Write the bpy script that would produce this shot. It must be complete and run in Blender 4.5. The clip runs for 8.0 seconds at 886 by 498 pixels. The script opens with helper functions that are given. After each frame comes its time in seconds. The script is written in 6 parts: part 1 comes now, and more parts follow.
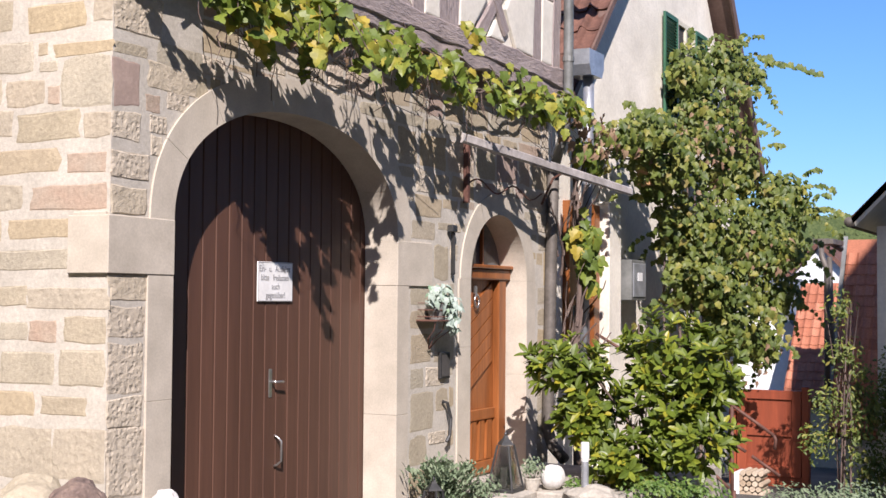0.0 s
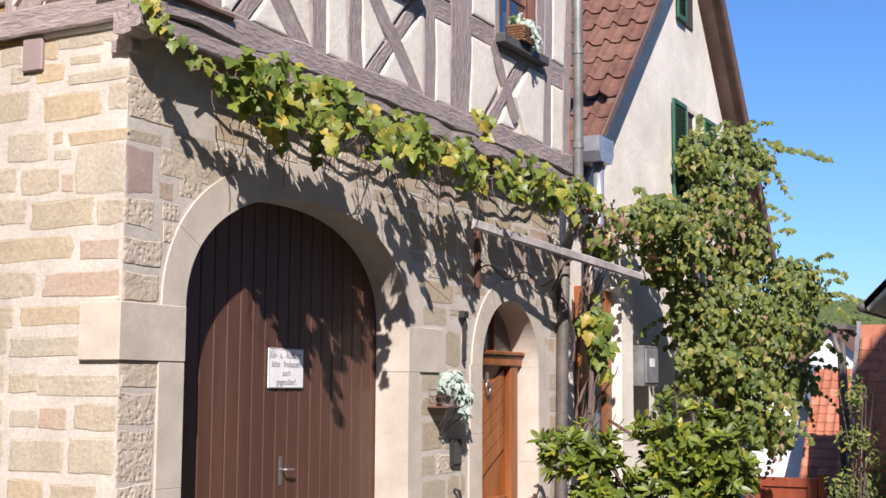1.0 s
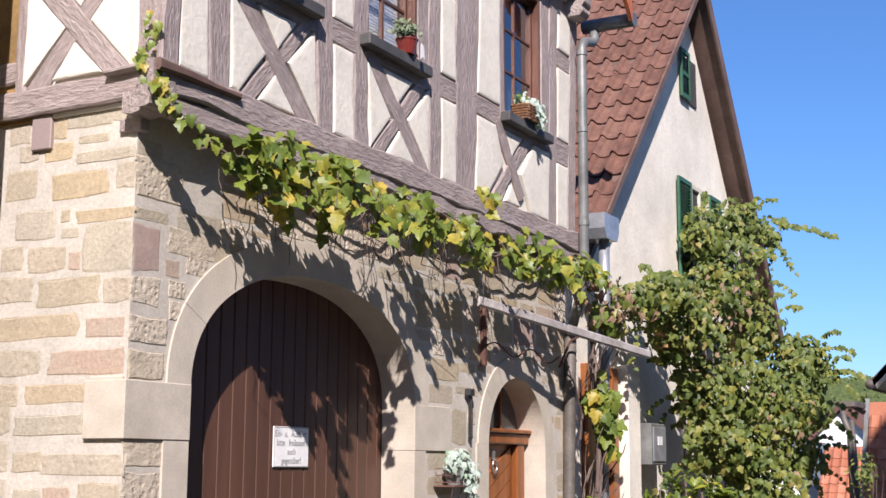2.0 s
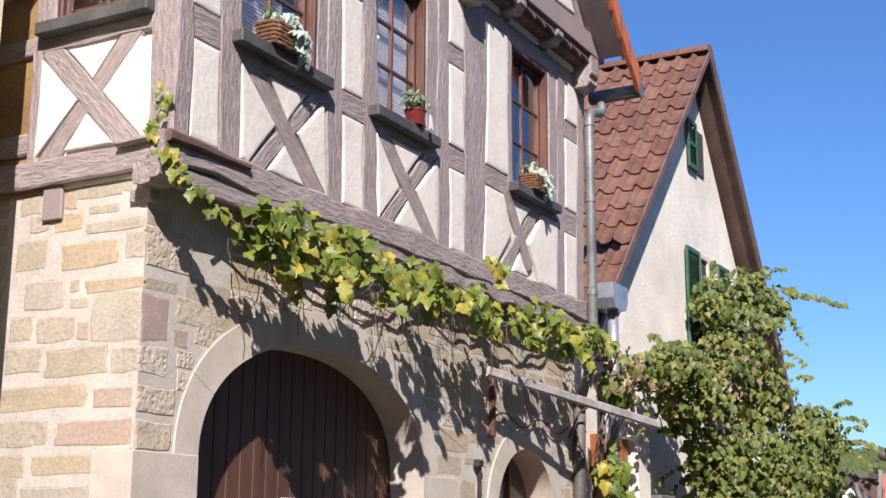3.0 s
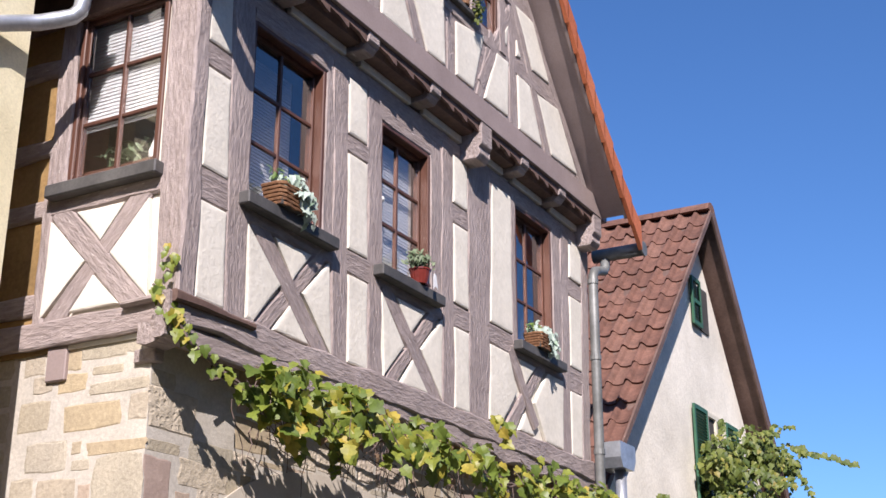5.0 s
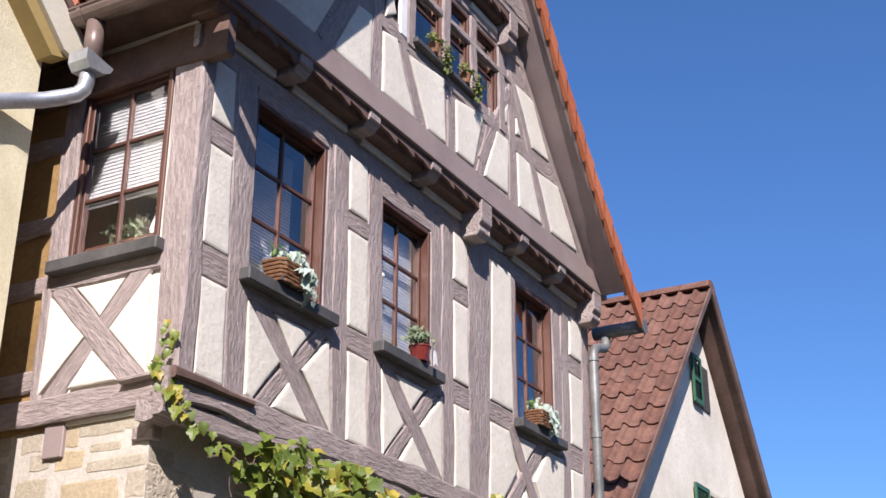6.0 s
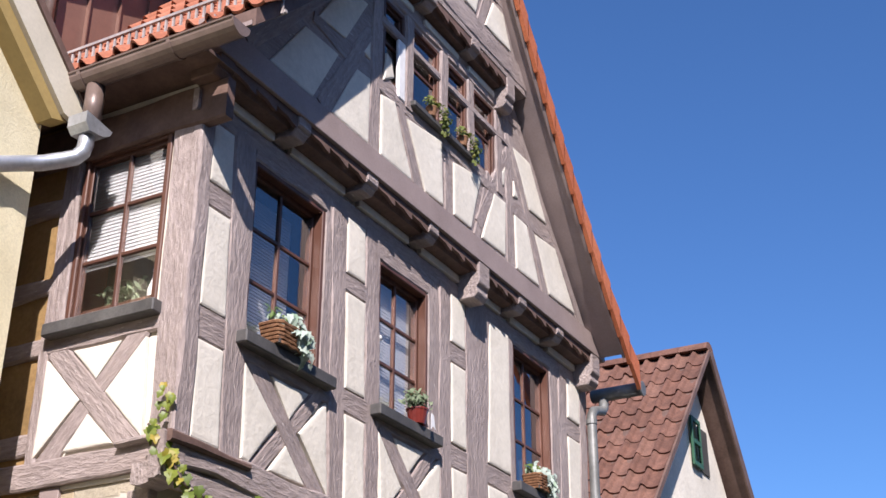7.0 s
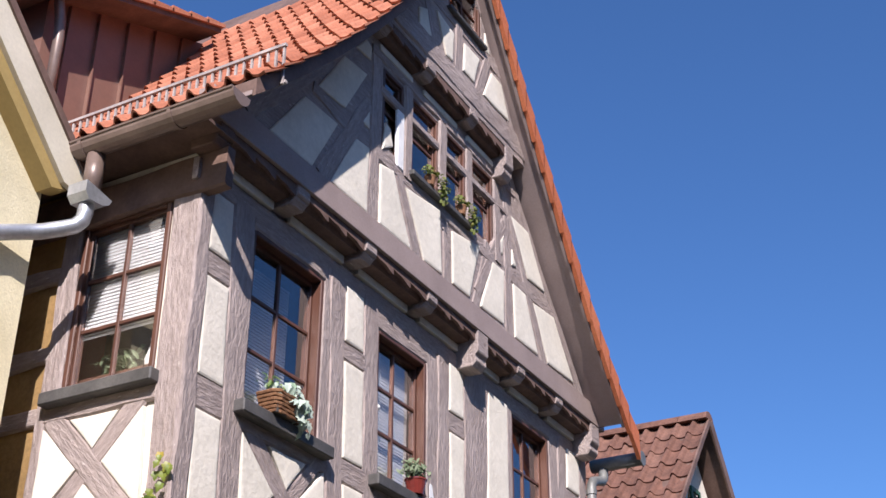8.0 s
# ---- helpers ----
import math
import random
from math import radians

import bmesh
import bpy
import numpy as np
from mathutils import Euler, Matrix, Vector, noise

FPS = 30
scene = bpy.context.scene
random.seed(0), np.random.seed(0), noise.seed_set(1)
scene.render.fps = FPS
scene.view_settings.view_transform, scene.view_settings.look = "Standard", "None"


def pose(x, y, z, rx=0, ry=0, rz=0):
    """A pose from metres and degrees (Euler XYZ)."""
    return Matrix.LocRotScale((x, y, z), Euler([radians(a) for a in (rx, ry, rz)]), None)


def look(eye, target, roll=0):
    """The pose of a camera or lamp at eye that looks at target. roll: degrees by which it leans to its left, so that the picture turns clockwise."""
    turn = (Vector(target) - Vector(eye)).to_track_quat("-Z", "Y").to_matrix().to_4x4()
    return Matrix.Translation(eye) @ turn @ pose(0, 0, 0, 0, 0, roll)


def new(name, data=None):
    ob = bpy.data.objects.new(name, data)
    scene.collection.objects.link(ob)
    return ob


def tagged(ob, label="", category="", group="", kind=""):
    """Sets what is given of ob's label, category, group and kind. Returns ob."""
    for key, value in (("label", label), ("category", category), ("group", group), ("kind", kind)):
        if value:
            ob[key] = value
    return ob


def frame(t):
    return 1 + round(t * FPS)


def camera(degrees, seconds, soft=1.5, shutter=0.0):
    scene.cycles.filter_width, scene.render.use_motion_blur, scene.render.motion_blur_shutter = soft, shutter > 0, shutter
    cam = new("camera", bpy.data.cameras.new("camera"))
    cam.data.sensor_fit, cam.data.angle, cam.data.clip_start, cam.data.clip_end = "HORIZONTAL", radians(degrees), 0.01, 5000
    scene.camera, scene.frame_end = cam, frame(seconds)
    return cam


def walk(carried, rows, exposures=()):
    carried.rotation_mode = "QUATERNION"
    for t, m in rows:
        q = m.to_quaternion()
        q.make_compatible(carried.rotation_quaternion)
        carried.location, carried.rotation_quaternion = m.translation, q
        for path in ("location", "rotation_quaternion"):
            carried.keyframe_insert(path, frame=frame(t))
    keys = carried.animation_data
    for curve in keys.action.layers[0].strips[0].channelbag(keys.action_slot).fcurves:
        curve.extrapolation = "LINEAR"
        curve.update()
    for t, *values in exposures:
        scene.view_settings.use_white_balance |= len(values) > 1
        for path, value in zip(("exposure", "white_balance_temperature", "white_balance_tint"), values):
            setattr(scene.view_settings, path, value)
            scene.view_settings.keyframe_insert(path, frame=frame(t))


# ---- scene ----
cam = camera(38.0, 8.0)
EYE = 1.6
# seconds, tilt, lean and turn of a camera held in one spot and raised from the gate to the gable
TURNS = [
    (0.0, 92.303, -0.429, -62.451), (0.5, 94.057, -0.369, -62.282), (1.0, 96.124, -0.328, -61.948),
    (1.5, 97.763, -0.307, -61.887), (1.7, 98.425, -0.278, -61.772), (2.8, 102.296, -0.309, -61.467),
    (3.0, 102.666, -0.303, -61.301), (3.5, 103.682, -0.284, -61.168), (4.0, 105.079, -0.212, -61.098),
    (4.5, 107.145, -0.264, -61.049), (4.7, 108.278, -0.141, -61.022), (5.8, 112.481, -0.235, -61.082),
    (6.0, 113.140, -0.184, -61.057), (6.5, 114.462, -0.129, -61.064), (7.0, 115.911, -0.113, -61.147),
    (7.5, 117.206, -0.117, -61.126), (8.0, 118.966, -0.105, -61.216),
]
walk(cam, [(t, pose(0, 0, EYE, rx, ry, rz)) for t, rx, ry, rz in TURNS], [(0.0, 0.67, 5750, 16), (8.0, 0.67, 5750, 16)])

# ---- light: low afternoon sun from behind the camera, clear sky ----
SUN = Vector((1.68, 1.0, -1.5)).normalized()
world = bpy.data.worlds.new("sky")
scene.world = world
world.use_nodes = True
sky = world.node_tree.nodes.new("ShaderNodeTexSky")
sky.sky_type, sky.sun_disc = "NISHITA", False
sky.sun_elevation = math.asin(-SUN.z)
sky.sun_rotation = math.atan2(-SUN.x, -SUN.y)
sky.air_density, sky.dust_density, sky.ozone_density = 1.0, 0.5, 8.0
back = world.node_tree.nodes["Background"]
back.inputs["Strength"].default_value = 0.091
clear = world.node_tree.nodes.new("ShaderNodeHueSaturation")
clear.inputs["Saturation"].default_value = 1.03
world.node_tree.links.new(sky.outputs[0], clear.inputs["Color"])
world.node_tree.links.new(clear.outputs[0], back.inputs["Color"])
sun = new("sun", bpy.data.lights.new("sun", "SUN"))
sun.data.energy, sun.data.angle, sun.data.color = 5.3, radians(0.53), (1.0, 0.865, 0.72)
sun.matrix_world = look((-30, -16, 32), Vector((-30, -16, 32)) + SUN)


# ---- materials ----
def material(name, rough=0.8, metal=0.0):
    m = bpy.data.materials.new(name)
    m.use_nodes = True
    b = m.node_tree.nodes["Principled BSDF"]
    b.inputs["Roughness"].default_value, b.inputs["Metallic"].default_value = rough, metal
    return m, m.node_tree.nodes, m.node_tree.links, b


def ramp(nodes, stops, mode="LINEAR"):
    r = nodes.new("ShaderNodeValToRGB")
    r.color_ramp.interpolation = mode
    e = r.color_ramp.elements
    while len(e) < len(stops):
        e.new(0.5)
    for item, (p, c) in zip(e, stops):
        item.position, item.color = p, (*c, 1)
    return r


def noise_node(nodes, links, coord, scale, detail=4, rough=0.6, stretch=(1, 1, 1)):
    mp = nodes.new("ShaderNodeMapping")
    mp.inputs["Scale"].default_value = stretch
    links.new(coord, mp.inputs["Vector"])
    n = nodes.new("ShaderNodeTexNoise")
    n.inputs["Scale"].default_value, n.inputs["Detail"].default_value, n.inputs["Roughness"].default_value = scale, detail, rough
    links.new(mp.outputs[0], n.inputs["Vector"])
    return n


def mix(nodes, links, kind, fac, a, b):
    n = nodes.new("ShaderNodeMix")
    n.data_type, n.blend_type = "RGBA", kind
    for sock, v in ((n.inputs[0], fac), (n.inputs[6], a), (n.inputs[7], b)):
        if isinstance(v, (int, float)):
            sock.default_value = v
        elif isinstance(v, tuple):
            sock.default_value = (*v, 1)
        else:
            links.new(v, sock)
    return n.outputs[2]


def surface(name, stops, rough=0.85, metal=0.0, big=1.5, fine=18, stretch=(1, 1, 1), bump=0.3, depth=0.01, by="", spread=0.25, world_space=True, contrast=0.25):
    """Grain at two scales over a colour that varies piece by piece (by object or island) or across the surface."""
    m, nodes, links, b = material(name, rough, metal)
    geo, tex, info = nodes.new("ShaderNodeNewGeometry"), nodes.new("ShaderNodeTexCoord"), nodes.new("ShaderNodeObjectInfo")
    coord = geo.outputs["Position"] if world_space else tex.outputs["Object"]
    n1 = noise_node(nodes, links, coord, big, 5, 0.62, stretch)
    n2 = noise_node(nodes, links, coord, fine, 6, 0.65, stretch)
    r = ramp(nodes, stops)
    if by == "object":
        links.new(info.outputs["Random"], r.inputs[0])
    elif by == "island":
        links.new(geo.outputs["Random Per Island"], r.inputs[0])
    else:
        links.new(n1.outputs["Fac"], r.inputs[0])
    dark = ramp(nodes, [(0.3, (1 - spread,) * 3), (0.7, (1 + spread * 0.35,) * 3)])
    links.new(n1.outputs["Fac"], dark.inputs[0])
    grain = ramp(nodes, [(0.3, (1 - contrast,) * 3), (0.68, (1.06,) * 3)])
    links.new(n2.outputs["Fac"], grain.inputs[0])
    c = mix(nodes, links, "MULTIPLY", 1.0, r.outputs[0], dark.outputs[0])
    c = mix(nodes, links, "MULTIPLY", 1.0, c, grain.outputs[0])
    links.new(c, b.inputs["Base Color"])
    bp = nodes.new("ShaderNodeBump")
    bp.inputs["Strength"].default_value, bp.inputs["Distance"].default_value = bump, depth
    links.new(n2.outputs["Fac"], bp.inputs["Height"])
    links.new(bp.outputs[0], b.inputs["Normal"])
    return m


def leaf_material(name, stops, rough=0.45, glow=0.35):
    """Leaves let some light through."""
    m, nodes, links, b = material(name, rough)
    geo = nodes.new("ShaderNodeNewGeometry")
    info = nodes.new("ShaderNodeObjectInfo")
    add = nodes.new("ShaderNodeMath")
    add.operation = "ADD"
    links.new(geo.outputs["Random Per Island"], add.inputs[0])
    links.new(info.outputs["Random"], add.inputs[1])
    fr = nodes.new("ShaderNodeMath")
    fr.operation = "FRACT"
    links.new(add.outputs[0], fr.inputs[0])
    r = ramp(nodes, stops)
    links.new(fr.outputs[0], r.inputs[0])
    n = noise_node(nodes, links, geo.outputs["Position"], 22, 3)
    tone = ramp(nodes, [(0.3, (0.7, 0.72, 0.7)), (0.7, (1.1, 1.1, 1.05))])
    links.new(n.outputs["Fac"], tone.inputs[0])
    c = mix(nodes, links, "MULTIPLY", 1.0, r.outputs[0], tone.outputs[0])
    links.new(c, b.inputs["Base Color"])
    tr = nodes.new("ShaderNodeBsdfTranslucent")
    links.new(c, tr.inputs["Color"])
    sh = nodes.new("ShaderNodeMixShader")
    sh.inputs[0].default_value = glow
    links.new(b.outputs[0], sh.inputs[1])
    links.new(tr.outputs[0], sh.inputs[2])
    links.new(sh.outputs[0], nodes["Material Output"].inputs["Surface"])
    return m


M = {}
M["sandstone"] = surface("sandstone", [(0.0, (0.44, 0.39, 0.29)), (0.3, (0.47, 0.42, 0.325)), (0.5, (0.44, 0.378, 0.268)), (0.7, (0.48, 0.428, 0.335)), (0.85, (0.435, 0.363, 0.253)), (1.0, (0.46, 0.406, 0.305))], 0.92, big=5, fine=38, bump=0.8, depth=0.009, by="object", spread=0.15, contrast=0.22)
M["ochre_stone"] = surface("ochre_stone", [(0.0, (0.475, 0.385, 0.25)), (0.5, (0.455, 0.38, 0.27)), (1.0, (0.49, 0.395, 0.245))], 0.92, big=6, fine=36, bump=0.7, depth=0.008, by="object", spread=0.18, contrast=0.22)
M["red_stone"] = surface("red_stone", [(0.28, (0.48, 0.41, 0.325)), (0.5, (0.455, 0.36, 0.275)), (0.75, (0.41, 0.295, 0.22))], 0.92, big=3.5, fine=40, bump=0.7, depth=0.008, spread=0.12, contrast=0.22)
M["mauve_stone"] = surface("mauve_stone", [(0.3, (0.36, 0.27, 0.225)), (0.7, (0.43, 0.33, 0.275))], 0.92, big=4, fine=40, bump=0.5, depth=0.006, spread=0.12, contrast=0.14)
M["quarry"] = surface("quarry", [(0.0, (0.54, 0.465, 0.345)), (0.4, (0.59, 0.515, 0.40)), (0.75, (0.57, 0.495, 0.385)), (0.95, (0.53, 0.44, 0.35)), (1.0, (0.58, 0.475, 0.33))], 0.95, big=7, fine=20, bump=0.9, depth=0.016, by="object", spread=0.12, contrast=0.22)
M["pitted_stone"] = surface("pitted_stone", [(0.0, (0.445, 0.39, 0.295)), (0.5, (0.465, 0.407, 0.315)), (1.0, (0.44, 0.365, 0.26))], 0.92, big=5, fine=34, bump=0.7, depth=0.008, by="object", spread=0.15, contrast=0.2)
M["dressed"] = surface("dressed", [(0.3, (0.50, 0.445, 0.36)), (0.7, (0.58, 0.52, 0.43))], 0.88, big=3, fine=70, bump=0.25, depth=0.004, spread=0.12, contrast=0.12)
M["mortar"] = surface("mortar", [(0.3, (0.50, 0.46, 0.39)), (0.7, (0.555, 0.515, 0.445))], 0.95, big=5, fine=40, bump=0.5, depth=0.008, spread=0.1, contrast=0.14)
M["timber"] = surface("timber", [(0.3, (0.37, 0.30, 0.275)), (0.7, (0.455, 0.38, 0.352))], 0.6, big=4, fine=36, stretch=(0.26, 1, 1), bump=1.0, depth=0.022, world_space=False, spread=0.14, contrast=0.34)


def add_flecks(m, tint, scale, edge):
    """Pale flecks, drawn out along the grain, where a noise runs high."""
    nodes, links = m.node_tree.nodes, m.node_tree.links
    b = nodes["Principled BSDF"]
    old = b.inputs["Base Color"].links[0].from_socket
    tex = nodes.new("ShaderNodeTexCoord")
    n = noise_node(nodes, links, tex.outputs["Object"], scale, 3, 0.55, (0.35, 1, 1))
    r = ramp(nodes, [(edge, (0, 0, 0)), (edge + 0.05, (1, 1, 1))])
    links.new(n.outputs["Fac"], r.inputs[0])
    links.new(mix(nodes, links, "MIX", r.outputs[0], old, tint), b.inputs["Base Color"])


add_flecks(M["timber"], (0.62, 0.56, 0.52), 32, 0.69)


def add_pits(m, scale, amount, where):
    """Chisel pits: small hollows in rows, over parts of the surface."""
    nodes, links = m.node_tree.nodes, m.node_tree.links
    b = nodes["Principled BSDF"]
    geo = nodes.new("ShaderNodeNewGeometry")
    info = nodes.new("ShaderNodeObjectInfo")
    warp = noise_node(nodes, links, geo.outputs["Position"], 9, 2)
    pos = mix(nodes, links, "ADD", 0.05, geo.outputs["Position"], warp.outputs["Color"])
    v = nodes.new("ShaderNodeTexVoronoi")
    v.inputs["Scale"].default_value = scale
    v.inputs["Randomness"].default_value = 0.75
    links.new(pos, v.inputs["Vector"])
    hole = ramp(nodes, [(0.2, (0, 0, 0)), (0.42, (1, 1, 1))])
    links.new(v.outputs["Distance"], hole.inputs[0])
    some = ramp(nodes, [(where, (1, 1, 1)), (where + 0.06, (0, 0, 0))])
    links.new(info.outputs["Random"], some.inputs[0])
    depth = mix(nodes, links, "MIX", some.outputs[0], hole.outputs[0], (1, 1, 1))
    bp = nodes.new("ShaderNodeBump")
    bp.inputs["Strength"].default_value, bp.inputs["Distance"].default_value = 1.0, amount
    links.new(depth, bp.inputs["Height"])
    links.new(b.inputs["Normal"].links[0].from_socket, bp.inputs["Normal"])
    links.new(bp.outputs[0], b.inputs["Normal"])


add_pits(M["quarry"], 24, 0.0035, 0.1)
add_pits(M["pitted_stone"], 17, 0.002, 0.0)
M["guard_metal"] = surface("guard_metal", [(0.3, (0.40, 0.35, 0.33)), (0.7, (0.50, 0.45, 0.42))], 0.5, 0.0, big=6, fine=40, bump=0.05, depth=0.002)
# brighter copy of the roof clay, raised for the sunlit look of edge-on tiles
M["sunlit_verge_clay"] = surface("sunlit_verge_clay", [(0.0, (0.50, 0.14, 0.05)), (1.0, (0.60, 0.19, 0.075))], 0.7, big=5, fine=40, bump=0.2, depth=0.003, by="object", spread=0.12)
M["painted_board"] = surface("painted_board", [(0.3, (0.30, 0.235, 0.215)), (0.7, (0.34, 0.27, 0.25))], 0.6, big=2, fine=60, bump=0.1, depth=0.003, spread=0.1, contrast=0.1)
M["plaster"] = surface("plaster", [(0.3, (0.70, 0.66, 0.565)), (0.7, (0.755, 0.715, 0.62))], 0.93, big=3, fine=26, bump=0.6, depth=0.009, spread=0.08, contrast=0.08)
M["old_plaster"] = surface("old_plaster", [(0.3, (0.74, 0.69, 0.58)), (0.7, (0.84, 0.79, 0.68))], 0.93, big=1.2, fine=22, bump=0.6, depth=0.012, spread=0.12, contrast=0.1)
M["yellow_plaster"] = surface("yellow_plaster", [(0.3, (0.68, 0.61, 0.40)), (0.7, (0.75, 0.69, 0.48))], 0.95, big=2, fine=75, bump=0.8, depth=0.006, spread=0.1, contrast=0.14)
# ochre darkened below its own tone to hold the neighbour's shade
M["shaded_ochre"] = surface("shaded_ochre", [(0.3, (0.30, 0.19, 0.07)), (0.7, (0.36, 0.23, 0.09))], 0.93, big=2, fine=30, bump=0.5, depth=0.01)
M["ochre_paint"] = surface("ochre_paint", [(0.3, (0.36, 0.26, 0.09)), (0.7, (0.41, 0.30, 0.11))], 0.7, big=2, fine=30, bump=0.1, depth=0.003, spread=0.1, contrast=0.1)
M["cream_paint"] = surface("cream_paint", [(0.3, (0.62, 0.575, 0.45)), (0.7, (0.67, 0.625, 0.50))], 0.6, big=2, fine=40, bump=0.1, depth=0.003, spread=0.1, contrast=0.08)
M["gate_wood"] = surface("gate_wood", [(0.3, (0.088, 0.041, 0.025)), (0.7, (0.108, 0.052, 0.033))], 0.5, big=2, fine=25, stretch=(1, 1, 0.06), bump=0.25, depth=0.004, spread=0.2, contrast=0.2)
M["pale_pine"] = surface("pale_pine", [(0.3, (0.50, 0.29, 0.13)), (0.7, (0.58, 0.36, 0.18))], 0.6, big=4, fine=24, stretch=(1, 1, 0.1), bump=0.2, depth=0.003, spread=0.15, contrast=0.15)
M["oak"] = surface("oak", [(0.3, (0.26, 0.085, 0.022)), (0.7, (0.36, 0.13, 0.035))], 0.4, big=3, fine=24, stretch=(1, 1, 0.08), bump=0.2, depth=0.004, spread=0.25, contrast=0.3)
M["window_wood"] = surface("window_wood", [(0.3, (0.10, 0.042, 0.026)), (0.7, (0.14, 0.062, 0.04))], 0.5, big=4, fine=30, stretch=(1, 1, 0.1), bump=0.15, depth=0.003)
M["red_wood"] = surface("red_wood", [(0.3, (0.26, 0.055, 0.022)), (0.7, (0.32, 0.075, 0.03))], 0.55, big=3, fine=20, stretch=(1, 1, 0.1), bump=0.3, depth=0.004)
M["sill_stone"] = surface("sill_stone", [(0.3, (0.075, 0.072, 0.07)), (0.7, (0.11, 0.105, 0.10))], 0.6, big=5, fine=60, bump=0.15, depth=0.003)
M["red_tile"] = surface("red_tile", [(0.0, (0.35, 0.12, 0.06)), (0.5, (0.44, 0.165, 0.088)), (1.0, (0.51, 0.21, 0.12))], 0.75, big=5, fine=40, bump=0.3, depth=0.004, by="object", spread=0.2)
M["old_tile"] = surface("old_tile", [(0.0, (0.145, 0.068, 0.046)), (0.5, (0.185, 0.088, 0.06)), (1.0, (0.23, 0.12, 0.085))], 0.85, big=6, fine=35, bump=0.5, depth=0.006, by="object", spread=0.4, contrast=0.35)
M["old_tile_mass"] = surface("old_tile_mass", [(0.0, (0.145, 0.068, 0.046)), (0.5, (0.185, 0.088, 0.06)), (1.0, (0.23, 0.12, 0.085))], 0.85, big=6, fine=35, bump=0.5, depth=0.006, by="island", spread=0.4, contrast=0.35)
M["red_tile_mass"] = surface("red_tile_mass", [(0.0, (0.35, 0.12, 0.06)), (0.5, (0.44, 0.165, 0.088)), (1.0, (0.51, 0.21, 0.12))], 0.75, big=5, fine=40, bump=0.3, depth=0.004, by="island", spread=0.2)
# brown of real boards, also put where eaves and undersides lie in shade
M["board_and_shade_brown"] = surface("board_and_shade_brown", [(0.3, (0.14, 0.085, 0.065)), (0.7, (0.19, 0.12, 0.095))], 0.7, big=3, fine=30, bump=0.3, depth=0.004)
M["brown_metal"] = surface("brown_metal", [(0.3, (0.20, 0.108, 0.08)), (0.7, (0.23, 0.125, 0.093))], 0.42, 0.0, big=2, fine=30, bump=0.05, depth=0.002, spread=0.1, contrast=0.06)
M["gutter_metal"] = surface("gutter_metal", [(0.3, (0.20, 0.145, 0.12)), (0.7, (0.235, 0.175, 0.15))], 0.4, 0.2, big=4, fine=40, bump=0.05, depth=0.002, spread=0.15, contrast=0.1)
M["zinc"] = surface("zinc", [(0.3, (0.46, 0.48, 0.51)), (0.7, (0.56, 0.58, 0.61))], 0.38, 0.6, big=6, fine=40, bump=0.08, depth=0.002, spread=0.2, contrast=0.12)
M["dull_zinc"] = surface("dull_zinc", [(0.3, (0.19, 0.195, 0.185)), (0.7, (0.25, 0.255, 0.245))], 0.5, 0.3, big=4, fine=30, bump=0.1, depth=0.002, spread=0.25, contrast=0.15)
M["dark_pipe"] = surface("dark_pipe", [(0.3, (0.12, 0.105, 0.09)), (0.7, (0.17, 0.15, 0.13))], 0.6, 0.2, big=4, fine=30, bump=0.15, depth=0.003)
M["canopy_edge"] = surface("canopy_edge", [(0.3, (0.42, 0.38, 0.35)), (0.7, (0.56, 0.52, 0.49))], 0.35, big=3, fine=20, bump=0.1, depth=0.003)
M["iron"] = surface("iron", [(0.3, (0.05, 0.05, 0.052)), (0.7, (0.085, 0.085, 0.085))], 0.5, 0.6, big=8, fine=60, bump=0.2, depth=0.002)
M["steel"] = surface("steel", [(0.3, (0.55, 0.54, 0.52)), (0.7, (0.65, 0.64, 0.62))], 0.28, 0.9, big=8, fine=60, bump=0.03, depth=0.001, contrast=0.08)
M["rust"] = surface("rust", [(0.3, (0.13, 0.06, 0.045)), (0.7, (0.19, 0.095, 0.07))], 0.7, 0.2, big=8, fine=50, bump=0.3, depth=0.003)
M["white_enamel"] = surface("white_enamel", [(0.3, (0.78, 0.78, 0.77)), (0.7, (0.84, 0.84, 0.82))], 0.35, big=5, fine=40, bump=0.02, depth=0.001, spread=0.06, contrast=0.04)
M["ink"] = surface("ink", [(0.3, (0.22, 0.22, 0.23)), (0.7, (0.27, 0.27, 0.28))], 0.5, bump=0.0)
M["green_paint"] = surface("green_paint", [(0.3, (0.035, 0.115, 0.062)), (0.7, (0.05, 0.145, 0.08))], 0.5, big=4, fine=30, bump=0.1, depth=0.002)
M["blind"] = surface("blind", [(0.3, (0.42, 0.43, 0.445)), (0.7, (0.47, 0.48, 0.495))], 0.6, big=3, fine=30, bump=0.0, spread=0.05, contrast=0.03)
# surface of the added, unseen blocks that hold back sky and sun
M["unseen_front"] = surface("unseen_front", [(0.3, (0.27, 0.24, 0.20)), (0.7, (0.33, 0.30, 0.26))], 0.95, big=1, fine=20, bump=0.4, depth=0.01)
# near-black: holds room and niche shade, also colours the jar and basket filling
M["dark_inside"] = surface("dark_inside", [(0.3, (0.06, 0.055, 0.05)), (0.7, (0.08, 0.075, 0.07))], 0.9, bump=0.0)
M["wicker"] = surface("wicker", [(0.3, (0.22, 0.10, 0.045)), (0.7, (0.34, 0.18, 0.085))], 0.7, big=20, fine=90, bump=0.6, depth=0.006, contrast=0.4)
M["red_glaze"] = surface("red_glaze", [(0.3, (0.17, 0.03, 0.025)), (0.7, (0.21, 0.04, 0.03))], 0.2, bump=0.02)
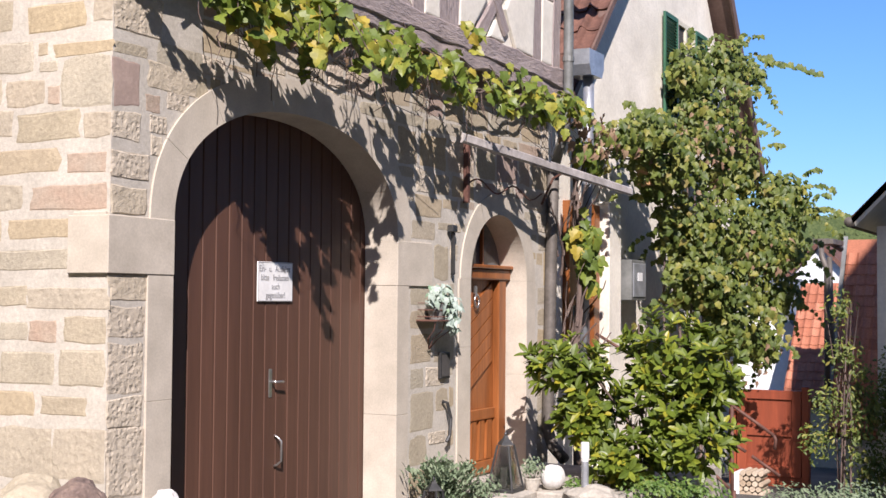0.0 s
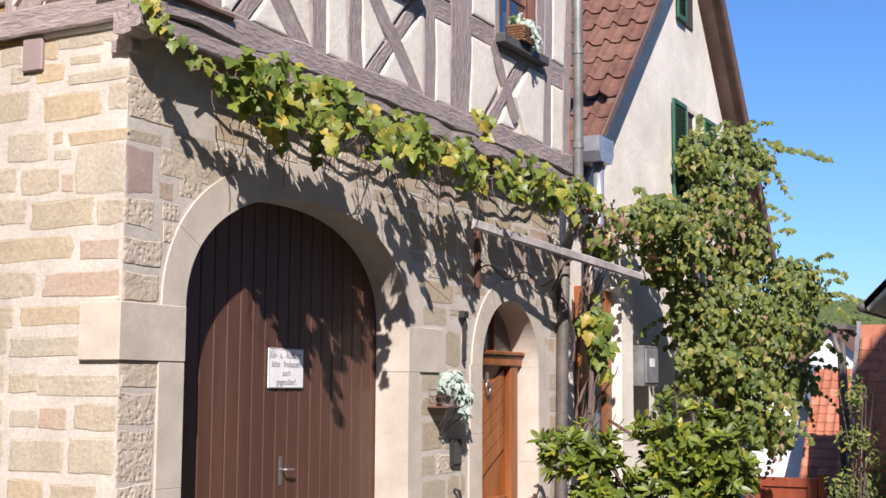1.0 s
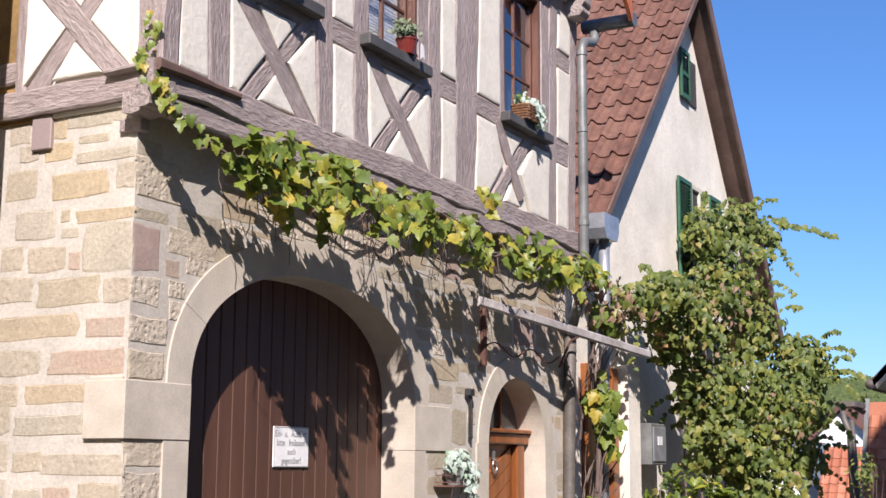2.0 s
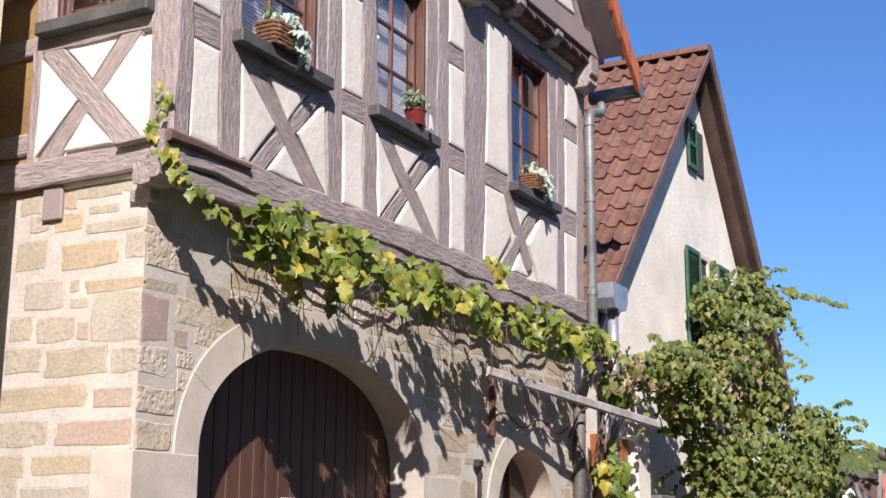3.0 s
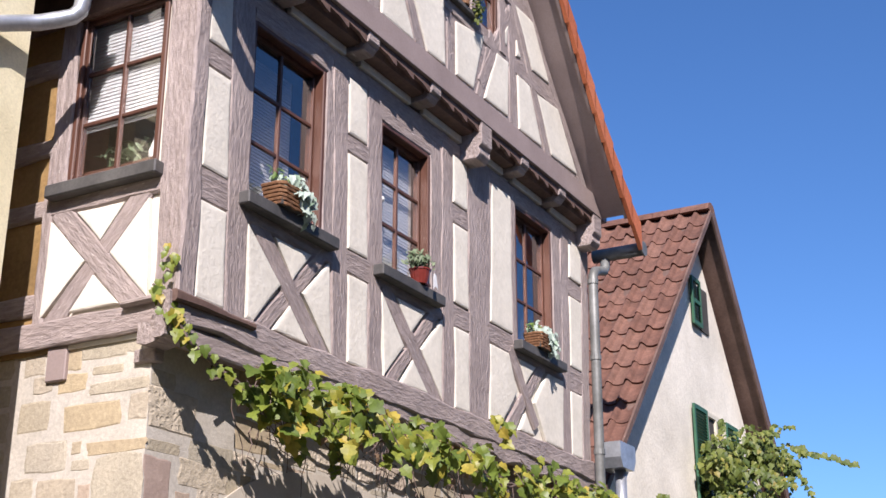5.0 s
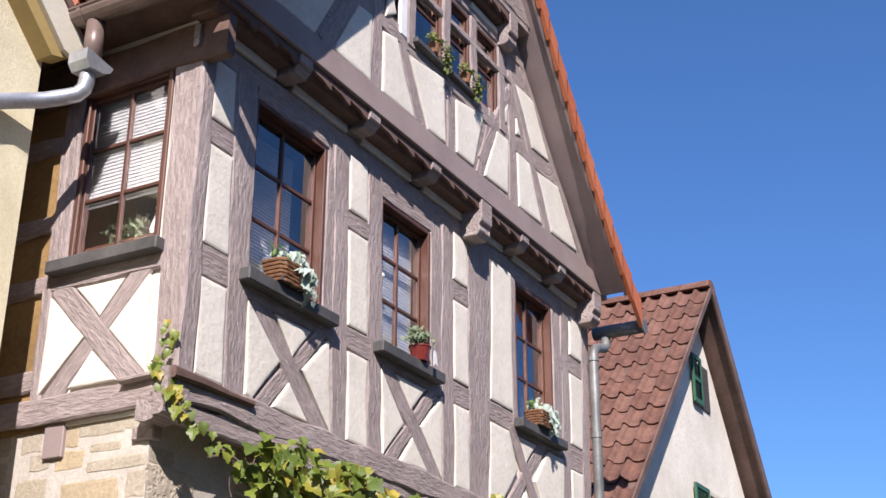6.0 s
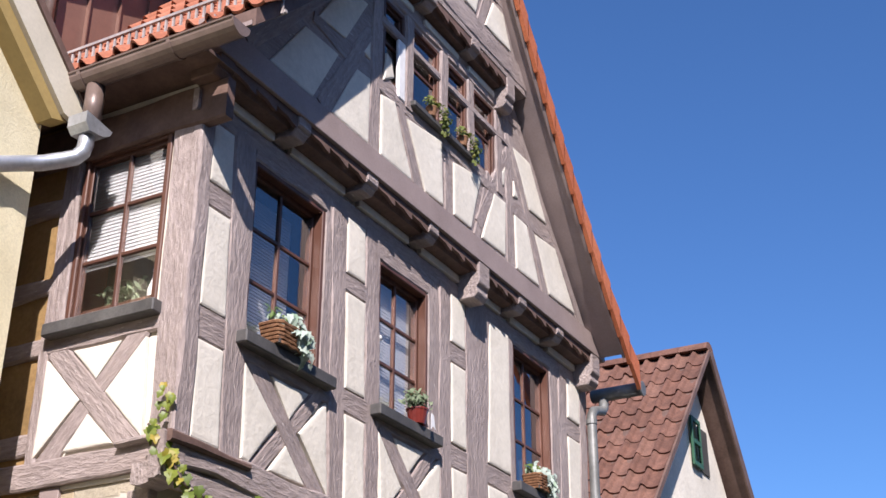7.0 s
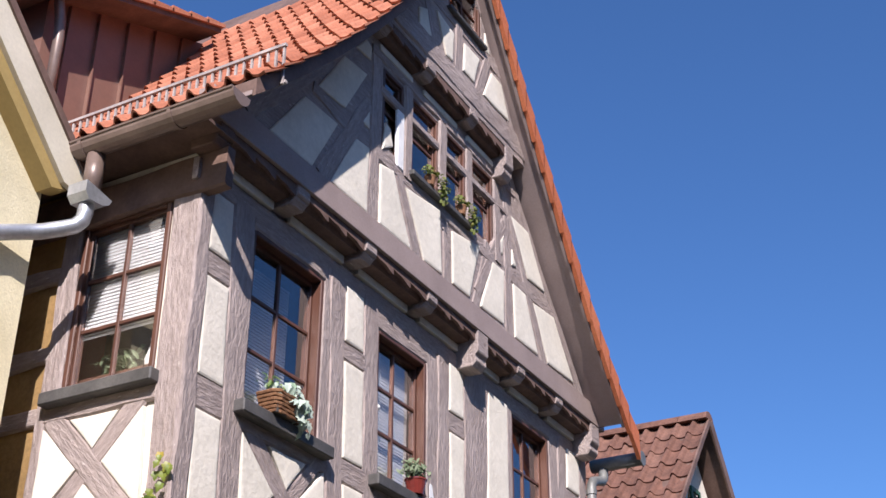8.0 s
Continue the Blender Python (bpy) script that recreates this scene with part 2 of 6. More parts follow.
M["terracotta"] = surface("terracotta", [(0.3, (0.38, 0.18, 0.11)), (0.7, (0.45, 0.23, 0.15))], 0.85, big=12, fine=60, bump=0.3, depth=0.003)
M["bark"] = surface("bark", [(0.3, (0.13, 0.09, 0.075)), (0.7, (0.24, 0.18, 0.15))], 0.95, big=6, fine=30, stretch=(1, 1, 0.3), bump=1.0, depth=0.015, contrast=0.5)
M["white_stone"] = surface("white_stone", [(0.3, (0.70, 0.68, 0.64)), (0.7, (0.78, 0.76, 0.72))], 0.9, big=6, fine=40, bump=0.4, depth=0.006)
M["paving"] = surface("paving", [(0.3, (0.10, 0.093, 0.085)), (0.7, (0.14, 0.13, 0.12))], 0.92, big=0.8, fine=18, bump=0.6, depth=0.01)
M["step_stone"] = surface("step_stone", [(0.3, (0.42, 0.38, 0.32)), (0.7, (0.52, 0.48, 0.41))], 0.9, big=4, fine=40, bump=0.5, depth=0.006)
M["log_end"] = surface("log_end", [(0.0, (0.45, 0.35, 0.24)), (1.0, (0.62, 0.52, 0.40))], 0.9, big=12, fine=50, bump=0.3, depth=0.004, by="object")
M["ball_stone"] = surface("ball_stone", [(0.3, (0.20, 0.145, 0.13)), (0.7, (0.34, 0.25, 0.2))], 0.95, big=9, fine=40, bump=1.0, depth=0.02)

M["vine_leaf"] = leaf_material("vine_leaf", [(0.0, (0.12, 0.175, 0.03)), (0.45, (0.195, 0.255, 0.04)), (0.75, (0.28, 0.315, 0.05)), (0.9, (0.38, 0.35, 0.05)), (1.0, (0.50, 0.38, 0.06))])
M["climber_leaf"] = leaf_material("climber_leaf", [(0.0, (0.07, 0.108, 0.02)), (0.5, (0.14, 0.178, 0.032)), (0.85, (0.215, 0.24, 0.045)), (0.97, (0.30, 0.28, 0.055)), (1.0, (0.27, 0.215, 0.07))], 0.55, 0.28)
M["laurel_leaf"] = leaf_material("laurel_leaf", [(0.0, (0.085, 0.125, 0.016)), (0.6, (0.15, 0.20, 0.022)), (0.9, (0.24, 0.28, 0.03)), (1.0, (0.42, 0.36, 0.03))], 0.42, 0.25)
M["dry_leaf"] = leaf_material("dry_leaf", [(0.0, (0.22, 0.13, 0.08)), (1.0, (0.36, 0.25, 0.16))], 0.8, 0.2)
M["silver_leaf"] = leaf_material("silver_leaf", [(0.0, (0.38, 0.47, 0.42)), (0.7, (0.50, 0.58, 0.52)), (1.0, (0.25, 0.36, 0.24))], 0.6, 0.15)
M["herb_leaf"] = leaf_material("herb_leaf", [(0.0, (0.13, 0.19, 0.10)), (1.0, (0.26, 0.31, 0.2))], 0.7, 0.2)
M["garden_leaf"] = leaf_material("garden_leaf", [(0.0, (0.08, 0.15, 0.03)), (0.7, (0.15, 0.24, 0.05)), (1.0, (0.24, 0.30, 0.07))], 0.5, 0.3)
M["hill_green"] = leaf_material("hill_green", [(0.0, (0.055, 0.08, 0.02)), (1.0, (0.10, 0.125, 0.035))], 0.9, 0.1)
glass, gn, gl, gb = material("glass", 0.0)
gb.inputs["Transmission Weight"].default_value, gb.inputs["IOR"].default_value = 1.0, 1.9
M["glass"] = glass
M["frosted"] = surface("frosted", [(0.3, (0.10, 0.11, 0.12)), (0.7, (0.14, 0.15, 0.16))], 0.12, bump=0.02)


# ---- mesh helpers ----
def finish(name, bm, mat, smooth=False):
    me = bpy.data.meshes.new(name)
    bmesh.ops.recalc_face_normals(bm, faces=bm.faces)
    bm.to_mesh(me)
    bm.free()
    me.materials.append(M[mat])
    if smooth:
        me.shade_smooth()
    return me


def attach(ob, parent, m=None):
    """Puts ob under parent; m, or the mesh itself, is in world coordinates."""
    if m is not None:
        ob.matrix_basis = m
    if parent is not None:
        ob.parent = parent
        ob.matrix_parent_inverse = parent.matrix_basis.inverted()
    return ob


def part(name, bm, mat, parent=None, label="", m=None, smooth=False):
    return tagged(attach(new(name, finish(name, bm, mat, smooth)), parent, m), label)


def shared(name, me, parent, m):
    return attach(new(name, me), parent, m)


def thing(name, label, category, at=(0, 0, 0), group="", kind=""):
    ob = new(name)
    ob.location = at
    ob.empty_display_size = 0.1
    return tagged(ob, label, category, group, kind)


def box(bm, x0, x1, y0, y1, z0, z1, bevel=0.0):
    v = [bm.verts.new((x, y, z)) for x in (x0, x1) for y in (y0, y1) for z in (z0, z1)]
    f = [bm.faces.new([v[i] for i in q]) for q in ((0, 1, 3, 2), (4, 6, 7, 5), (0, 4, 5, 1), (2, 3, 7, 6), (0, 2, 6, 4), (1, 5, 7, 3))]
    if bevel:
        edges = list({e for a in f for e in a.edges})
        bmesh.ops.bevel(bm, geom=edges, offset=bevel, segments=1, affect="EDGES")
    return bm


def cube(x0, x1, y0, y1, z0, z1, bevel=0.0):
    return box(bmesh.new(), x0, x1, y0, y1, z0, z1, bevel)


def prism(points, y0, y1, axis="y"):
    """A closed outline in x, z drawn out along y (or an outline in y, z along x; in x, y along z)."""
    put = {"y": lambda a, b, d: (a, d, b), "x": lambda a, b, d: (d, a, b), "z": lambda a, b, d: (a, b, d)}[axis]
    bm = bmesh.new()
    a = [bm.verts.new(put(p[0], p[1], y0)) for p in points]
    b = [bm.verts.new(put(p[0], p[1], y1)) for p in points]
    bm.faces.new(a)
    bm.faces.new(b[::-1])
    for i in range(len(a)):
        bm.faces.new((a[i], a[i - 1], b[i - 1], b[i]))
    return bm


def tube(points, r, n=10, bm=None, taper=None, caps=True):
    bm = bm or bmesh.new()
    pts = [Vector(p) for p in points]
    rings = []
    side = None
    for i, p in enumerate(pts):
        d = (pts[min(i + 1, len(pts) - 1)] - pts[max(i - 1, 0)]).normalized()
        if side is None:
            side = d.orthogonal().normalized()
        side = (side - d * side.dot(d)).normalized()
        up = d.cross(side)
        k = r if taper is None else r * (1 + (taper - 1) * i / (len(pts) - 1))
        rings.append([bm.verts.new(p + k * (math.cos(a) * side + math.sin(a) * up)) for a in [math.tau * j / n for j in range(n)]])
    for a, b in zip(rings, rings[1:]):
        for j in range(n):
            bm.faces.new((a[j], a[j - 1], b[j - 1], b[j]))
    if caps:
        bm.faces.new(rings[0])
        bm.faces.new(rings[-1][::-1])
    return bm


def lathe(profile, centre, n=16, bm=None):
    bm = bm or bmesh.new()
    rings = [[bm.verts.new((centre[0] + r * math.cos(math.tau * j / n), centre[1] + r * math.sin(math.tau * j / n), centre[2] + z)) for j in range(n)] for r, z in profile]
    for a, b in zip(rings, rings[1:]):
        for j in range(n):
            bm.faces.new((a[j - 1], a[j], b[j], b[j - 1]))
    bm.faces.new(rings[0][::-1])
    bm.faces.new(rings[-1])
    return bm


def axes(origin, x, z):
    """A frame at origin with its x axis along x and z as near to z as it can be."""
    x = Vector(x).normalized()
    y = Vector(z).cross(x).normalized()
    z = x.cross(y)
    m = Matrix((x, y, z)).transposed().to_4x4()
    return Matrix.Translation(origin) @ m


def beam(name, p, q, wide, deep, parent, front=(0, -1, 0), mat="timber", rough=0.009, label="", wide_end=None):
    """A hewn timber from p to q, wide across (wide_end at q) and deep behind its front face; its edges waver. Its grain runs along it."""
    p, q = Vector(p), Vector(q)
    length = (q - p).length
    n = max(2, int(length / 0.12))
    f = Vector(front)
    x = (q - p) / length
    z = f.cross(x).normalized()
    m = Matrix((x, -f, z)).transposed().to_4x4()
    m.translation = p
    bm = bmesh.new()
    rings = []
    seed = random.uniform(0, 100)
    cut = 0.014
    for i in range(n + 1):
        s = length * i / n
        j = [rough * noise.noise((s * 3.2, seed + k * 7.1, 0.3)) * 2.0 for k in range(6)]
        h = wide / 2 + ((wide_end or wide) - wide) / 2 * i / n
        ring = [(-h + j[0], deep), (-h + j[0], cut + j[5] * 0.3), (-h + cut + j[0], j[4] * 0.5), (h - cut + j[1], j[4] * 0.5), (h + j[1], cut + j[3] * 0.3), (h + j[1], deep)]
        rings.append([bm.verts.new((s, b, a)) for a, b in ring])
    for a, b in zip(rings, rings[1:]):
        for k in range(6):
            bm.faces.new((a[k - 1], a[k], b[k], b[k - 1]))
    bm.faces.new(rings[0])
    bm.faces.new(rings[-1][::-1])
    return part(name, bm, mat, parent, label, m)


def inset(points, d):
    """The outline drawn in by d on every side (a convex outline, in order)."""
    n = len(points)
    c = sum((Vector(p) for p in points), Vector((0, 0))) / n
    lines = []
    for i in range(n):
        a, b = Vector(points[i]), Vector(points[(i + 1) % n])
        nrm = Vector((-(b - a).y, (b - a).x)).normalized()
        if nrm.dot(c - a) < 0:
            nrm = -nrm
        lines.append((a + nrm * d, b - a))
    out = []
    for i in range(n):
        (a, u), (b, v) = lines[i - 1], lines[i]
        den = u.x * v.y - u.y * v.x
        if abs(den) < 1e-6:
            out.append(b.copy())
            continue
        w = b - a
        s = (w.x * v.y - w.y * v.x) / den
        out.append(a + u * s)
    return out


def panel(points, face, parent, axis="y", mat="plaster", out=0.004, name="plaster_panel", gap=0.004):
    """A plaster field between timbers: a cushion with soft, slightly wavering edges, proud of the plane face."""
    put = (lambda a, b, d: (a, d, b)) if axis == "y" else (lambda a, b, d: (d, a, b))
    dense = []
    n = len(points)
    base = inset(points, gap)
    for i in range(n):
        a, b = base[i], base[(i + 1) % n]
        k = max(2, int((b - a).length / 0.09))
        dense += [a.lerp(b, j / k) for j in range(k)]
    c = sum((p for p in dense), Vector((0, 0))) / len(dense)
    bm = bmesh.new()
    seed = random.uniform(0, 50)
    loops = []
    for d, o in ((0.0, 0.03), (0.0, 0.002), (0.012, -out * 0.6), (0.035, -out)):
        ring = []
        for i, p in enumerate(dense):
            w = 0.005 * noise.noise((p.x * 6, p.y * 6, seed))
            e = (c - p).normalized() * (d + w + 0.004)
            ring.append(bm.verts.new(put(p.x + e.x, p.y + e.y, face + o)))
        loops.append(ring)
    for a, b in zip(loops, loops[1:]):
        for i in range(len(a)):
            bm.faces.new((a[i - 1], a[i], b[i], b[i - 1]))
    mid = bm.verts.new(put(c.x, c.y, face - out * 1.15))
    ring = loops[-1]
    for i in range(len(ring)):
        bm.faces.new((ring[i - 1], ring[i], mid))
    return part(name, bm, mat, parent)


def rect(x0, x1, z0, z1):
    return [(x0, z0), (x1, z0), (x1, z1), (x0, z1)]


def rough_block(seed, n=4, rim=0.06, uneven=0.35):
    """A unit stone, 1 x 1 with its front at y = -1 and its back at 0; the front is uneven and its edges are broken."""
    bm = bmesh.new()
    grid = []
    cuts = [0.0, rim] + [rim + (1 - 2 * rim) * i / (n - 1) for i in range(1, n - 1)] + [1 - rim, 1.0]
    for i, u in enumerate(cuts):
        row = []
        for j, w in enumerate(cuts):
            edge = i in (0, len(cuts) - 1) or j in (0, len(cuts) - 1)
            y = -0.25 if edge else -0.8 - uneven * noise.noise((u * 3 + seed * 9, w * 3, seed * 3.3))
            row.append(bm.verts.new((u - 0.5 + 0.07 * noise.noise((w * 2.2, seed, 0.5 + (i > 2))), y, w - 0.5 + 0.09 * noise.noise((u * 2.2, seed + 5, 0.5 + (j > 2))))))
        grid.append(row)
    for i in range(len(cuts) - 1):
        for j in range(len(cuts) - 1):
            bm.faces.new((grid[i][j], grid[i + 1][j], grid[i + 1][j + 1], grid[i][j + 1]))
    back = [bm.verts.new((a, 0.3, b)) for a, b in ((-0.5, -0.5), (0.5, -0.5), (0.5, 0.5), (-0.5, 0.5))]
    rimv = [grid[i][0] for i in range(len(cuts))], [grid[-1][j] for j in range(len(cuts))], [grid[i][-1] for i in reversed(range(len(cuts)))], [grid[0][j] for j in reversed(range(len(cuts)))]
    for k, run in enumerate(rimv):
        bm.faces.new([back[(k + 1) % 4], back[k], *run])
    return bm


def leaf_shape(kind):
    """A leaf's outline in its own plane, stalk at the origin, length 1 along x, and a fold along its middle."""
    if kind == "vine":
        half = [(0.0, 0.04), (-0.08, 0.22), (0.02, 0.42), (0.22, 0.36), (0.36, 0.52), (0.56, 0.40), (0.62, 0.24), (0.80, 0.2), (1.0, 0.0)]
    elif kind == "laurel":
        half = [(0.0, 0.0), (0.25, 0.15), (0.55, 0.2), (0.82, 0.13), (1.0, 0.0)]
    elif kind == "ivy":
        half = [(0.0, 0.03), (0.05, 0.3), (0.3, 0.26), (0.45, 0.36), (0.6, 0.2), (1.0, 0.0)]
    else:
        half = [(0.0, 0.0), (0.4, 0.2), (0.75, 0.16), (1.0, 0.0)]
    return half


def leaf_arrays(kind, fold=0.25, droop=0.2):
    half = leaf_shape(kind)
    mid = [(x, 0.0, -droop * x * x) for x, _ in half]
    lft = [(x, y, fold * y - droop * x * x) for x, y in half]
    rgt = [(x, -y, fold * y - droop * x * x) for x, y in half]
    v = mid + lft + rgt
    n = len(half)
    f = []
    for i in range(n - 1):
        f.append((i, i + 1, n + i + 1, n + i))
        f.append((i + 1, i, 2 * n + i, 2 * n + i + 1))
    return np.array(v), f


def leaf_mesh(name, kind, mat, fold=0.25, droop=0.2):
    v, f = leaf_arrays(kind, fold, droop)
    me = bpy.data.meshes.new(name)
    me.from_pydata(v.tolist(), [], f)
    me.materials.append(M[mat])
    return me


def leaf_pose(p, normal, hang, size):
    """A leaf at p, its face towards normal and its tip towards hang."""
    n = Vector(normal).normalized()
    x = Vector(hang) - n * Vector(hang).dot(n)
    if x.length < 1e-3:
        x = n.orthogonal()
    x.normalize()
    y = n.cross(x)
    m = Matrix((x, y, n)).transposed().to_4x4()
    m.translation = p
    return m @ Matrix.Diagonal((size, size, size, 1))


def leaf_mass(name, places, kind, mat, parent=None, label="", category="", kindtag="stuff", fold=0.25, droop=0.2):
    """Many leaves in one mesh; places are poses."""
    v, f = leaf_arrays(kind, fold, droop)
    vh = np.c_[v, np.ones(len(v))]
    allv = np.concatenate([(vh @ np.array(m).T)[:, :3] for m in places])
    k = len(v)
    allf = [tuple(i + n * k for i in q) for n in range(len(places)) for q in f]
    me = bpy.data.meshes.new(name)
    me.from_pydata(allv.tolist(), [], allf)
    me.materials.append(M[mat])
    ob = attach(new(name, me), parent)
    return tagged(ob, label, category, "", kindtag)


def rnd(a, b):
    return random.uniform(a, b)


def cloud(lobes, count, size, face=(-0.7, -0.6, 0.45), spread=0.7, shell=0.75, hang=(0, 0, -1)):
    """Leaf poses in a clump of ellipsoids (centre, radii), thickest near their skins."""
    vol = [r[0] * r[1] * r[2] for _, r in lobes]
    out = []
    f = Vector(face)
    for c, r in random.choices(lobes, [max(v, 0.001) ** 0.7 for v in vol], k=count):
        d = Vector((random.gauss(0, 1), random.gauss(0, 1), random.gauss(0, 1))).normalized()
        k = rnd(shell, 1.08) if random.random() < 0.75 else rnd(0.2, shell)
        p = Vector(c) + Vector((d.x * r[0], d.y * r[1], d.z * r[2])) * k
        n = (f + d * 0.6 + Vector((rnd(-1, 1), rnd(-1, 1), rnd(-1, 1))) * spread).normalized()
        h = Vector(hang) + Vector((rnd(-1, 1), rnd(-1, 1), rnd(-0.6, 0.6))) * 0.8
        out.append(leaf_pose(p, n, h, rnd(*size)))
    return out


# ---- the place in numbers (metres) ----
STONE, TIMBER, GABLE, TOP = 5.0, 4.8, 4.6, 4.45      # front planes of the four storeys, each jutting over the one below
CORNER = 5.53                                         # the stone corner, x; the side wall runs along y from there
SIDE = 5.475                                          # timber side wall
RIDGE_X = 8.45


def roof_z(d):
    """Height of the main roof at d metres from the ridge: steep above, flatter towards the eaves."""
    return 10.42 - 1.47 * d + 0.048 * d * d + 0.0087 * d ** 3


def gate_z(x):
    return 2.06 + 0.82 * max(0.0, 1 - abs((x - 7.43) / 1.37) ** 2.2) ** (1 / 2.2)


def door_z(x):
    return 1.79 + 0.61 * math.sqrt(max(0.0, 1 - ((x - 10.69) / 0.61) ** 2))


# ---- ground ----
def ground_z(x, y):
    near = -0.088 * max(0.0, x - 8.0) if x < 25 else -1.5 - 0.03 * (x - 25)
    r = math.hypot(x, y)
    if r > 120:
        s = min(1.0, (r - 120) / 260)
        near = near * max(0.0, 1 - s * 3) + 23.5 * s * s * (3 - 2 * s)
    return max(near, -4.0) if r < 200 else near


def build_ground():
    steps = [0, 3, 6, 9, 12, 15, 18, 22, 26, 32, 40, 52, 66, 85, 110, 140, 175, 215, 260, 310, 360, 420, 500, 700, 1200]
    line = sorted({-s for s in steps} | set(steps))
    bm = bmesh.new()
    grid = [[bm.verts.new((x, y, ground_z(x, y))) for y in line] for x in line]
    for i in range(len(line) - 1):
        for j in range(len(line) - 1):
            bm.faces.new((grid[i][j], grid[i + 1][j], grid[i + 1][j + 1], grid[i][j + 1]))
    tagged(part("ground", bm, "paving", smooth=True), "grey-beige worn village street falling away gently", "ground", "", "structure")


build_ground()

# ---- the timber-framed house ----
house = thing("timber_framed_house", "old half-timbered gabled house on a sandstone ground floor", "house", (8.5, 5.0, 0.0))


def build_stone_walls():
    n = 28
    line = [(CORNER, -1.0), (6.06, -1.0), (6.06, 2.06)]
    line += [(7.43 - 1.37 * math.cos(math.pi * i / n), gate_z(7.43 - 1.37 * math.cos(math.pi * i / n))) for i in range(1, n)]
    line += [(8.80, 2.06), (8.80, -1.0), (10.08, -1.0), (10.08, 1.79)]
    line += [(10.69 - 0.61 * math.cos(math.pi * i / n), door_z(10.69 - 0.61 * math.cos(math.pi * i / n))) for i in range(1, n)]
    line += [(11.30, 1.79), (11.30, -1.0), (11.85, -1.0), (11.85, 3.69), (CORNER, 3.69)]
    front = part("stone_wall", prism(line, STONE, STONE + 0.3), "mortar", house, "pale mortar wall with rough sandstone blocks")
    side = part("stone_wall", cube(CORNER, CORNER + 0.4, STONE + 0.3, 12.0, -1.0, 3.69), "mortar", house, "pale mortar wall with sandstone blocks")
    part("stone_wall", cube(11.5, 11.85, STONE + 0.3, 12.0, -1.0, 3.69), "mortar", house)
    return front, side


wall_front, wall_side = build_stone_walls()


def dressed_ring(name, cx, cz, a, b, thick, pieces, y0, y1, parent, power=2.0, rise=None):
    """Arch stones: wedge blocks round an opening whose curve is a full (power over 2) or plain half ellipse."""
    rise = rise or thick

    def curve(t, a, b):
        c, s = math.cos(t), math.sin(t)
        return cx - a * math.copysign(abs(c) ** (2 / power), c), cz + b * abs(s) ** (2 / power)
    for i in range(pieces):
        t0, t1 = math.pi * i / pieces + 0.0015, math.pi * (i + 1) / pieces - 0.0015
        k = 9
        ts = [t0 + (t1 - t0) * j / k for j in range(k + 1)]
        part(name, prism([curve(t, a, b) for t in ts] + [curve(t, a + thick, b + rise) for t in reversed(ts)], y0, y1), "dressed", parent)


# gate surround: jambs, imposts, arch
dressed_ring("arch_stone", 7.43, 2.065, 1.355, 0.81, 0.215, 7, STONE - 0.014, STONE + 0.285, wall_front, 2.2, 0.235)
for x0, x1, z0, z1 in ((5.845, 6.075, -0.6, 1.0), (5.845, 6.075, 1.0015, 1.7385), (8.785, 8.97, -0.6, 0.7), (8.785, 8.97, 0.7015, 1.7135)):
    part("jamb_stone", cube(x0, x1, STONE - 0.014, STONE + 0.286, z0, z1, 0.002), "dressed", wall_front)
part("impost_stone", cube(CORNER - 0.03, 6.075, STONE - 0.02, STONE + 0.286, 1.74, 2.07, 0.004), "dressed", wall_front)
part("impost_stone", cube(8.785, 9.36, STONE - 0.016, STONE + 0.286, 1.715, 2.07, 0.004), "dressed", wall_front)
part("impost_stone", cube(CORNER - 0.028, CORNER + 0.05, STONE + 0.01, STONE + 0.25, 1.76, 2.09, 0.004), "dressed", wall_side)
# small door surround
dressed_ring("arch_stone", 10.69, 1.79, 0.60, 0.60, 0.2, 5, STONE - 0.013, STONE + 0.285, wall_front)
for x0, x1, z0, z1 in ((9.84, 10.09, -0.6, 1.2), (9.86, 10.09, 1.2015, 1.79), (11.29, 11.52, -0.6, 0.9), (11.29, 11.50, 0.9015, 1.79)):
    part("jamb_stone", cube(x0, x1, STONE - 0.013, STONE + 0.286, z0, z1, 0.002), "dressed", wall_front)

# rough stones, on both walls
random.seed(4)
FACES = {"b": ("sandstone", 0.05, 0.3), "o": ("ochre_stone", 0.05, 0.3), "r": ("red_stone", 0.05, 0.35), "m": ("mauve_stone", 0.05, 0.3), "p": ("quarry", 0.035, 0.4), "q": ("pitted_stone", 0.05, 0.3)}
STONES = {k: [finish("stone", rough_block(i + 11 * n, 5, rim, uneven), mat, False) for i in range(5)] for n, (k, (mat, rim, uneven)) in enumerate(FACES.items())}
COURSES = [0.0, 0.25, 0.52, 0.88, 1.07, 1.35, 1.54, 1.755, 2.08, 2.27, 2.47, 2.68, 2.99, 3.12, 3.34, 3.52, 3.685]


def clear_of_openings(x0, x1, z0, z1):
    """Whether a block keeps off the gate, the door and their dressed stones."""
    for lo, hi, cx, a, cz, b in ((5.85, 8.99, 7.43, 1.56, 2.06, 1.02), (9.82, 11.54, 10.69, 0.81, 1.79, 0.81)):
        if x1 > lo and x0 < hi:
            if z0 < cz:
                return False
            for x in (x0, (x0 + x1) / 2, x1):
                k = 1 - ((x - cx) / a) ** 2
                if k > 0 and z0 < cz + b * math.sqrt(k) - 0.035:
                    return False
    if z1 > 1.76 and z0 < 2.07 and (x0 < 6.1 or 8.7 < x0 < 9.37 or 8.7 < x1 < 9.37):
        return False
    return True


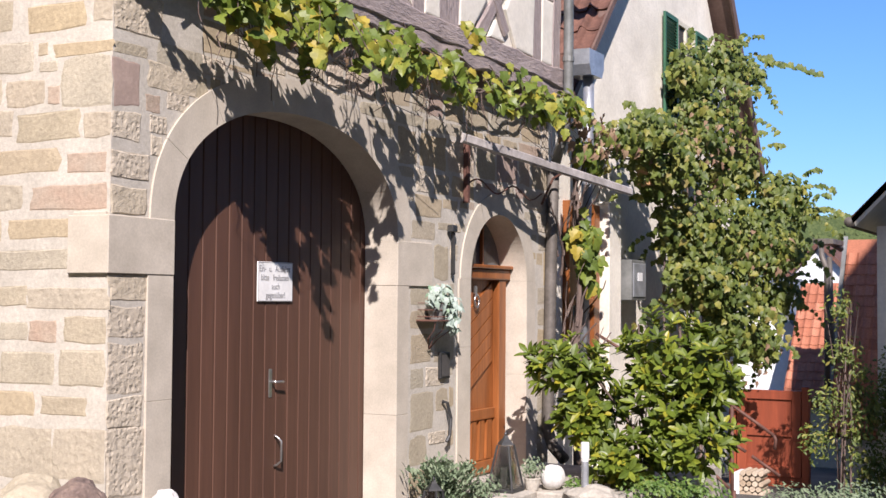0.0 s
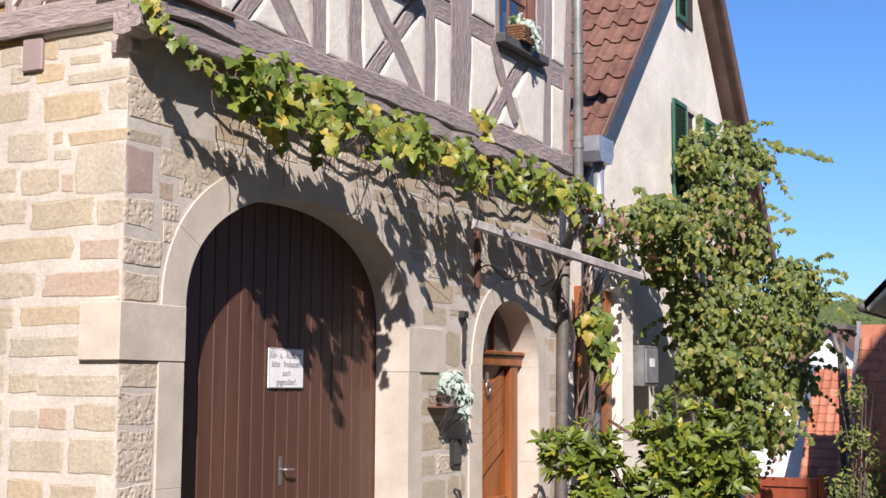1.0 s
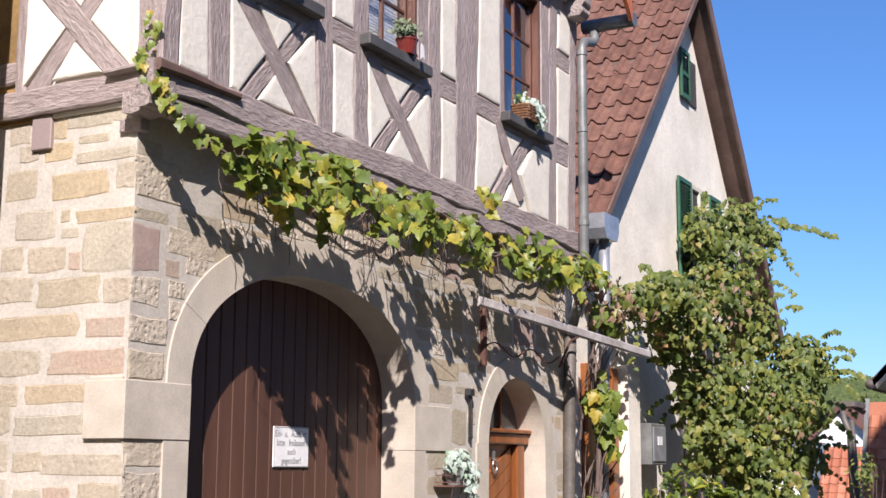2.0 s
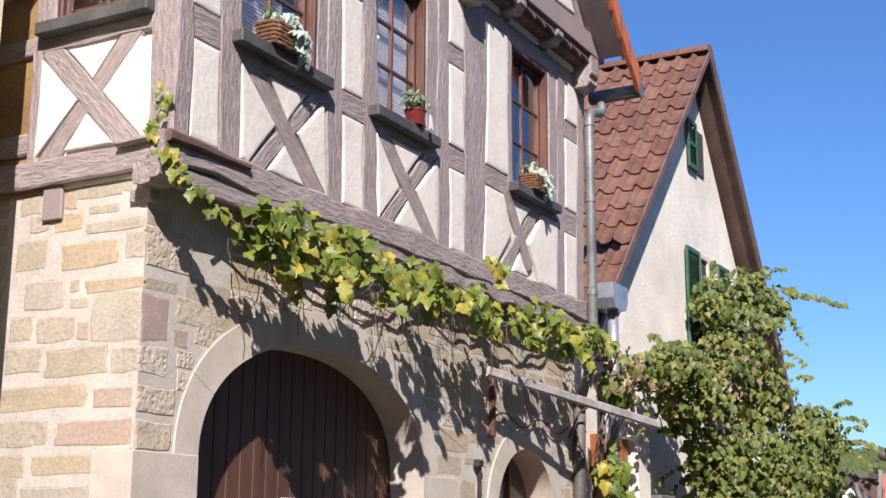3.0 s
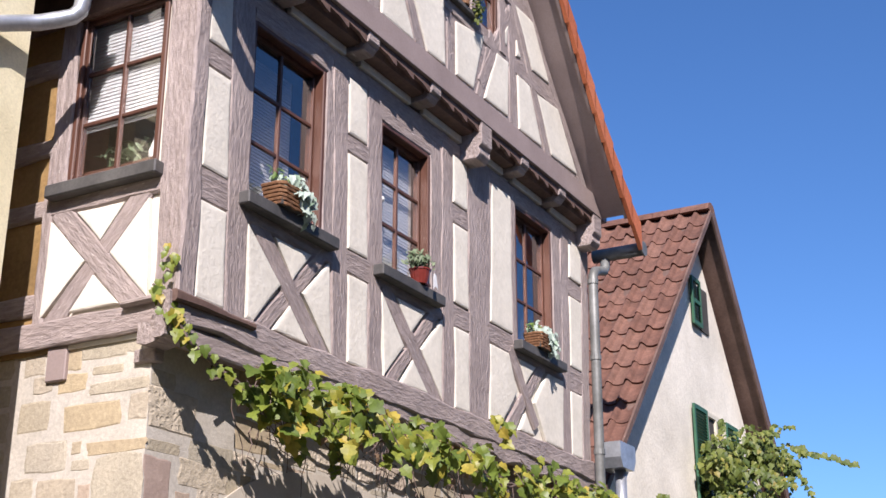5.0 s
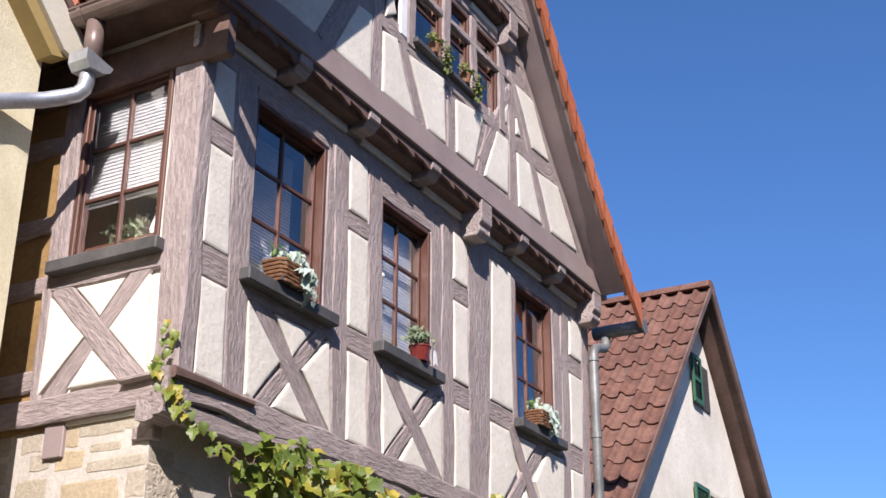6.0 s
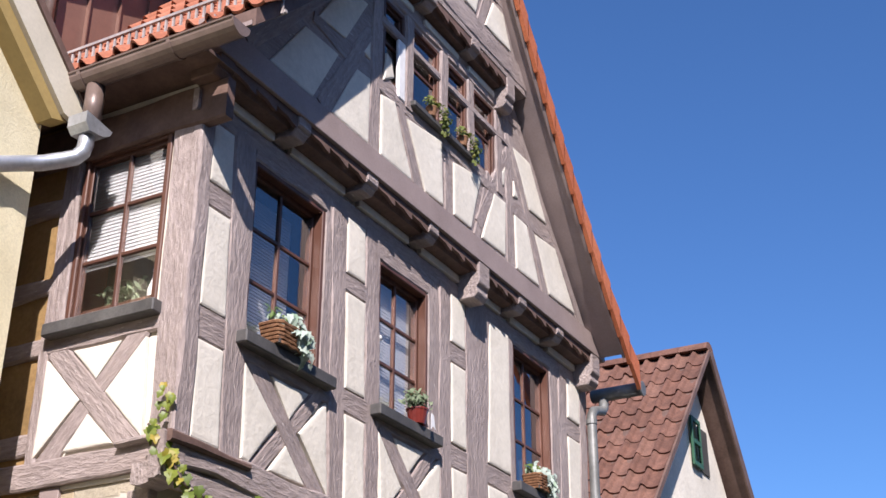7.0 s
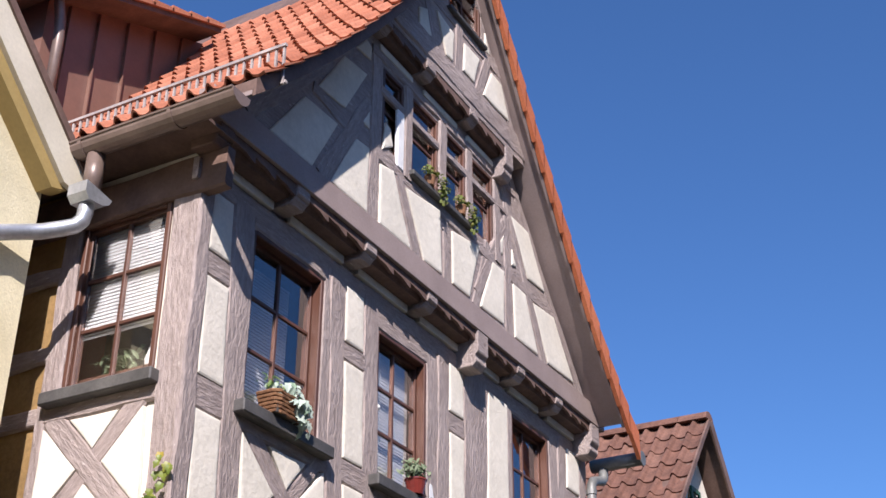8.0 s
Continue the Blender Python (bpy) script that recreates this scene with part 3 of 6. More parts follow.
def lay(wall, *blocks):
    """Single stones: from, to, foot, top and kind; the mortar is almost flush with them."""
    for a, b, z0, z1, kind in blocks:
        deep = rnd(0.004, 0.007) if wall == "side" else rnd(0.006, 0.011) if kind == "p" else rnd(0.003, 0.006)
        grow = Matrix.Diagonal((b - a + 0.012, deep, z1 - z0 + 0.012, 1))
        if wall == "side":
            m = Matrix.Translation((CORNER + 0.001, (a + b) / 2, (z0 + z1) / 2)) @ pose(0, 0, 0, 0, rnd(-0.8, 0.8), -90)
        else:
            m = Matrix.Translation(((a + b) / 2, STONE + 0.002, (z0 + z1) / 2)) @ pose(0, 0, 0, 0, rnd(-1, 1), 0)
        shared("stone", random.choice(STONES[kind]), wall_side if wall == "side" else wall_front, m @ grow)


def lay_stones():
    lay("side", (5.86, 6.02, 3.54, 3.72, "q"), (5.56, 5.7, 3.54, 3.71, "o"), (5.2, 5.55, 3.58, 3.73, "b"), (5.08, 5.19, 3.59, 3.72, "b"))
    lay("side", (5.78, 5.93, 3.42, 3.51, "q"), (5.51, 5.72, 3.4, 3.5, "o"), (5.012, 5.46, 3.36, 3.42, "b"), (5.22, 5.45, 3.48, 3.52, "b"))
    lay("side", (5.78, 6.03, 3.18, 3.36, "b"), (5.21, 5.65, 3.16, 3.3, "o"), (5.012, 5.14, 3.18, 3.33, "q"))
    lay("side", (5.61, 5.93, 2.93, 3.1, "b"), (5.5, 5.56, 3.02, 3.08, "b"), (5.012, 5.43, 3.0, 3.06, "o"), (5.42, 5.55, 2.92, 2.97, "b"))
    lay("side", (5.86, 6.03, 2.75, 2.89, "q"), (5.52, 5.81, 2.73, 2.87, "q"), (5.4, 5.48, 2.73, 2.82, "r"), (5.012, 5.37, 2.7, 2.98, "b"))
    lay("side", (5.77, 6.05, 2.56, 2.7, "q"), (5.25, 5.71, 2.52, 2.67, "b"), (5.012, 5.2, 2.52, 2.65, "q"))
    lay("side", (5.39, 6.1, 2.33, 2.46, "o"), (5.04, 5.32, 2.32, 2.42, "r"))
    lay("side", (5.68, 6.07, 2.12, 2.26, "q"), (5.03, 5.59, 2.11, 2.24, "r"))
    lay("side", (5.84, 6.05, 1.94, 2.06, "b"), (5.3, 5.77, 1.95, 2.05, "o"))
    lay("side", (5.32, 5.84, 1.77, 1.87, "b"))
    lay("side", (5.63, 5.84, 1.56, 1.66, "b"), (5.01, 5.6, 1.54, 1.65, "q"))
    lay("side", (5.61, 5.83, 1.36, 1.45, "b"), (5.39, 5.59, 1.35, 1.46, "r"), (5.02, 5.32, 1.35, 1.49, "b"))
    lay("side", (5.4, 5.82, 1.1, 1.28, "b"), (5.02, 5.36, 1.11, 1.3, "b"))
    lay("side", (5.55, 5.82, 0.92, 1.05, "o"), (5.16, 5.48, 0.94, 1.03, "b"))
    lay("side", (5.41, 5.81, 0.55, 0.84, "q"), (5.02, 5.39, 0.57, 0.86, "q"))
    lay("front", (5.537, 5.75, 3.38, 3.47, "b"))
    lay("front", (5.537, 5.95, 3.13, 3.36, "p"))
    lay("front", (5.537, 5.83, 3.0, 3.06, "b"), (5.89, 6.35, 2.99, 3.12, "b"))
    lay("front", (5.537, 5.76, 2.7, 2.96, "m"), (5.84, 6.28, 2.84, 2.99, "p"))
    lay("front", (5.82, 5.94, 2.7, 2.79, "r"), (6.01, 6.2, 2.74, 2.83, "p"))
    lay("front", (5.537, 5.77, 2.51, 2.66, "p"), (5.86, 6.0, 2.58, 2.67, "p"))
    lay("front", (5.537, 5.85, 2.29, 2.43, "p"), (5.87, 5.96, 2.45, 2.55, "p"))
    lay("front", (5.537, 5.83, 2.09, 2.23, "p"))
    lay("front", (5.537, 5.86, 1.59, 1.73, "p"))
    lay("front", (5.537, 5.83, 1.38, 1.55, "p"))
    lay("front", (5.537, 5.82, 1.06, 1.34, "p"))
    lay("front", (5.537, 5.82, 0.87, 1.03, "p"))
    lay("front", (5.537, 5.84, 0.47, 0.85, "p"))
    for z0, z1 in zip(COURSES, COURSES[1:]):
        h = z1 - z0
        # the side wall's shaded end
        y = 6.1 if z0 > 1.9 else 5.86
        while y < 7.0:
            w = rnd(0.2, 0.52)
            lay("side", (y + 0.03, y + w, z0 + 0.02, z1 - 0.03, random.choice("bbqo")))
            y += w
        # front wall beyond the corner stones; smaller blocks close up to the openings
        x = 6.32 if z0 > 2.9 else 6.2
        while x < 11.8:
            w = rnd(0.22, 0.56)
            w = min(w, 11.84 - x)
            if w < 0.08:
                break
            cut = z0 + h * rnd(0.4, 0.6)
            for ww, a, b in ((w, z0, z1), (w * 0.6, cut, z1), (0.16, cut, z1), (0.2, z1 - 0.1, z1), (0.1, cut, z1), (0.12, z1 - 0.08, z1), (0.07, z1 - 0.075, z1)):
                if clear_of_openings(x, x + ww, a, b):
                    gap = 0.022 if ww > 0.15 else 0.012
                    lay("front", (x + gap, x + ww - gap, a + gap * rnd(0.6, 1.2), b - gap * rnd(0.6, 1.2), random.choice("bbbbppoorm" if z0 > 2 else "bbpo")))
                    x += ww
                    break
            else:
                x += 0.05


# gate leaf: upright boards behind the arch
GATE_Y = STONE + 0.29


def build_gate():
    gate = part("gate", cube(6.0, 8.86, GATE_Y + 0.03, GATE_Y + 0.07, -0.05, 2.9), "gate_wood", house, "brown painted plank gate under a stone arch")
    x, w = 6.02, 0.142
    while x < 8.84:
        part("plank", cube(x + 0.004, x + w - 0.004, GATE_Y, GATE_Y + 0.03, -0.03, 2.88, 0.005), "gate_wood", gate)
        x += w
    plate = part("lock_plate", cube(7.49, 7.53, GATE_Y - 0.006, GATE_Y, 0.91, 1.11, 0.004), "steel", gate, "brushed steel lock plate")
    h = part("door_handle", tube([(7.512, GATE_Y - 0.005, 1.02), (7.512, GATE_Y - 0.05, 1.02), (7.56, GATE_Y - 0.055, 1.02), (7.60, GATE_Y - 0.055, 1.018)], 0.009, 8), "steel", gate, "brushed steel lever handle", smooth=True)
    part("pull_handle", tube([(7.57, GATE_Y - 0.0, 0.64), (7.575, GATE_Y - 0.02, 0.63), (7.58, GATE_Y - 0.055, 0.60), (7.58, GATE_Y - 0.055, 0.46), (7.575, GATE_Y - 0.02, 0.43), (7.57, GATE_Y, 0.42)], 0.008, 8), "steel", gate, "steel pull handle", smooth=True)
    return gate


gate = build_gate()
sign = thing("sign", "small white enamel sign with grey writing on the gate", "sign", (7.6, GATE_Y, 1.7))
part("plate", cube(7.33, 7.76, GATE_Y - 0.014, GATE_Y - 0.004, 1.585, 1.865, 0.003), "white_enamel", sign)


def writing(text, x, y, z, size, parent, mat="ink", turn=(90, 0, 0), squeeze=1.0):
    cu = bpy.data.curves.new("lettering", "FONT")
    cu.body, cu.size, cu.align_x, cu.align_y, cu.extrude = text, size, "CENTER", "CENTER", 0.0008
    ob = bpy.data.objects.new("lettering", cu)
    dg = bpy.context.evaluated_depsgraph_get()
    scene.collection.objects.link(ob)
    dg.update()
    me = bpy.data.meshes.new_from_object(ob.evaluated_get(bpy.context.evaluated_depsgraph_get()))
    bpy.data.objects.remove(ob)
    me.materials.clear()
    me.materials.append(M[mat])
    return attach(new("lettering", me), parent, pose(x, y, z, *turn) @ Matrix.Diagonal((squeeze, 1, 1, 1)))


for words, x, k in (("Ein-", 7.385, 0), ("u.", 7.48, 0), ("Ausfahrt", 7.63, 0), ("bitte", 7.415, 1), ("freilassen", 7.61, 1), ("auch", 7.545, 2), ("gegenüber!", 7.545, 3)):
    writing(words, x, GATE_Y - 0.0155, 1.815 - 0.062 * k, 0.062, sign, squeeze=0.86)
for x0, x1, z0, z1 in ((7.335, 7.755, 1.858, 1.862), (7.335, 7.755, 1.588, 1.592), (7.335, 7.339, 1.592, 1.858), (7.751, 7.755, 1.592, 1.858)):
    part("border", cube(x0, x1, GATE_Y - 0.0155, GATE_Y - 0.0145, z0, z1), "ink", sign)


def build_door():
    y = STONE + 0.22
    door = part("door", cube(10.16, 11.22, y + 0.02, y + 0.06, -0.02, 1.86), "oak", house, "varnished oak house door with slanting panels")
    # slanting boards in the upper field, upright ones below
    for k in range(9):
        z = 0.62 + k * 0.15
        part("board", prism([(10.22, z), (11.02, z + 0.42), (11.02, z + 0.555), (10.22, z + 0.135)], y, y + 0.02), "oak", door) if z + 0.56 < 1.80 else None
    part("rail", cube(10.17, 11.1, y - 0.012, y + 0.02, 0.50, 0.60, 0.006), "oak", door)
    part("rail", cube(10.17, 11.1, y - 0.012, y + 0.02, 0.0, 0.12, 0.006), "oak", door)
    for k in range(5):
        x = 10.24 + k * 0.165
        part("board", prism([(x, 0.13), (x + 0.09, 0.13), (x + 0.02 + 0.09, 0.49), (x + 0.02, 0.49)], y - 0.004, y + 0.02), "oak", door)
    part("stile", cube(11.06, 11.22, y - 0.05, y + 0.02, -0.02, 1.80, 0.008), "oak", door)
    part("stile", cube(10.10, 10.2, y - 0.03, y + 0.02, -0.02, 1.80, 0.008), "oak", door)
    part("transom", cube(10.08, 11.28, y - 0.07, y + 0.04, 1.80, 1.90, 0.012), "oak", door, "moulded oak transom")
    part("transom_lip", cube(10.08, 11.28, y - 0.10, y + 0.03, 1.90, 1.935, 0.008), "oak", door)
    # fanlight
    n = 20
    line = [(10.69 - 0.6 * math.cos(math.pi * i / n), 1.8 + 0.6 * math.sin(math.pi * i / n)) for i in range(n + 1)]
    part("fanlight_pane", prism(line, y + 0.045, y + 0.05), "frosted", door, "dark fanlight pane")
    for x in (10.5, 10.82):
        part("glazing_bar", cube(x, x + 0.025, y + 0.01, y + 0.04, 1.93, 2.36), "oak", door)
    part("knocker", tube([(10.62 + 0.045 * math.cos(a), y - 0.03, 1.60 + 0.06 * math.sin(a)) for a in [math.tau * i / 14 for i in range(15)]], 0.010, 6), "steel", door, "steel ring door knocker", smooth=True)
    part("knocker_plate", cube(10.60, 10.64, y - 0.03, y, 1.66, 1.74, 0.01), "steel", door)
    part("threshold", cube(10.06, 11.32, STONE - 0.02, y + 0.1, -0.09, -0.02, 0.006), "step_stone", door)


build_door()


# ---- timber storey ----
FOOT, HEAD = 3.84, 6.12
# posts, hewn and leaning: left and right edge at the foot, then at the head
POSTS = ((5.91, 6.12, 5.815, 6.065), (7.085, 7.285, 7.0, 7.205), (7.552, 7.755, 7.465, 7.685), (8.65, 8.86, 8.63, 8.832),
         (9.113, 9.462, 9.09, 9.565), (10.98, 11.18, 11.06, 11.27), (11.44, 11.64, 11.585, 11.77))


def edge(post, right, z):
    a, b = POSTS[post][right], POSTS[post][2 + right]
    return a + (b - a) * (z - FOOT) / (HEAD - FOOT)


def field(left, right, z0, z1):
    """A plaster field between the edges of two posts."""
    panel([(left(z0), z0), (right(z0), z0), (right(z1), z1), (left(z1), z1)], TIMBER, house)


def saltire(left, right, upper, lower, face, parent, axis="y", wide=(0.17, 0.125)):
    """Crossed braces between four plaster fields: left (top, tip, foot), right (top, tip, foot), upper (left, right, tip), lower (tip, left, right)."""
    at = (lambda p, d: (p[0], face + d, p[1])) if axis == "y" else (lambda p, d: (face + d, p[0], p[1]))
    front = (0, -1, 0) if axis == "y" else (-1, 0, 0)
    half = lambda p, q: (Vector(p) + Vector(q)) / 2
    runs = (half(left[0], upper[0]), half(right[-1], lower[2])), (half(left[-1] if len(left) == 3 else left[2], lower[1]), half(right[0], upper[1]))
    for (p, q), w, d in zip(runs, wide, (0.003, 0.007)):
        e = (q - p).normalized() * 0.07
        beam("brace", at(p - e, d), at(q + e, d), w, 0.045, parent, front)
    for f in (left, right, upper, lower):
        panel(f, face, parent, axis)


def frame_wall():
    part("wall", cube(SIDE + 0.03, 11.58, TIMBER + 0.035, TIMBER + 0.06, 3.66, 4.60), "plaster", house, "cream plaster wall behind the timbers")
    for a, b in ((SIDE + 0.03, 6.075), (6.93, 7.69), (8.465, 10.05), (10.85, 11.6)):
        part("wall", cube(a, b, TIMBER + 0.035, TIMBER + 0.06, 4.60, 6.5), "plaster", house)
    part("wall", cube(SIDE + 0.03, 11.6, TIMBER + 0.062, TIMBER + 0.08, 6.05, 6.62), "plaster", house)
    for a, b, c, d in POSTS:
        beam("post", ((a + b) / 2, TIMBER, FOOT), ((c + d) / 2, TIMBER, HEAD), b - a, 0.05, house, wide_end=d - c)
    # posts beside the windows
    for x0, x1 in ((6.932, 7.10), (8.462, 8.66), (9.94, 10.048), (10.855, 11.06)):
        beam("post", ((x0 + x1) / 2, TIMBER + 0.006, 4.66), ((x0 + x1) / 2, TIMBER + 0.006, HEAD), x1 - x0, 0.045, house)
    beam("corner_post", (5.55, TIMBER - 0.012, 3.8), (5.535, TIMBER - 0.012, 6.2), 0.155, 0.07, house, rough=0.009, wide_end=0.13)
    for x0, x1, z0, z1 in ((5.58, 5.92, 4.525, 4.735), (5.57, 5.88, 5.425, 5.597), (7.23, 7.56, 4.53, 4.71), (7.2, 7.5, 5.46, 5.608),
                           (8.82, 9.12, 4.55, 4.745), (8.82, 9.12, 5.447, 5.625), (9.44, 11.02, 4.562, 4.745), (11.15, 11.52, 4.505, 4.745), (11.19, 11.57, 5.477, 5.663),
                           (6.07, 7.06, 4.535, 4.72), (7.68, 8.66, 4.545, 4.72)):
        beam("rail", (x0, TIMBER + 0.004, (z0 + z1) / 2), (x1, TIMBER + 0.004, (z0 + z1) / 2), z1 - z0, 0.05, house)
    for x0, x1, z in ((6.07, 6.94, 5.99), (7.68, 8.47, 5.912), (10.04, 10.86, 6.04)):
        beam("lintel", (x0, TIMBER + 0.005, (z + 6.08) / 2), (x1, TIMBER + 0.005, (z + 6.08) / 2), 6.09 - z, 0.07, house)
    beam("sill_beam", (5.40, TIMBER - 0.02, 3.79), (11.70, TIMBER - 0.02, 3.79), 0.175, 0.12, house, rough=0.016)
    beam("foot_beam", (5.38, TIMBER - 0.005, 3.65), (11.70, TIMBER - 0.005, 3.65), 0.13, 0.075, house, rough=0.024)
    beam("batten", (5.42, TIMBER - 0.055, 3.85), (6.17, TIMBER - 0.055, 3.845), 0.055, 0.05, house, mat="board_and_shade_brown")
    beam("head_beam", (5.43, TIMBER + 0.006, 6.13), (11.75, TIMBER + 0.006, 6.13), 0.16, 0.05, house)
    e = lambda post, right: (lambda z: edge(post, right, z))
    corner = lambda z: 5.63 - 0.018 * (z - 3.9)
    for left, right, rows in ((corner, e(0, 0), ((3.89, 4.525), (4.735, 5.425), (5.597, 6.045))), (e(1, 1), e(2, 0), ((3.875, 4.53), (4.71, 5.46), (5.608, 6.07))),
                              (e(3, 1), e(4, 0), ((3.865, 4.55), (4.745, 5.447), (5.625, 6.07))), (e(5, 1), e(6, 0), ((3.87, 4.505), (4.745, 5.477), (5.663, 6.09))),
                              (e(4, 1), lambda z: 9.942, ((4.745, 6.075),))):
        for z0, z1 in rows:
            field(left, right, z0, z1)
    # crossed braces under the windows
    saltire([(6.095, 4.535), (6.484, 4.213), (6.205, 3.89), (6.125, 3.895)], [(7.03, 4.545), (6.714, 4.228), (7.088, 3.87)],
            [(6.381, 4.525), (6.823, 4.53), (6.607, 4.276)], [(6.586, 4.113), (6.402, 3.89), (6.828, 3.885)], TIMBER, house)
    saltire([(7.714, 4.54), (8.07, 4.18), (7.769, 3.88)], [(8.658, 4.56), (8.301, 4.219), (8.648, 3.883)],
            [(7.926, 4.54), (8.401, 4.542), (8.152, 4.295)], [(8.19, 4.116), (7.995, 3.875), (8.438, 3.89)], TIMBER, house)
    saltire([(9.86, 4.56), (10.025, 4.24), (9.70, 3.885), (9.462, 3.885), (9.49, 4.56)], [(10.66, 4.56), (11.04, 4.56), (10.99, 3.88), (10.60, 3.89), (10.37, 4.213)],
            [(10.046, 4.56), (10.427, 4.555), (10.185, 4.331)], [(10.171, 4.086), (10.027, 3.9), (10.377, 3.9)], TIMBER, house, wide=(0.14, 0.13))


frame_wall()


def window(name, x0, x1, z0, z1, face, parent, cols=2, rows=3, blind=0.0, axis="y", wood="window_wood", sill=1.0, depth=0.09, label="", room=0.5, back=0.16):
    """A recessed casement: frame, bars, panes, a grey stone sill, a blind behind and dark sheets for the unlit room."""
    def block(a0, a1, d0, d1, b0, b1, bevel=0.0):
        if axis == "y":
            return cube(a0, a1, face + d0, face + d1, b0, b1, bevel)
        return cube(face + d0, face + d1, a0, a1, b0, b1, bevel)
    w = 0.055
    win = part(name, block(x0, x1, depth, depth + 0.06, z1 - w, z1, 0.004), wood, parent, label or "small-paned brown wooden window")
    for a0, a1, b0, b1 in ((x0, x0 + w, z0, z1 - w), (x1 - w, x1, z0, z1 - w), (x0 + w, x1 - w, z0, z0 + w)):
        part("frame", block(a0, a1, depth, depth + 0.06, b0, b1, 0.004), wood, win)
    for a0, a1 in ((x0 - 0.005, x0 + 0.035), (x1 - 0.035, x1 + 0.005)):
        part("casing", block(a0, a1, 0.015, depth, z0, z1, 0.006), wood, win)
    part("casing", block(x0 + 0.035, x1 - 0.035, 0.015, depth, z1 - 0.03, z1 + 0.01, 0.006), wood, win)
    for i in range(1, cols):
        c = x0 + w + (x1 - x0 - 2 * w) * i / cols
        part("glazing_bar", block(c - 0.013, c + 0.013, depth + 0.005, depth + 0.04, z0 + w, z1 - w, 0.003), wood, win)
    for j in range(1, rows):
        c = z0 + w + (z1 - z0 - 2 * w) * j / rows
        part("glazing_bar", block(x0 + w, x1 - w, depth + 0.008, depth + 0.037, c - 0.013, c + 0.013, 0.003), wood, win)
    for i in range(cols):
        for j in range(rows):
            a0, a1 = (x0 + w + (x1 - x0 - 2 * w) * k / cols for k in (i, i + 1))
            b0, b1 = (z0 + w + (z1 - z0 - 2 * w) * k / rows for k in (j, j + 1))
            g = part("pane", block(a0 + 0.002, a1 - 0.002, depth + 0.02, depth + 0.025, b0 + 0.002, b1 - 0.002), "glass", win)
            g.visible_shadow = False
    wide = 0.9 if axis == "y" and sill == 1.0 else 0.15
    # dark sheets: the room's shade is in their colour
    part("room", block(x0 - 0.15, x1 + wide, room, room + 0.03, z0 - 0.2, z1 + wide * 0.5), "dark_inside", win)
    part("room", block(x0 - 0.15, x1 + 0.15, depth + 0.065, room, z0 - 0.2, z0 - 0.17), "dark_inside", win)
    if blind > 0:
        k = 0
        z = z1 - 0.06
        while z > z1 - (z1 - z0) * blind:
            bm = block(x0 + 0.05, x1 - 0.05, depth + back, depth + back + 0.006, z - 0.019, z)
            part("blind_slat", bm, "blind", win, "white venetian blind slat")
            z -= 0.026
    if sill > 0:
        bm = block(x0 - 0.085 * sill, x1 + 0.09 * sill, -0.085 * sill, 0.10 * sill, z0 - 0.02 - 0.088 * sill, z0 - 0.02, 0.008)
        part("sill", bm, "sill_stone", win, "dark grey stone sill")
    return win


W1 = window("window", 6.07, 6.935, 4.72, 5.985, TIMBER, house, blind=0.95, back=0.2)
W2 = window("window", 7.69, 8.465, 4.72, 5.905, TIMBER, house, blind=0.95, back=0.08)
W3 = window("window", 10.045, 10.855, 4.72, 6.03, TIMBER, house, blind=0.0)
W4 = window("window", 5.06, 5.80, 4.76, 5.97, SIDE, house, blind=0.68, axis="x", back=0.045, depth=0.045)
part("inner_sill", cube(SIDE + 0.11, SIDE + 0.34, 5.05, 5.81, 4.84, 4.868, 0.004), "window_wood", W4, "brown inner window sill")

# side wall, timber storey: sill, rails, corner post, saltire, eaves beam
part("wall", cube(SIDE + 0.035, SIDE + 0.06, 4.87, 5.06, 3.66, 6.45), "plaster", house)
part("wall", cube(SIDE + 0.035, SIDE + 0.06, 5.06, 5.80, 3.66, 4.72), "plaster", house)
# the shadowed end of this wall is darkened by its colour
part("wall", cube(SIDE + 0.035, SIDE + 0.06, 5.80, 12.0, 3.66, 6.45), "shaded_ochre", house, "ochre plaster wall with the neighbour's shade in its colour")
part("wall", cube(SIDE + 0.035, SIDE + 0.06, 5.06, 5.80, 5.97, 6.45), "plaster", house)
BACK = (-1, 0, 0)
beam("corner_post", (SIDE - 0.004, 4.895, 3.8), (SIDE - 0.004, 4.915, 6.25), 0.19, 0.06, house, BACK, rough=0.008, wide_end=0.25)
beam("post", (SIDE, 5.925, 3.8), (SIDE, 5.93, 6.3), 0.09, 0.05, house, BACK)
beam("post", (SIDE, 5.85, 4.72), (SIDE, 5.87, 6.3), 0.10, 0.05, house, BACK)
beam("post", (SIDE, 6.9, 3.8), (SIDE, 6.9, 6.3), 0.2, 0.05, house, BACK)
beam("rail", (SIDE, 4.99, 4.64), (SIDE, 5.97, 4.64), 0.17, 0.05, house, BACK)
for z in (3.98, 4.62, 5.05, 5.65):
    beam("rail", (SIDE, 5.93, z), (SIDE, 8.0, z), 0.13, 0.05, house, BACK)
beam("sill_beam", (SIDE - 0.01, 4.78, 3.77), (SIDE - 0.01, 9.0, 3.77), 0.17, 0.12, house, BACK)
beam("batten", (SIDE - 0.06, 4.76, 3.86), (SIDE - 0.06, 5.18, 3.86), 0.05, 0.05, house, BACK)
# beam and soffit: brown boards, their dark tone also holding the eaves' shade
beam("head_beam", (SIDE - 0.02, 4.6, 6.1), (SIDE - 0.02, 9.0, 6.1), 0.29, 0.08, house, BACK, "board_and_shade_brown")
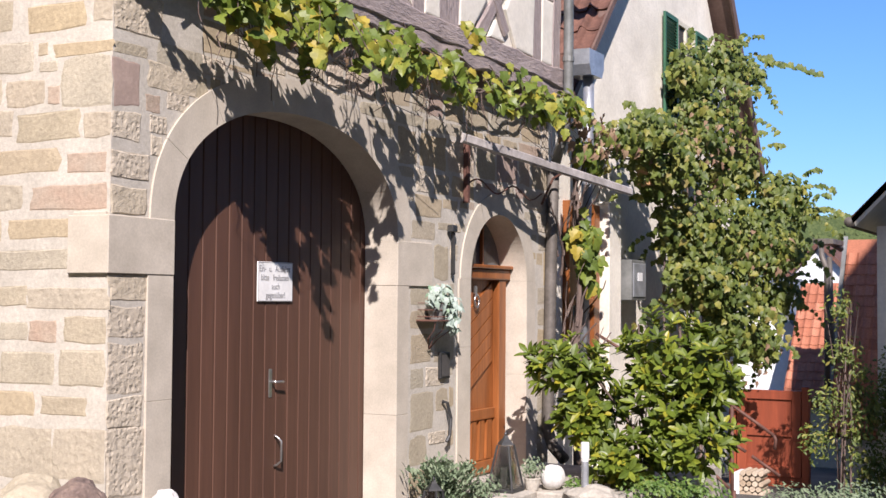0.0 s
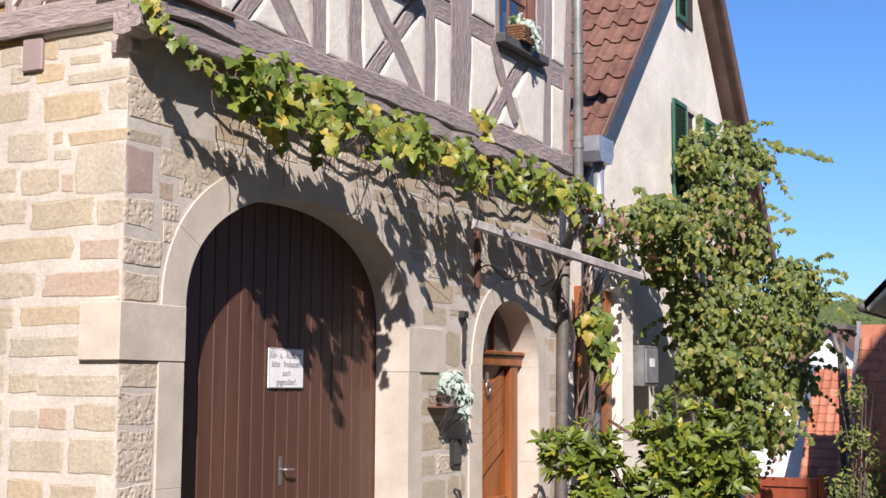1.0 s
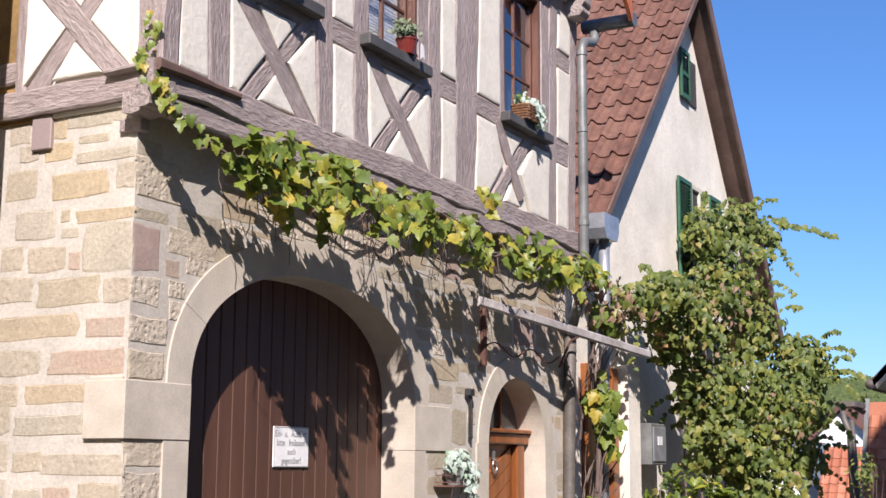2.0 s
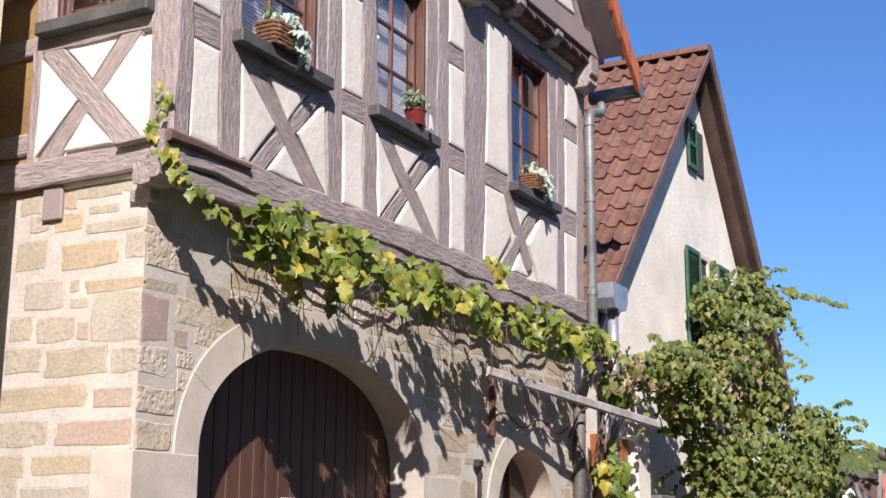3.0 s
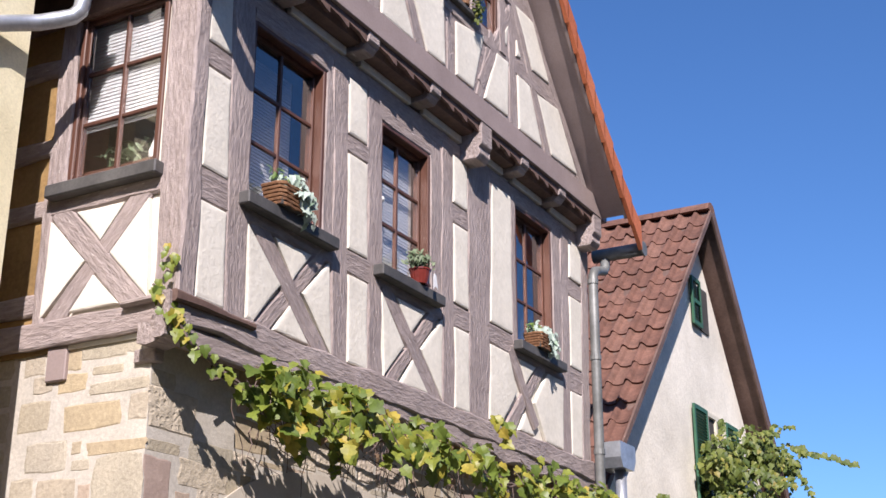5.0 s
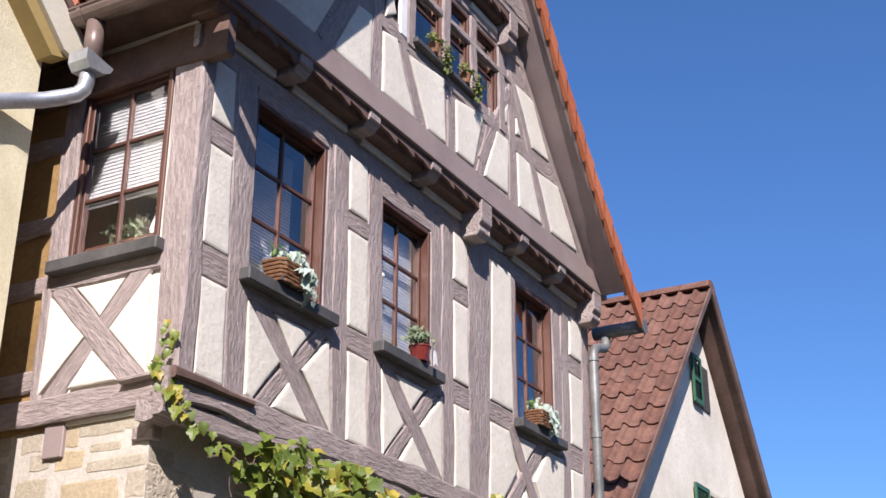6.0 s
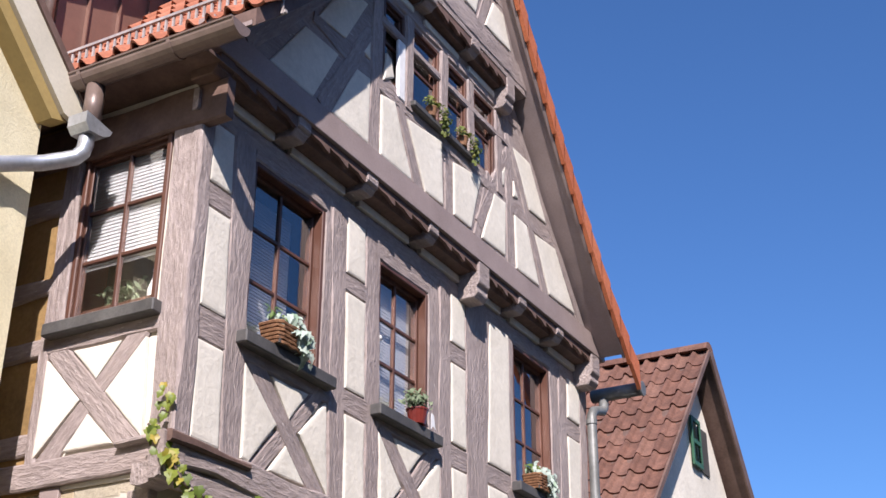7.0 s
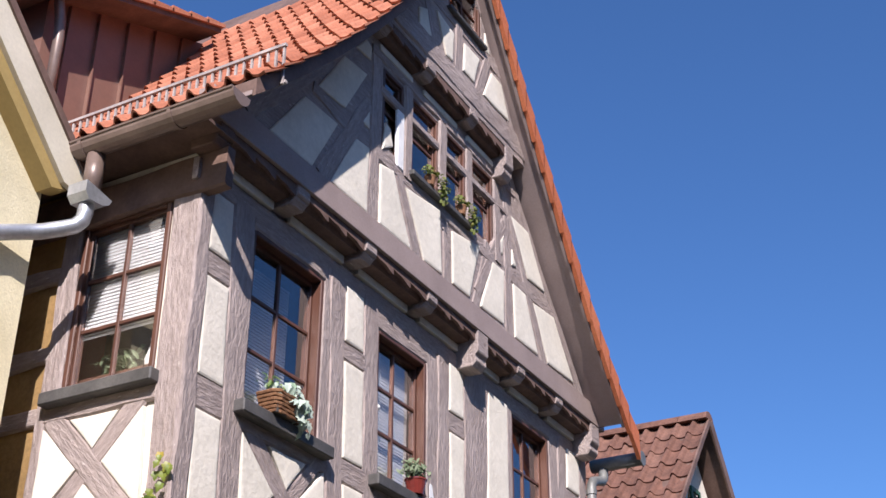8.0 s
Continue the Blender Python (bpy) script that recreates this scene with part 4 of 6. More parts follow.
part("soffit", cube(5.2, SIDE + 0.1, 4.6, 12.0, 6.31, 6.335), "board_and_shade_brown", house, "brown eaves soffit boards, darkened for the shade there")
saltire([(5.892, 4.535), (5.555, 4.205), (5.90, 3.86)], [(5.075, 4.548), (5.372, 4.224), (5.027, 3.876)],
        [(5.685, 4.551), (5.26, 4.546), (5.45, 4.31)], [(5.483, 4.107), (5.665, 3.88), (5.241, 3.88)], SIDE, house, axis="x", wide=(0.17, 0.14))
# short timber let into the stones and the corner bracket
part("tie_end", cube(CORNER - 0.03, CORNER + 0.1, 5.66, 5.82, 3.47, 3.69, 0.006), "painted_board", house)
part("corner_bracket", prism([(4.77, 3.71), (5.02, 3.71), (5.02, 3.59), (4.95, 3.575), (4.86, 3.59), (4.78, 3.64)], 5.41, 5.58, "x"), "timber", house)
part("corner_bracket", cube(CORNER - 0.03, CORNER + 0.05, 4.95, 5.12, 3.50, 3.585, 0.008), "timber", house)

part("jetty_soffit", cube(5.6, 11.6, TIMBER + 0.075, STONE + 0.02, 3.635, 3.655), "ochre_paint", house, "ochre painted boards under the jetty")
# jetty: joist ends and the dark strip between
part("jetty_infill", cube(CORNER + 0.1, 11.6, STONE - 0.05, STONE + 0.1, 3.66, 3.76), "shaded_ochre", house)
for x in (6.75, 7.62, 8.50, 9.40, 10.3, 11.2):
    beam("joist_end", (x, TIMBER + 0.02, 3.58), (x, STONE + 0.25, 3.58), 0.17, 0.22, house, (0, 0, -1))
    part("joist_bracket", prism([(TIMBER + 0.03, 3.62), (STONE + 0.05, 3.62), (STONE + 0.05, 3.38), (STONE - 0.02, 3.42), (TIMBER + 0.08, 3.54)], x - 0.085, x + 0.085, "x"), "painted_board", house)


# ---- corbels and the gable ----
def corbel(x, z0, z1, y_out, y_in, wide=0.17, mat="timber"):
    h = z1 - z0
    line = [(y_in, z1), (y_out, z1), (y_out, z0 + h * 0.35), (y_out + 0.035, z0 + h * 0.28), (y_out + 0.02, z0 + 0.05), (y_out + 0.06, z0), (y_in, z0)]
    bm = prism(line, x - wide / 2, x + wide / 2, "x")
    bmesh.ops.bevel(bm, geom=list(bm.edges), offset=0.008, segments=1, affect="EDGES")
    return part("corbel", bm, mat, house)


def moulding(x0, x1, z, y_out, y_in):
    """A dark board between two corbels, hollowed below and notched."""
    line = [(y_in, z + 0.13), (y_out, z + 0.13), (y_out, z + 0.06), (y_out + 0.03, z + 0.03), (y_out + 0.05, z - 0.01), (y_in, z - 0.02)]
    part("moulding", prism(line, x0, x1, "x"), "board_and_shade_brown", house)
    n = 3
    w = (x1 - x0) / n
    for i in range(n):
        x = x0 + w * i
        line = [(x, z + 0.115), (x + w, z + 0.115), (x + w, z - 0.015), (x + w * 0.8, z - 0.005), (x + w * 0.55, z + 0.02), (x + w * 0.2, z + 0.025), (x, z + 0.035)]
        part("moulding_tooth", prism(line, y_out - 0.016, y_out + 0.01), "board_and_shade_brown", house)


LOWER = (5.45, 6.335, 7.245, 8.20, 9.07, 9.87, 10.71, 11.56)
for x in LOWER:
    tall = x in (9.07, 11.56)
    # the corner corbel's darker brown stands for the shade it hangs in
    corbel(x, 6.05 if tall else 6.24, 6.44, GABLE - (0.005 if tall else -0.005), TIMBER + 0.05, 0.20 if tall else 0.155, "timber" if x > 6 else "board_and_shade_brown")
for a, b in zip(LOWER, LOWER[1:]):
    moulding(a + 0.085, b - 0.085, 6.30, GABLE + 0.035, TIMBER + 0.02)
    part("light_strip", cube(a + 0.1, b - 0.1, TIMBER - 0.012, TIMBER + 0.03, 6.215, 6.28, 0.004), "plaster", house)
part("gable_board", cube(5.25, 11.80, GABLE - 0.012, GABLE + 0.12, 6.385, 6.60, 0.004), "painted_board", house, "smooth grey-brown board under the gable")


def gable_line(y, z0, z1, trim):
    """The gable's outline under the roof between two heights."""
    def half(z):
        lo, hi = 0.0, 5.0
        for _ in range(40):
            mid = (lo + hi) / 2
            lo, hi = (mid, hi) if roof_z(mid) > z + trim else (lo, mid)
        return lo
    n = 8
    zs = [z0 + (z1 - z0) * i / n for i in range(n + 1)]
    return [(RIDGE_X + half(z), z) for z in zs] + [(RIDGE_X - half(z), z) for z in reversed(zs)]


def gable_storey(y, z0, z1, trim, holes):
    """Timber backing of one gable storey, left open where a band of windows sits (x0, x1, z0, z1)."""
    x0, x1, a, b = holes
    for lo, hi in ((z0, a), (b, z1)):
        part("gable_wall", prism(gable_line(y, lo, hi, trim), y + 0.012, y + 0.14), "timber", house, "grey-brown timbering of the gable")
    line = gable_line(y, a, b, trim)
    n = len(line) // 2
    part("gable_wall", prism(line[:n] + [(x1, b), (x1, a)], y + 0.012, y + 0.14), "timber", house)
    part("gable_wall", prism([(x0, a), (x0, b)] + line[n:], y + 0.012, y + 0.14), "timber", house)


gable_storey(GABLE, 6.58, 8.5, 0.16, (7.34, 9.40, 7.36, 8.13))
gable_storey(TOP, 8.45, 10.2, 0.14, (8.2, 8.86, 9.34, 9.86))
FIELDS = [
    [(5.86, 6.605), (6.402, 6.605), (6.71, 7.165), (6.255, 7.15)], [(6.638, 6.61), (7.151, 6.605), (7.158, 7.209), (6.951, 7.188)],
    [(6.403, 7.322), (6.792, 7.357), (7.094, 7.883), (6.741, 7.845)], [(6.896, 8.028), (7.138, 8.049), (7.148, 8.189), (7.057, 8.226)],
    [(7.03, 7.384), (7.149, 7.375), (7.139, 7.555)], [(7.318, 6.60), (7.825, 6.605), (7.524, 7.214), (7.315, 7.16)],
    [(8.028, 6.609), (8.344, 6.625), (8.311, 7.241), (7.717, 7.157)], [(8.523, 6.627), (8.842, 6.635), (9.051, 7.252), (8.515, 7.147)],
]
FIELDS2 = [
    [(9.034, 6.631), (9.515, 6.65), (9.542, 7.222), (9.298, 7.213)], [(9.735, 6.62), (10.238, 6.635), (9.99, 7.186), (9.72, 7.184)],
    [(10.456, 6.64), (11.081, 6.66), (10.644, 7.226), (10.153, 7.167)], [(10.066, 7.373), (10.458, 7.395), (10.105, 7.928), (9.698, 7.913)],
    [(7.343, 7.30), (7.516, 7.417), (7.464, 7.575), (7.382, 7.598)], [(9.338, 7.363), (9.514, 7.376), (9.549, 7.619)], [(9.705, 7.358), (9.816, 7.38), (9.716, 7.559)],
]
FIELDS3 = [
    [(8.136, 8.724), (8.264, 8.734), (8.299, 9.081), (7.955, 9.13)], [(8.461, 8.768), (8.686, 8.773), (8.81, 9.132), (8.488, 9.113)],
    [(8.858, 8.746), (9.426, 8.768), (9.269, 9.129), (9.049, 9.135)], [(7.645, 8.687), (7.876, 8.736), (7.79, 9.011), (7.64, 8.933)],
    [(8.91, 9.301), (9.031, 9.314), (8.917, 9.547)],
]
for q in FIELDS + FIELDS2:
    panel(q, GABLE, house)
for q in FIELDS3:
    panel(q, TOP, house)


def gable_timbers():
    f = GABLE + 0.002
    for p, q, w in (((7.22, 6.6), (7.24, 8.3), 0.15), ((7.93, 6.6), (7.60, 7.22), 0.15), ((8.42, 6.6), (8.41, 7.3), 0.10), ((8.94, 6.6), (9.24, 7.36), 0.13), ((9.62, 6.6), (9.63, 8.1), 0.15), ((8.98, 6.75), (9.58, 7.75), 0.13),
                    ((10.37, 6.6), (10.1, 7.2), 0.14), ((5.62, 6.62), (6.9, 8.05), 0.16), ((6.52, 6.6), (7.14, 7.62), 0.16), ((6.36, 7.30), (6.92, 7.23), 0.13), ((11.25, 6.6), (9.5, 8.6), 0.12), ((10.37, 6.62), (9.55, 8.2), 0.12)):
        beam("gable_timber", (p[0], f, p[1]), (q[0], f, q[1]), w, 0.03, house)
    beam("gable_rail", (7.26, f, 7.235), (10.7, f, 7.235), 0.12, 0.03, house)
    beam("gable_rail", (7.15, f - 0.006, 8.2), (9.9, f - 0.006, 8.2), 0.1, 0.03, house)
    for x in (7.75, 8.35, 8.86, 9.41):
        beam("window_post", (x, f - 0.008, 7.25), (x, f - 0.008, 8.16), 0.13, 0.05, house)
    beam("window_rail", (7.3, f - 0.004, 7.88), (9.6, f - 0.004, 7.88), 0.08, 0.04, house)
    g = TOP + 0.002
    beam("gable_rail", (6.9, g - 0.004, 8.62), (10.3, g - 0.004, 8.62), 0.24, 0.06, house, rough=0.012)
    for p, q, w in (((7.90, 8.7), (7.78, 9.3), 0.13), ((8.39, 8.7), (8.40, 9.25), 0.15), ((8.77, 8.7), (8.98, 9.25), 0.14), ((9.55, 8.6), (9.1, 9.35), 0.13)):
        beam("gable_timber", (p[0], g, p[1]), (q[0], g, q[1]), w, 0.03, house)
    beam("gable_rail", (7.7, g, 9.24), (9.6, g, 9.24), 0.13, 0.03, house)


gable_timbers()
UPPER = (7.15, 7.89, 8.70, 9.42)
for x in UPPER:
    corbel(x, 8.33 if x < 9.0 else 8.13, 8.5, TOP + 0.01, GABLE + 0.05, 0.17)
for a, b in zip(UPPER, UPPER[1:]):
    moulding(a + 0.09, b - 0.09, 8.36, TOP + 0.035, GABLE + 0.02)
    part("light_strip", cube(a + 0.1, b - 0.1, GABLE - 0.012, GABLE + 0.03, 8.24, 8.30, 0.004), "plaster", house)
for k, (x0, x1) in enumerate(((7.35, 7.69), (7.81, 8.29), (8.41, 8.80), (8.92, 9.35))):
    window("window", x0, x1, 7.36, 8.13, GABLE, house, cols=1, rows=2, sill=0.6 * (0 < k < 3), depth=0.04, label="narrow attic casement window", room=0.3, wood="window_wood")
# plain white slab at the right edge of the first attic window
part("curtain", cube(7.565, 7.675, GABLE - 0.006, GABLE + 0.03, 7.27, 7.84, 0.01), "white_enamel", house, "upright white slab at the first attic window")
window("window", 8.20, 8.85, 9.34, 9.86, TOP, house, cols=2, rows=2, sill=0.5, depth=0.04, label="top attic window with a dark sill", room=0.3)


# ---- main roof ----
VERGE, ROOF_END = 4.28, 13.0


def slope_points(n=16, lift=0.0):
    return [(d, roof_z(d) + lift) for d in [3.22 * i / n for i in range(n + 1)]]


def build_roof():
    for s in (-1, 1):
        up = [(RIDGE_X + s * d, z) for d, z in slope_points(16, 0.03)]
        low = [(RIDGE_X + s * d, z) for d, z in slope_points(16, -0.05)]
        # left deck and bargeboard darker: shade under the tiles is in their colour
        roof = part("roof", prism(up + low[::-1], VERGE + 0.03 if s > 0 else 4.23, ROOF_END), "board_and_shade_brown" if s < 0 else "red_tile_mass", house, "orange clay-tiled steep roof")
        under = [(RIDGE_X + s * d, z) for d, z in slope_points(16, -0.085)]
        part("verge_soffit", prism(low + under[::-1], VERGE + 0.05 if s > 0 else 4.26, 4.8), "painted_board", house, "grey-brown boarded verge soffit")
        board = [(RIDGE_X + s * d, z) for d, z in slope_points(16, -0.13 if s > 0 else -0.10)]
        part("bargeboard", prism(low + board[::-1], VERGE + 0.035 if s > 0 else 4.23, VERGE + 0.065 if s > 0 else 4.255), "painted_board" if s > 0 else "board_and_shade_brown", house)
        yield roof


def pan_tile(wide, length, rise=0.035, thick=0.016, n=8, lift=0.03):
    """One roof tile: x across, y up the slope, z out; a roll on one side and a shallow pan."""
    bm = bmesh.new()
    prof = []
    for i in range(n + 1):
        u = i / n
        z = rise * (math.sin(math.pi * u / 0.42) if u < 0.42 else -0.25 * math.sin(math.pi * (u - 0.42) / 0.58))
        prof.append(((u - 0.5) * wide * 1.04, z))
    for y0, y1, lift0, lift1 in ((0.0, length * 1.12, lift, 0.0),):
        a = [bm.verts.new((x, y0, z + lift0)) for x, z in prof]
        b = [bm.verts.new((x, y1, z + lift1)) for x, z in prof]
        c = [bm.verts.new((x, y0 + 0.004, z + lift0 - thick)) for x, z in prof]
        for i in range(n):
            bm.faces.new((a[i], a[i + 1], b[i + 1], b[i]))
            bm.faces.new((c[i], c[i + 1], a[i + 1], a[i]))
        bm.faces.new((c[0], a[0], b[0]))
        bm.faces.new((a[-1], c[-1], b[-1]))
    return bm


roof_left, roof_right = build_roof()
random.seed(11)
RED_TILE = finish("roof_tile", pan_tile(0.155, 0.27, 0.045, 0.02, 12, 0.03), "red_tile")


def lay_main_tiles():
    d = 3.20
    row = 0
    while d > 0.5:
        x, z = RIDGE_X - d, roof_z(d) + 0.032
        slope = (roof_z(d - 0.05) - roof_z(d)) / 0.05
        up = Vector((1, 0, slope)).normalized()
        out = Vector((-slope, 0, 1)).normalized()
        m0 = Matrix((Vector((0, -1, 0)), up, out)).transposed().to_4x4()
        y = 4.26
        while y < 7.0:
            m = m0.copy()
            m.translation = (x + rnd(-0.004, 0.004), y, z + rnd(0, 0.004))
            shared("roof_tile", RED_TILE, roof_left, m @ pose(0, 0, 0, rnd(-0.6, 0.6), 0, rnd(-0.8, 0.8)))
            y += 0.155
        d -= 0.27 / math.hypot(1, slope)
        row += 1
    # verge tiles of the far slope, seen edge on from below
    d = 3.50
    while d > 0.1:
        slope = (roof_z(max(d - 0.05, 0)) - roof_z(d)) / 0.05 if d > 0.05 else 1.4
        k = 0.31 / math.hypot(1, slope)
        x0, x1 = RIDGE_X + d, RIDGE_X + d - k * 1.06
        z0, z1 = roof_z(d), roof_z(max(d - k * 1.06, 0))
        bm = prism([(x0, z0 + 0.145), (x1, z1 + 0.085), (x1, z1 - 0.11), (x0, z0 - 0.15)], VERGE - 0.012, VERGE + 0.03)
        # the brighter clay puts sunlight into the colour of these faces
        part("verge_tile", bm, "sunlit_verge_clay", roof_right)
        d -= k


# gutter, snow guard and downpipe on the eaves
def build_eaves():
    n = 9
    cx, cz, r = 5.13, 6.335, 0.09
    out = [(cx + r * math.cos(a), cz + r * math.sin(a)) for a in [math.pi + math.pi * i / n for i in range(n + 1)]]
    inn = [(cx + (r - 0.006) * math.cos(a), cz + (r - 0.006) * math.sin(a)) for a in [math.pi + math.pi * i / n for i in range(n + 1)]]
    gut = part("gutter", prism(out + inn[::-1], 4.265, 12.0), "gutter_metal", house, "brown metal half-round gutter")
    part("gutter_end", prism(out, 4.257, 4.263), "gutter_metal", gut)
    part("gutter_bead", tube([(cx - r, 4.265, cz), (cx - r, 9.0, cz)], 0.011, 6), "gutter_metal", gut)
    for y in (4.75, 5.5, 6.2):
        part("gutter_bracket", prism(out + [(x * 1.0 + (x - cx) * 0.08, z + (z - cz) * 0.08) for x, z in out[::-1]], y, y + 0.03), "gutter_metal", gut)
    guard = part("snow_guard", cube(5.47, 5.495, 4.19, 7.0, 6.615, 6.637), "guard_metal", house, "zinc snow guard rail on the roof edge")
    part("guard_rail", cube(5.445, 5.47, 4.19, 7.0, 6.90, 6.922), "guard_metal", guard)
    y = 4.20
    while y < 7.0:
        part("guard_bar", cube(5.455, 5.47, y, y + 0.016, 6.60, 6.91), "guard_metal", guard)
        y += 0.066
    pipe = part("downpipe", tube([(5.15, 5.45, 6.25), (5.15, 5.45, 5.96)], 0.062, 12), "gutter_metal", house, "brown downpipe under the gutter", smooth=True)
    part("pipe_hopper", prism([(5.03, 5.98), (5.27, 5.94), (5.25, 5.90), (5.19, 5.865), (5.07, 5.855), (5.03, 5.90)], 5.37, 5.53), "zinc", pipe, "bright zinc pipe hopper")
    part("pipe_elbow", tube([(5.13, 5.45, 5.88), (5.13, 5.45, 5.80), (5.125, 5.46, 5.745), (5.10, 5.49, 5.70), (5.04, 5.54, 5.665), (4.95, 5.62, 5.62), (4.72, 5.71, 5.525), (4.2, 5.72, 5.27)], 0.052, 12), "zinc", pipe, "bright zinc pipe", smooth=True)


build_eaves()


# dormer clad in brown sheet metal
def build_dormer():
    y0 = 6.9
    top = lambda x: 8.79 + 0.44 * (x - 6.18)
    cheek = [(5.74, 6.75), (6.0, 6.9), (6.5, 7.6), (7.2, 8.6), (7.66, top(7.66)), (5.74, top(5.74))]
    dormer = part("dormer", prism(cheek, y0, 9.6), "brown_metal", house, "dormer clad in brown standing-seam metal")
    for x in (5.96, 6.29, 6.64, 6.98, 7.33):
        zl = roof_z(RIDGE_X - x) - 0.02
        part("seam", cube(x, x + 0.014, y0 - 0.035, y0, zl, top(x) - 0.02), "brown_metal", dormer)
    # dark boards hold the shade under the overhang in their colour
    board = [(5.45, top(5.45)), (7.56, top(7.56)), (7.56, top(7.56) + 0.05), (5.45, top(5.45) + 0.05)]
    part("dormer_soffit", prism(board, y0 - 0.3, 9.8), "board_and_shade_brown", dormer, "boarding under the dormer roof, shade held in its dark colour")
    for i in range(9):
        x = 5.4 + i * 0.24
        part("dormer_verge_tile", prism([(x, top(x) + 0.055), (x + 0.26, top(x + 0.26) + 0.055), (x + 0.26, top(x + 0.26) + 0.09), (x, top(x) + 0.12)], y0 - 0.33, 9.8), "red_tile", dormer)
    pts = [(5.64, 7.9), (5.72, 7.7), (5.80, 7.45), (5.82, 7.3), (5.82, 6.6)]
    part("dormer_pipe", tube([(x, y0 - 0.1, 1.6 + (z - 1.6) * 1.16) for x, z in pts], 0.046, 10), "gutter_metal", dormer, "brown rainwater pipe", smooth=True)


build_dormer()

# right-hand downpipe with its bends, and the far gutter's end
down = part("downpipe", tube([(12.04, 4.72, 6.08), (12.03, 4.72, 5.98), (11.98, 4.72, 5.93), (11.86, 4.72, 5.90), (11.74, 4.72, 5.86), (11.685, 4.72, 5.80), (11.675, 4.72, 5.70), (11.67, 4.72, 3.62), (11.72, 4.8, 3.2), (11.78, 4.92, 2.9)], 0.05, 12), "dull_zinc", house, "dull grey zinc downpipe", smooth=True)
for z in (5.70, 4.9, 3.95):
    part("pipe_collar", tube([(11.672, 4.72, z), (11.672, 4.72, z + 0.05)], 0.057, 12), "dull_zinc", down)
gut = part("gutter", tube([(12.05, 4.29, 6.13), (12.05, 4.85, 6.13)], 0.072, 14), "dull_zinc", house, "dull grey-green zinc gutter", smooth=True)
part("gutter_end", tube([(12.05, 4.28, 6.13), (12.05, 4.30, 6.13)], 0.079, 14), "dull_zinc", gut)
part("downpipe", tube([(11.78, 4.92, 2.95), (11.76, 4.93, 2.2), (11.72, 4.93, 1.2), (11.66, 4.92, 0.35), (11.68, 4.88, 0.2), (11.8, 4.8, 0.05)], 0.06, 12), "dark_pipe", house, "dark weathered cast-iron rain pipe", smooth=True)
box1 = part("rain_head", prism([(12.30, 3.93), (12.60, 3.93), (12.66, 4.03), (12.66, 4.19), (12.24, 4.19), (12.24, 4.03)], 4.72, 4.98), "zinc", house, "bright zinc rainwater head")
part("rain_pipe", tube([(12.47, 4.82, 3.95), (12.47, 4.82, 3.3), (12.47, 4.84, 2.6), (12.47, 4.9, 0.4)], 0.058, 12), "zinc", box1, smooth=True)

# ---- pale yellow neighbour with a cream verge ----
neighbour = thing("neighbour_house", "pale yellow rendered neighbour house with cream bargeboard", "house", (3.5, 6.5, 0.0))
part("wall", prism([(-2.0, 2.55), (5.04, 2.55), (5.04, 6.02), (3.6, 7.38), (-2.0, 12.7)], 5.78, 12.0), "yellow_plaster", neighbour, "coarse pale yellow render")
part("wall", cube(-2.0, 4.35, 6.2, 12.0, -0.5, 2.55), "yellow_plaster", neighbour)
part("bargeboard", prism([(5.215, 6.16), (5.15, 6.02), (5.05, 6.04), (-0.4, 11.36), (-0.4, 11.62)], 5.60, 5.64), "cream_paint", neighbour, "cream painted bargeboard")
part("verge_soffit", prism([(5.12, 6.02), (4.99, 5.98), (-0.4, 11.14), (-0.4, 11.34)], 5.64, 5.78), "ochre_paint", neighbour, "ochre painted soffit")
part("roof", prism([(5.25, 6.20), (5.225, 6.15), (-0.4, 11.63), (-0.4, 11.74)], 5.58, 12.0), "board_and_shade_brown", neighbour, "dark roof edge")

# ---- white gabled house further down the street ----
white = thing("white_gabled_house", "white plastered gabled house with a brown clay tile roof", "house", (16.5, 6.0, -0.5))
PEAK, WEST, EAST = (16.95, 8.32), (12.45, 3.68), (20.7, 3.55)


def build_white_house():
    w = part("wall", prism([(12.55, -1.6), (20.0, -1.6), (20.0, 4.2), (16.95, 8.15), (12.75, 3.85), (12.55, 3.8)], 5.3, 11.0), "old_plaster", white, "white old plaster, slightly stained")
    for (ax, az), (bx, bz) in ((PEAK, WEST), (PEAK, EAST)):
        d = Vector((bx - ax, bz - az)).normalized()
        n = Vector((-d.y, d.x))
        if n.y < 0:
            n = -n
        a, b = Vector((ax, az)), Vector((bx, bz))
        lo, hi = (0.0, 0.07) if bx < ax else (-0.05, 0.12)
        part("roof", prism([a, b, b + n * (hi - 0.02), a + n * (hi - 0.02)], 5.0, 11.2), "board_and_shade_brown", white, "weathered brown roof deck")
        part("bargeboard", prism([a + n * lo, b + n * lo, b + n * hi, a + n * hi], 4.97, 5.0), "board_and_shade_brown", white, "dark brown bargeboard")
    return w


build_white_house()
random.seed(21)
OLD_TILE = finish("roof_tile", pan_tile(0.235, 0.40, 0.06, 0.024, 12, 0.026), "old_tile")
old_roof = [o for o in white.children if o.name.startswith("roof")][0]


